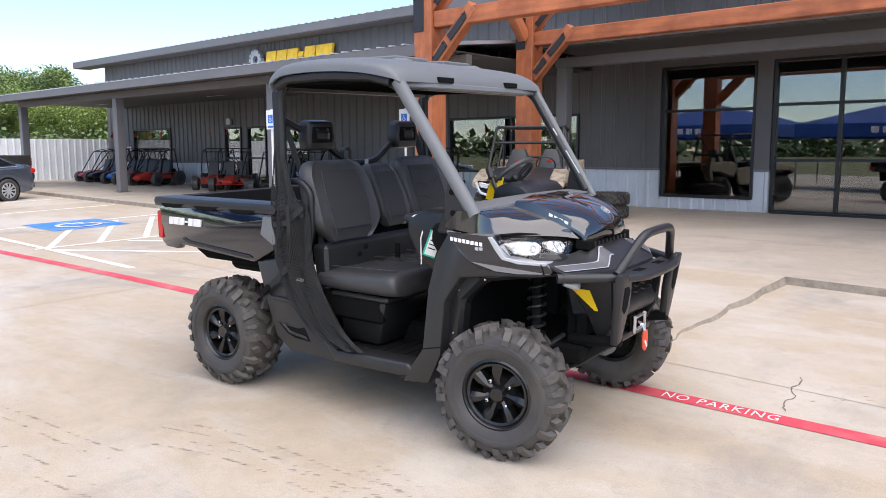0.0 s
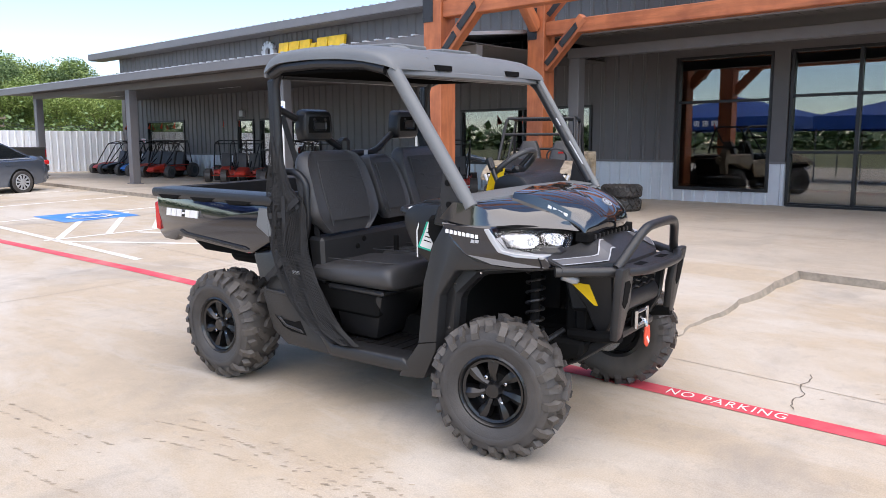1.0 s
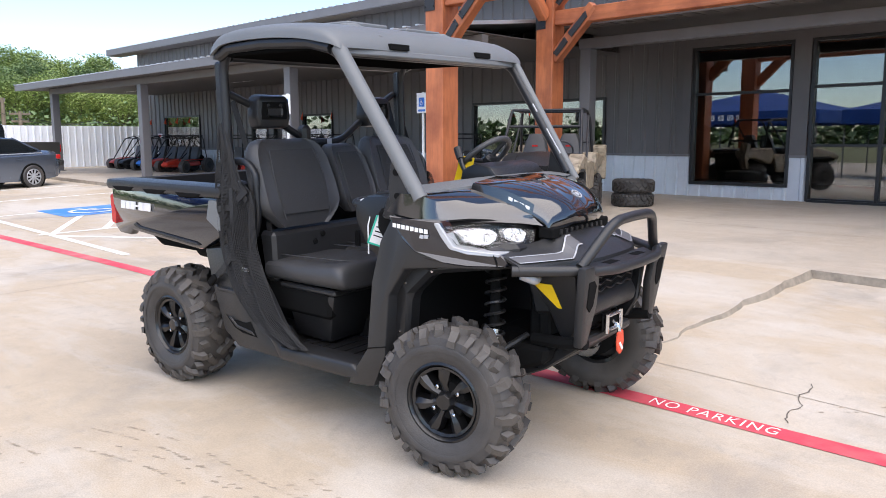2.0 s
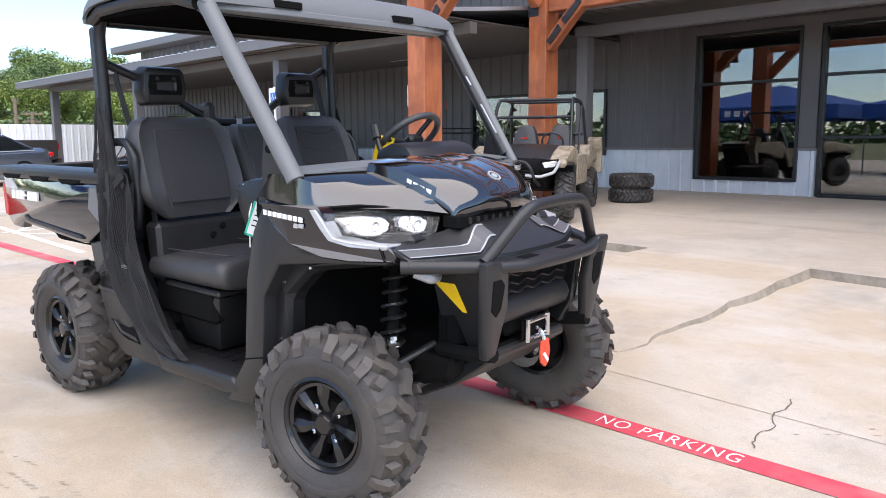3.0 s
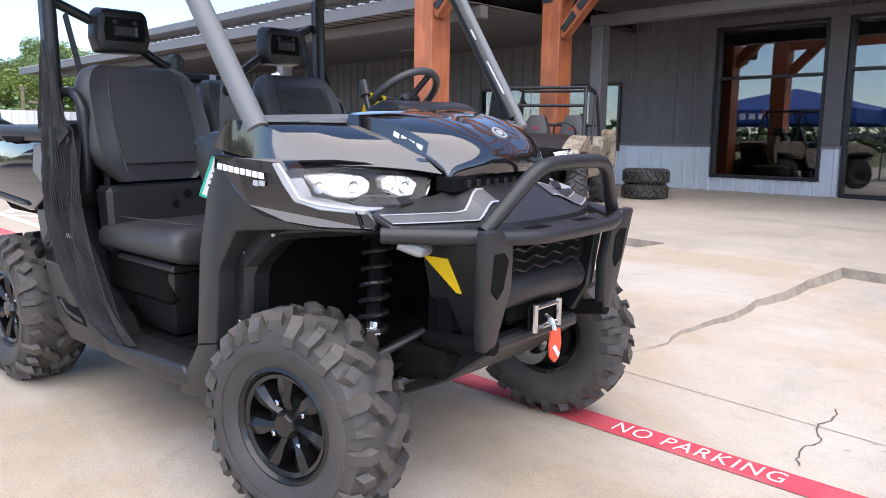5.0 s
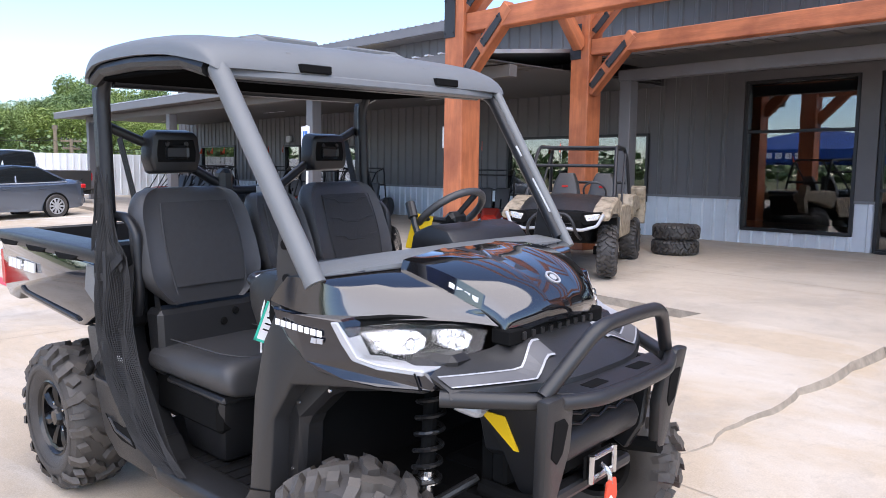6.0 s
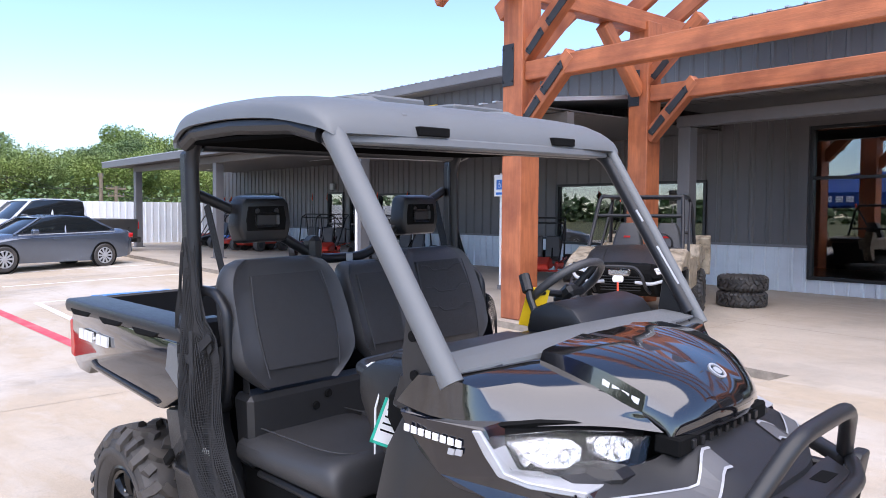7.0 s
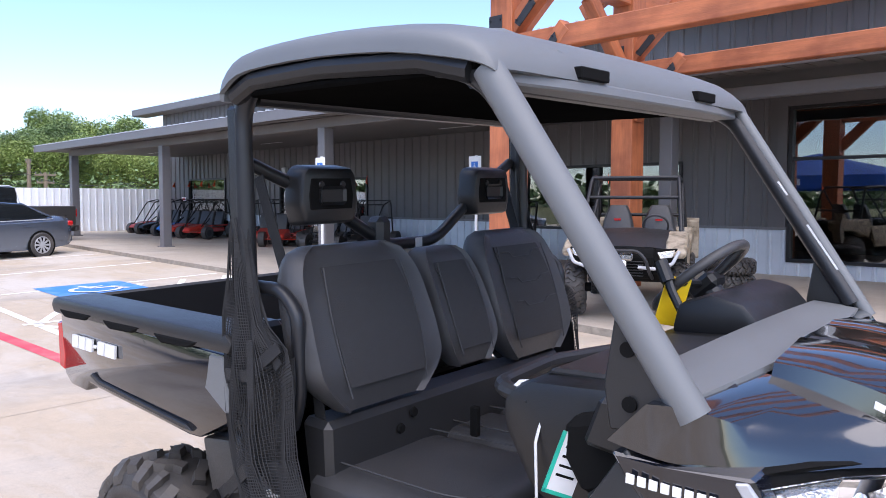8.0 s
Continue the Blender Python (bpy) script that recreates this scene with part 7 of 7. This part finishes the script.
# ---- parked cars ----
def alloy(bm_r, r):
    lathe_into(bm_r, [(r, 0.0), (r - 0.02, -0.012), (r - 0.03, 0.03)], 24)
    lathe_into(bm_r, [(0.06, -0.005), (0.04, -0.012), (0.0005, -0.012)], 12)
    for k in range(10):
        a = 2 * math.pi * k / 10
        prism_into(bm_r, [(0.03, -0.016), (r - 0.02, -0.028), (r - 0.02, 0.028), (0.03, 0.016)], lambda u, v, a=a: (u * math.cos(a) - v * math.sin(a), 0.0, u * math.sin(a) + v * math.cos(a)), lambda u, v, a=a: (u * math.cos(a) - v * math.sin(a), 0.03, u * math.sin(a) + v * math.cos(a)))


def car_wheel(parent, x, y, r, rim):
    s = 1 if y > 0 else -1
    bm = bmesh.new()
    lathe_into(bm, [(rim, -0.1), (r - 0.03, -0.105), (r, -0.07), (r, 0.07), (r - 0.03, 0.105), (rim, 0.1)], 28, closed=True)
    w = part("wheel", bm, RUBBER, parent, "", True, at=pose(x, y, r, 0, 0, 180 if s > 0 else 0))
    bm = bmesh.new()
    alloy(bm, rim)
    part("rim", bm, SILVER, w, "silver spoked alloy rim", at=pose(0, -0.09, 0))
    part("brake", tube([(0, -0.02, 0), (0, 0.05, 0)], rim * 0.95, 16), DARK, w)


def loft_body(stations):
    """Body from cross sections: x, half width, floor z, waist z, top z, crown half width."""
    rows = []
    for x, hw, z0, zw, zt, ct in stations:
        h = [(-hw * 0.92, z0), (-hw * 1.0, z0 + (zw - z0) * 0.35), (-hw, zw - 0.04), (-hw * 0.96, zw), (-ct, zt - 0.01), (-ct * 0.5, zt), (0, zt + 0.008)]
        full = h + [(-y, z) for y, z in h[-2::-1]]
        rows.append([(x, y, z) for y, z in full])
    bm = bmesh.new()
    fine = smooth_rows(rows, 3, 1)
    V = [[bm.verts.new(p) for p in r] for r in fine]
    for a, b in zip(V, V[1:]):
        for i in range(len(a) - 1):
            bm.faces.new((a[i], a[i + 1], b[i + 1], b[i]))
        bm.faces.new((a[-1], a[0], b[0], b[-1]))
    bm.faces.new(V[0])
    bm.faces.new(V[-1][::-1])
    return bm


def sedan(m):
    c = empty("sedan_car", m, "slate blue-grey compact sedan parked in a stall", "car")
    part("body", loft_body([(2.28, 0.55, 0.30, 0.62, 0.64, 0.4), (2.15, 0.78, 0.22, 0.68, 0.72, 0.6), (1.6, 0.87, 0.2, 0.76, 0.86, 0.66), (0.95, 0.88, 0.2, 0.86, 0.95, 0.70), (0.0, 0.885, 0.2, 0.90, 0.97, 0.72), (-1.2, 0.885, 0.2, 0.94, 1.0, 0.72), (-1.75, 0.87, 0.24, 0.96, 1.05, 0.68), (-2.2, 0.80, 0.30, 0.94, 1.04, 0.6), (-2.33, 0.66, 0.40, 0.86, 0.92, 0.5)]), CAR_BLUE, c, "", True)
    part("cabin_glass", side_prism([(1.05, 0.92), (0.25, 1.36), (-0.3, 1.42), (-0.95, 1.38), (-1.75, 1.02), (-1.6, 0.94)], -0.70, 0.70, 0.05, lambda x, z: 0.22 * max(0, z - 0.95), 2), CAR_GLASS, c, "dark tinted windows", True)
    part("roof", side_prism([(0.34, 1.355), (-0.3, 1.435), (-0.98, 1.39), (-0.9, 1.37), (-0.3, 1.41), (0.3, 1.34)], -0.60, 0.60, 0.012), CAR_BLUE, c, "", True)
    for s in (-1, 1):
        Y = lambda y: s * y
        for a, b in (((1.05, 0.93), (0.28, 1.37)), ((-0.32, 0.95), (-0.36, 1.39)), ((-1.72, 1.03), (-0.95, 1.39))):
            part("pillar", tube([(a[0], Y(-0.735), a[1]), (b[0], Y(-0.60), b[1])], 0.028, 6), CAR_BLUE, c)
        part("window_trim", tube([(1.0, Y(-0.86), 0.915), (-0.3, Y(-0.865), 0.945), (-1.7, Y(-0.83), 0.985)], 0.012, 6), SILVER, c)
        part("mirror", box((0.55, Y(-0.98) - 0.08, 0.93), (0.72, Y(-0.98) + 0.08, 1.06), 0.03), CAR_BLUE, c)
        for hx in (0.05, -0.95):
            part("door_handle", box((hx - 0.1, Y(-0.895) - 0.012, 0.79), (hx + 0.1, Y(-0.895) + 0.012, 0.82), 0.006), CAR_BLUE, c)
        part("tail_lamp", box((-2.30, Y(-0.72) - 0.14, 0.80), (-2.12, Y(-0.72) + 0.11, 0.93), 0.03), RED_LENS, c)
        part("head_lamp", box((1.95, Y(-0.68) - 0.1, 0.62), (2.2, Y(-0.68) + 0.1, 0.74), 0.03), CHROME, c)
        for x in (1.36, -1.34):
            # solid dark disc paints the shade of the wheel well
            part("arch_shade", tube([(x, Y(-0.87) - 0.02, 0.33), (x, Y(-0.87) + 0.02, 0.33)], 0.37, 24), DARK, c)
    for x in (1.36, -1.34):
        for y in (-0.80, 0.80):
            car_wheel(c, x, y * 1.02, 0.325, 0.225)
    part("rear_bumper", box((-2.36, -0.7, 0.36), (-2.2, 0.7, 0.55), 0.04), CAR_BLUE, c)


def truck(m):
    c = empty("pickup_truck", m, "silver crew-cab pickup with a grey tailgate end", "truck")
    part("body", loft_body([(2.75, 0.85, 0.5, 1.0, 1.08, 0.7), (2.6, 0.98, 0.42, 1.08, 1.18, 0.8), (1.3, 1.0, 0.4, 1.14, 1.24, 0.82), (0.4, 1.0, 0.4, 1.18, 1.24, 0.85), (-1.1, 1.0, 0.4, 1.18, 1.24, 0.85), (-1.2, 1.0, 0.45, 1.18, 1.24, 0.85)]), CAR_SILVER, c, "", True)
    part("cabin_glass", side_prism([(1.30, 1.18), (0.62, 1.80), (-0.2, 1.86), (-1.0, 1.82), (-1.18, 1.18)], -0.84, 0.84, 0.05, lambda x, z: 0.2 * max(0, z - 1.2), 2), CAR_GLASS, c, "", True)
    part("roof", side_prism([(0.66, 1.79), (0.3, 1.88), (-0.9, 1.88), (-1.04, 1.80), (-0.9, 1.83), (0.3, 1.84)], -0.74, 0.74, 0.02), CAR_SILVER, c, "", True)
    for s in (-1, 1):
        Y = lambda y: s * y
        for a, b in (((1.30, 1.19), (0.64, 1.80)), ((0.02, 1.19), (0.0, 1.83)), ((-1.12, 1.19), (-1.0, 1.81))):
            part("pillar", tube([(a[0], Y(-0.86), a[1]), (b[0], Y(-0.74), b[1])], 0.045, 6), CAR_SILVER, c)
        part("mirror", box((0.95, Y(-1.12) - 0.1, 1.2), (1.1, Y(-1.12) + 0.1, 1.4), 0.03), CAR_GREY, c)
        part("bed_side", side_prism([(-1.22, 1.24), (-1.22, 0.55), (-1.45, 0.50), (-1.55, 0.85), (-2.2, 0.85), (-2.35, 0.5), (-2.88, 0.6), (-2.9, 1.24)], Y(-1.0), Y(-0.88), 0.02), CAR_GREY, c)
        part("tail_lamp", box((-2.93, Y(-0.93) - 0.08, 0.9), (-2.86, Y(-0.93) + 0.06, 1.15), 0.01), RED_LENS, c)
    part("tailgate", box((-2.92, -0.86, 0.6), (-2.86, 0.86, 1.24), 0.02), CAR_GREY, c)
    part("bed_floor", box((-2.86, -0.88, 0.62), (-1.22, 0.88, 0.70)), DARK, c)
    part("rear_bumper", box((-3.05, -0.95, 0.42), (-2.9, 0.95, 0.62), 0.03), CAR_GREY, c)
    for x in (1.75, -1.88):
        for y in (-0.9, 0.9):
            car_wheel(c, x, y, 0.40, 0.24)


sedan(Matrix.Translation((-20.65, 6.2, gz(-20.65, 6.2))) @ pose(0, 0, 0, 0, 0, -73) @ Matrix.Diagonal((0.89, 0.89, 0.89, 1)))
truck(Matrix.Translation((-24.3, 7.0, gz(-24.3, 7.0))) @ pose(0, 0, 0, 0, 0, -75) @ Matrix.Diagonal((0.87, 0.87, 0.87, 1)))


# ---- trees, poles and wires ----
def tree_meshes(seed, h, spread, n, mat):
    """A tapered trunk with limbs, and a crown of many small leaf clumps in uneven masses."""
    rnd = random.Random(seed)
    tb = bmesh.new()
    tube_into(tb, [(0, 0, -0.3), (0.1, 0.05, h * 0.25), (-0.1, 0.1, h * 0.55), (0.1, 0, h * 0.8)], [0.28, 0.22, 0.15, 0.05], 8)
    masses = []
    for k in range(16):
        a = rnd.uniform(0, 2 * math.pi)
        z = h * rnd.uniform(0.30, 0.95)
        rr = spread * (1.0 - 0.55 * abs(z / h - 0.55)) * rnd.uniform(0.25, 1.0)
        c = Vector((rr * math.cos(a), rr * math.sin(a), z))
        masses.append((c, spread * rnd.uniform(0.28, 0.52)))
        tube_into(tb, [(0, 0, h * rnd.uniform(0.2, 0.5)), tuple(c * 0.6 + Vector((0, 0, z * 0.35))), tuple(c)], [0.10, 0.06, 0.02], 5)
    verts, faces = [], []
    for i in range(n):
        c, r = masses[rnd.randrange(len(masses))]
        d = Vector((rnd.gauss(0, 1), rnd.gauss(0, 1), rnd.gauss(0, 0.8))).normalized() * r * rnd.uniform(0.55, 1.08)
        p = c + d
        s = rnd.uniform(0.035, 0.085) * spread / 3.2
        q = Euler((rnd.uniform(-0.9, 0.9), rnd.uniform(-0.9, 0.9), rnd.uniform(0, 6.3))).to_matrix()
        b = len(verts)
        for u, v, w in ((-1, -0.5, 0), (0.4, -0.9, 0.2), (1, 0.3, -0.1), (-0.4, 0.9, 0.15)):
            verts.append(tuple(p + q @ Vector((u * s, v * s, w * s))))
        faces.append((b, b + 1, b + 2, b + 3))
    me = bpy.data.meshes.new("crown")
    me.from_pydata(verts, [], faces)
    me.materials.append(mat)
    tm_ = bpy.data.meshes.new("trunk")
    tb.to_mesh(tm_)
    tb.free()
    tm_.materials.append(BARK)
    return tm_, me


kinds = [tree_meshes(11, 9.0, 3.6, 30000, LEAF_A), tree_meshes(12, 10.5, 4.0, 32000, LEAF_B), tree_meshes(13, 8.0, 3.6, 28000, LEAF_C), tree_meshes(14, 9.5, 3.8, 30000, LEAF_A)]
rt = random.Random(5)
spots = []
for k in range(34):
    ang = radians(144 + 1.12 * k)
    for ring, dist in enumerate((62, 74)):
        spots.append((dist * math.cos(ang) + rt.uniform(-3, 3), dist * math.sin(ang) + rt.uniform(-3, 3), ring))
for i, (tx, ty, ring) in enumerate(spots):
    tm_, cr = kinds[rt.randrange(4)]
    s = rt.uniform(0.66, 0.92) * (1.08 if ring else 0.82)
    t = empty("tree", Matrix.Translation((tx, ty, gz(tx, ty) - 0.5)) @ pose(0, 0, 0, 0, 0, rt.uniform(0, 360)) @ Matrix.Diagonal((s, s, s * rt.uniform(0.85, 1.08), 1)), "leafy green deciduous tree beyond the fence", "tree", "woods beyond the fence")
    for nm, me in (("trunk", tm_), ("crown", cr)):
        ob = new(nm, me)
        ob.parent = t
# low scrub under the woods
verts, faces = [], []
for i in range(32000):
    ang = radians(rt.uniform(140, 186))
    dist = rt.uniform(54, 60)
    p = Vector((dist * math.cos(ang), dist * math.sin(ang), gz(-60, 9) + abs(rt.gauss(0, 1.1))))
    s = rt.uniform(0.06, 0.15)
    q = Euler((rt.uniform(-1, 1), rt.uniform(-1, 1), rt.uniform(0, 6))).to_matrix()
    b = len(verts)
    verts += [tuple(p + q @ Vector((u * s, v * s, 0))) for u, v in ((-1, -0.6), (0.4, -1), (1, 0.3), (-0.2, 1))]
    faces.append((b, b + 1, b + 2, b + 3))
me = bpy.data.meshes.new("scrub")
me.from_pydata(verts, [], faces)
me.materials.append(LEAF_B)
tagged(new("scrub", me), "dense dark green undergrowth below the trees", "scrub", kind="stuff")
# far tree line across the field behind, seen only in the glass
verts, faces = [], []
for i in range(9000):
    ang = radians(rt.uniform(190, 350))
    dist = rt.uniform(170, 190)
    p = Vector((dist * math.cos(ang), dist * math.sin(ang), abs(rt.gauss(2.5, 2.0))))
    s = rt.uniform(0.6, 1.2)
    q = Euler((rt.uniform(-1, 1), rt.uniform(-1, 1), rt.uniform(0, 6))).to_matrix()
    b = len(verts)
    verts += [tuple(p + q @ Vector((u * s, v * s, 0))) for u, v in ((-1, -0.6), (0.4, -1), (1, 0.3), (-0.2, 1))]
    faces.append((b, b + 1, b + 2, b + 3))
me = bpy.data.meshes.new("far_woods")
me.from_pydata(verts, [], faces)
me.materials.append(LEAF_B)
tagged(new("far_woods", me), "distant dark tree line across the field", "woods", kind="stuff")


def power_pole(x, y, h, arms):
    p = empty("utility_pole", pose(x, y, gz(x, y)), "weathered wooden utility pole with crossarms", "utility pole", "utility poles")
    part("pole", tube([(0, 0, 0), (0.03, 0, h)], [0.16, 0.10], 10), POLE_WOOD, p)
    for z, w in arms:
        a = part("crossarm", box((-0.05, -w, z - 0.06), (0.05, w, z + 0.06), 0.01), POLE_WOOD, p)
        for y_ in (-w * 0.9, -w * 0.4, w * 0.4, w * 0.9):
            part("insulator", tube([(0, y_, z + 0.06), (0, y_, z + 0.2)], 0.03, 8), TRIM, a)


POLE_A, POLE_B = (-50.5, 17.0), (-51.2, 16.3)
HA, HB = 3.25 - gz(*POLE_A), 4.06 - gz(*POLE_B)
power_pole(*POLE_A, HA, ((HA - 0.15, 0.6), (HA - 0.6, 0.5)))
power_pole(*POLE_B, HB, ((HB - 0.2, 0.15),))
for z0, z1, off in ((3.3, 3.2, 0.5), (3.3, 3.2, -0.5), (2.8, 2.75, 0.4), (2.2, 2.1, 0.0)):
    bm = bmesh.new()
    A, B = Vector((POLE_A[0], POLE_A[1] + off, z1)), Vector((POLE_B[0], POLE_B[1] + off, z0))
    d = A - B
    tube_into(bm, [B + d * f + Vector((0, 0, -0.5 * math.sin(math.pi * ((f + 12) % 6) / 6))) for f in steps(-12, 12, 48)], 0.014, 5)
    tagged(part("power_line", bm, WIRE), "thin black overhead power line", "power line", "power lines")


# ---- blue canopies across the lot, seen in the glass ----
def canopy(cx, cy, w, zt):
    zb = gz(cx, cy)
    c = empty("canopy_tent", pose(cx, cy, zb), "blue pop-up canopy tent with white markings", "canopy", "blue canopy tents")
    bm = bmesh.new()
    top = bm.verts.new((0, 0, zt - zb + 0.35))
    ring = []
    for i in range(4):
        a = math.pi / 4 + i * math.pi / 2
        ring.append(Vector((w * 0.7071 * 2 ** 0.5 / 2 * math.copysign(1, math.cos(a)), w * 0.5 * math.copysign(1, math.sin(a)), zt - zb - 0.75)))
    e = [bm.verts.new(p) for p in ring]
    v = [bm.verts.new(p - Vector((0, 0, 0.55))) for p in ring]
    for i in range(4):
        j = (i + 1) % 4
        bm.faces.new((top, e[i], e[j]))
        bm.faces.new((e[i], v[i], v[j], e[j]))
    part("cover", bm, TENT_BLUE, c)
    for i in range(4):
        part("leg", tube([(ring[i].x * 0.97, ring[i].y * 0.97, 0), (ring[i].x * 0.97, ring[i].y * 0.97, ring[i].z)], 0.03, 6), TRIM, c)
    for k in range(4):
        part("marking", box((-0.9 + 0.42 * k, w * 0.5 + 0.004, ring[0].z - 0.4), (-0.62 + 0.42 * k, w * 0.5 + 0.008, ring[0].z - 0.15)), WHITE, c)


canopy(-14.3, -8.6, 7.6, 3.45)
canopy(-5.9, -8.8, 7.6, 3.4)
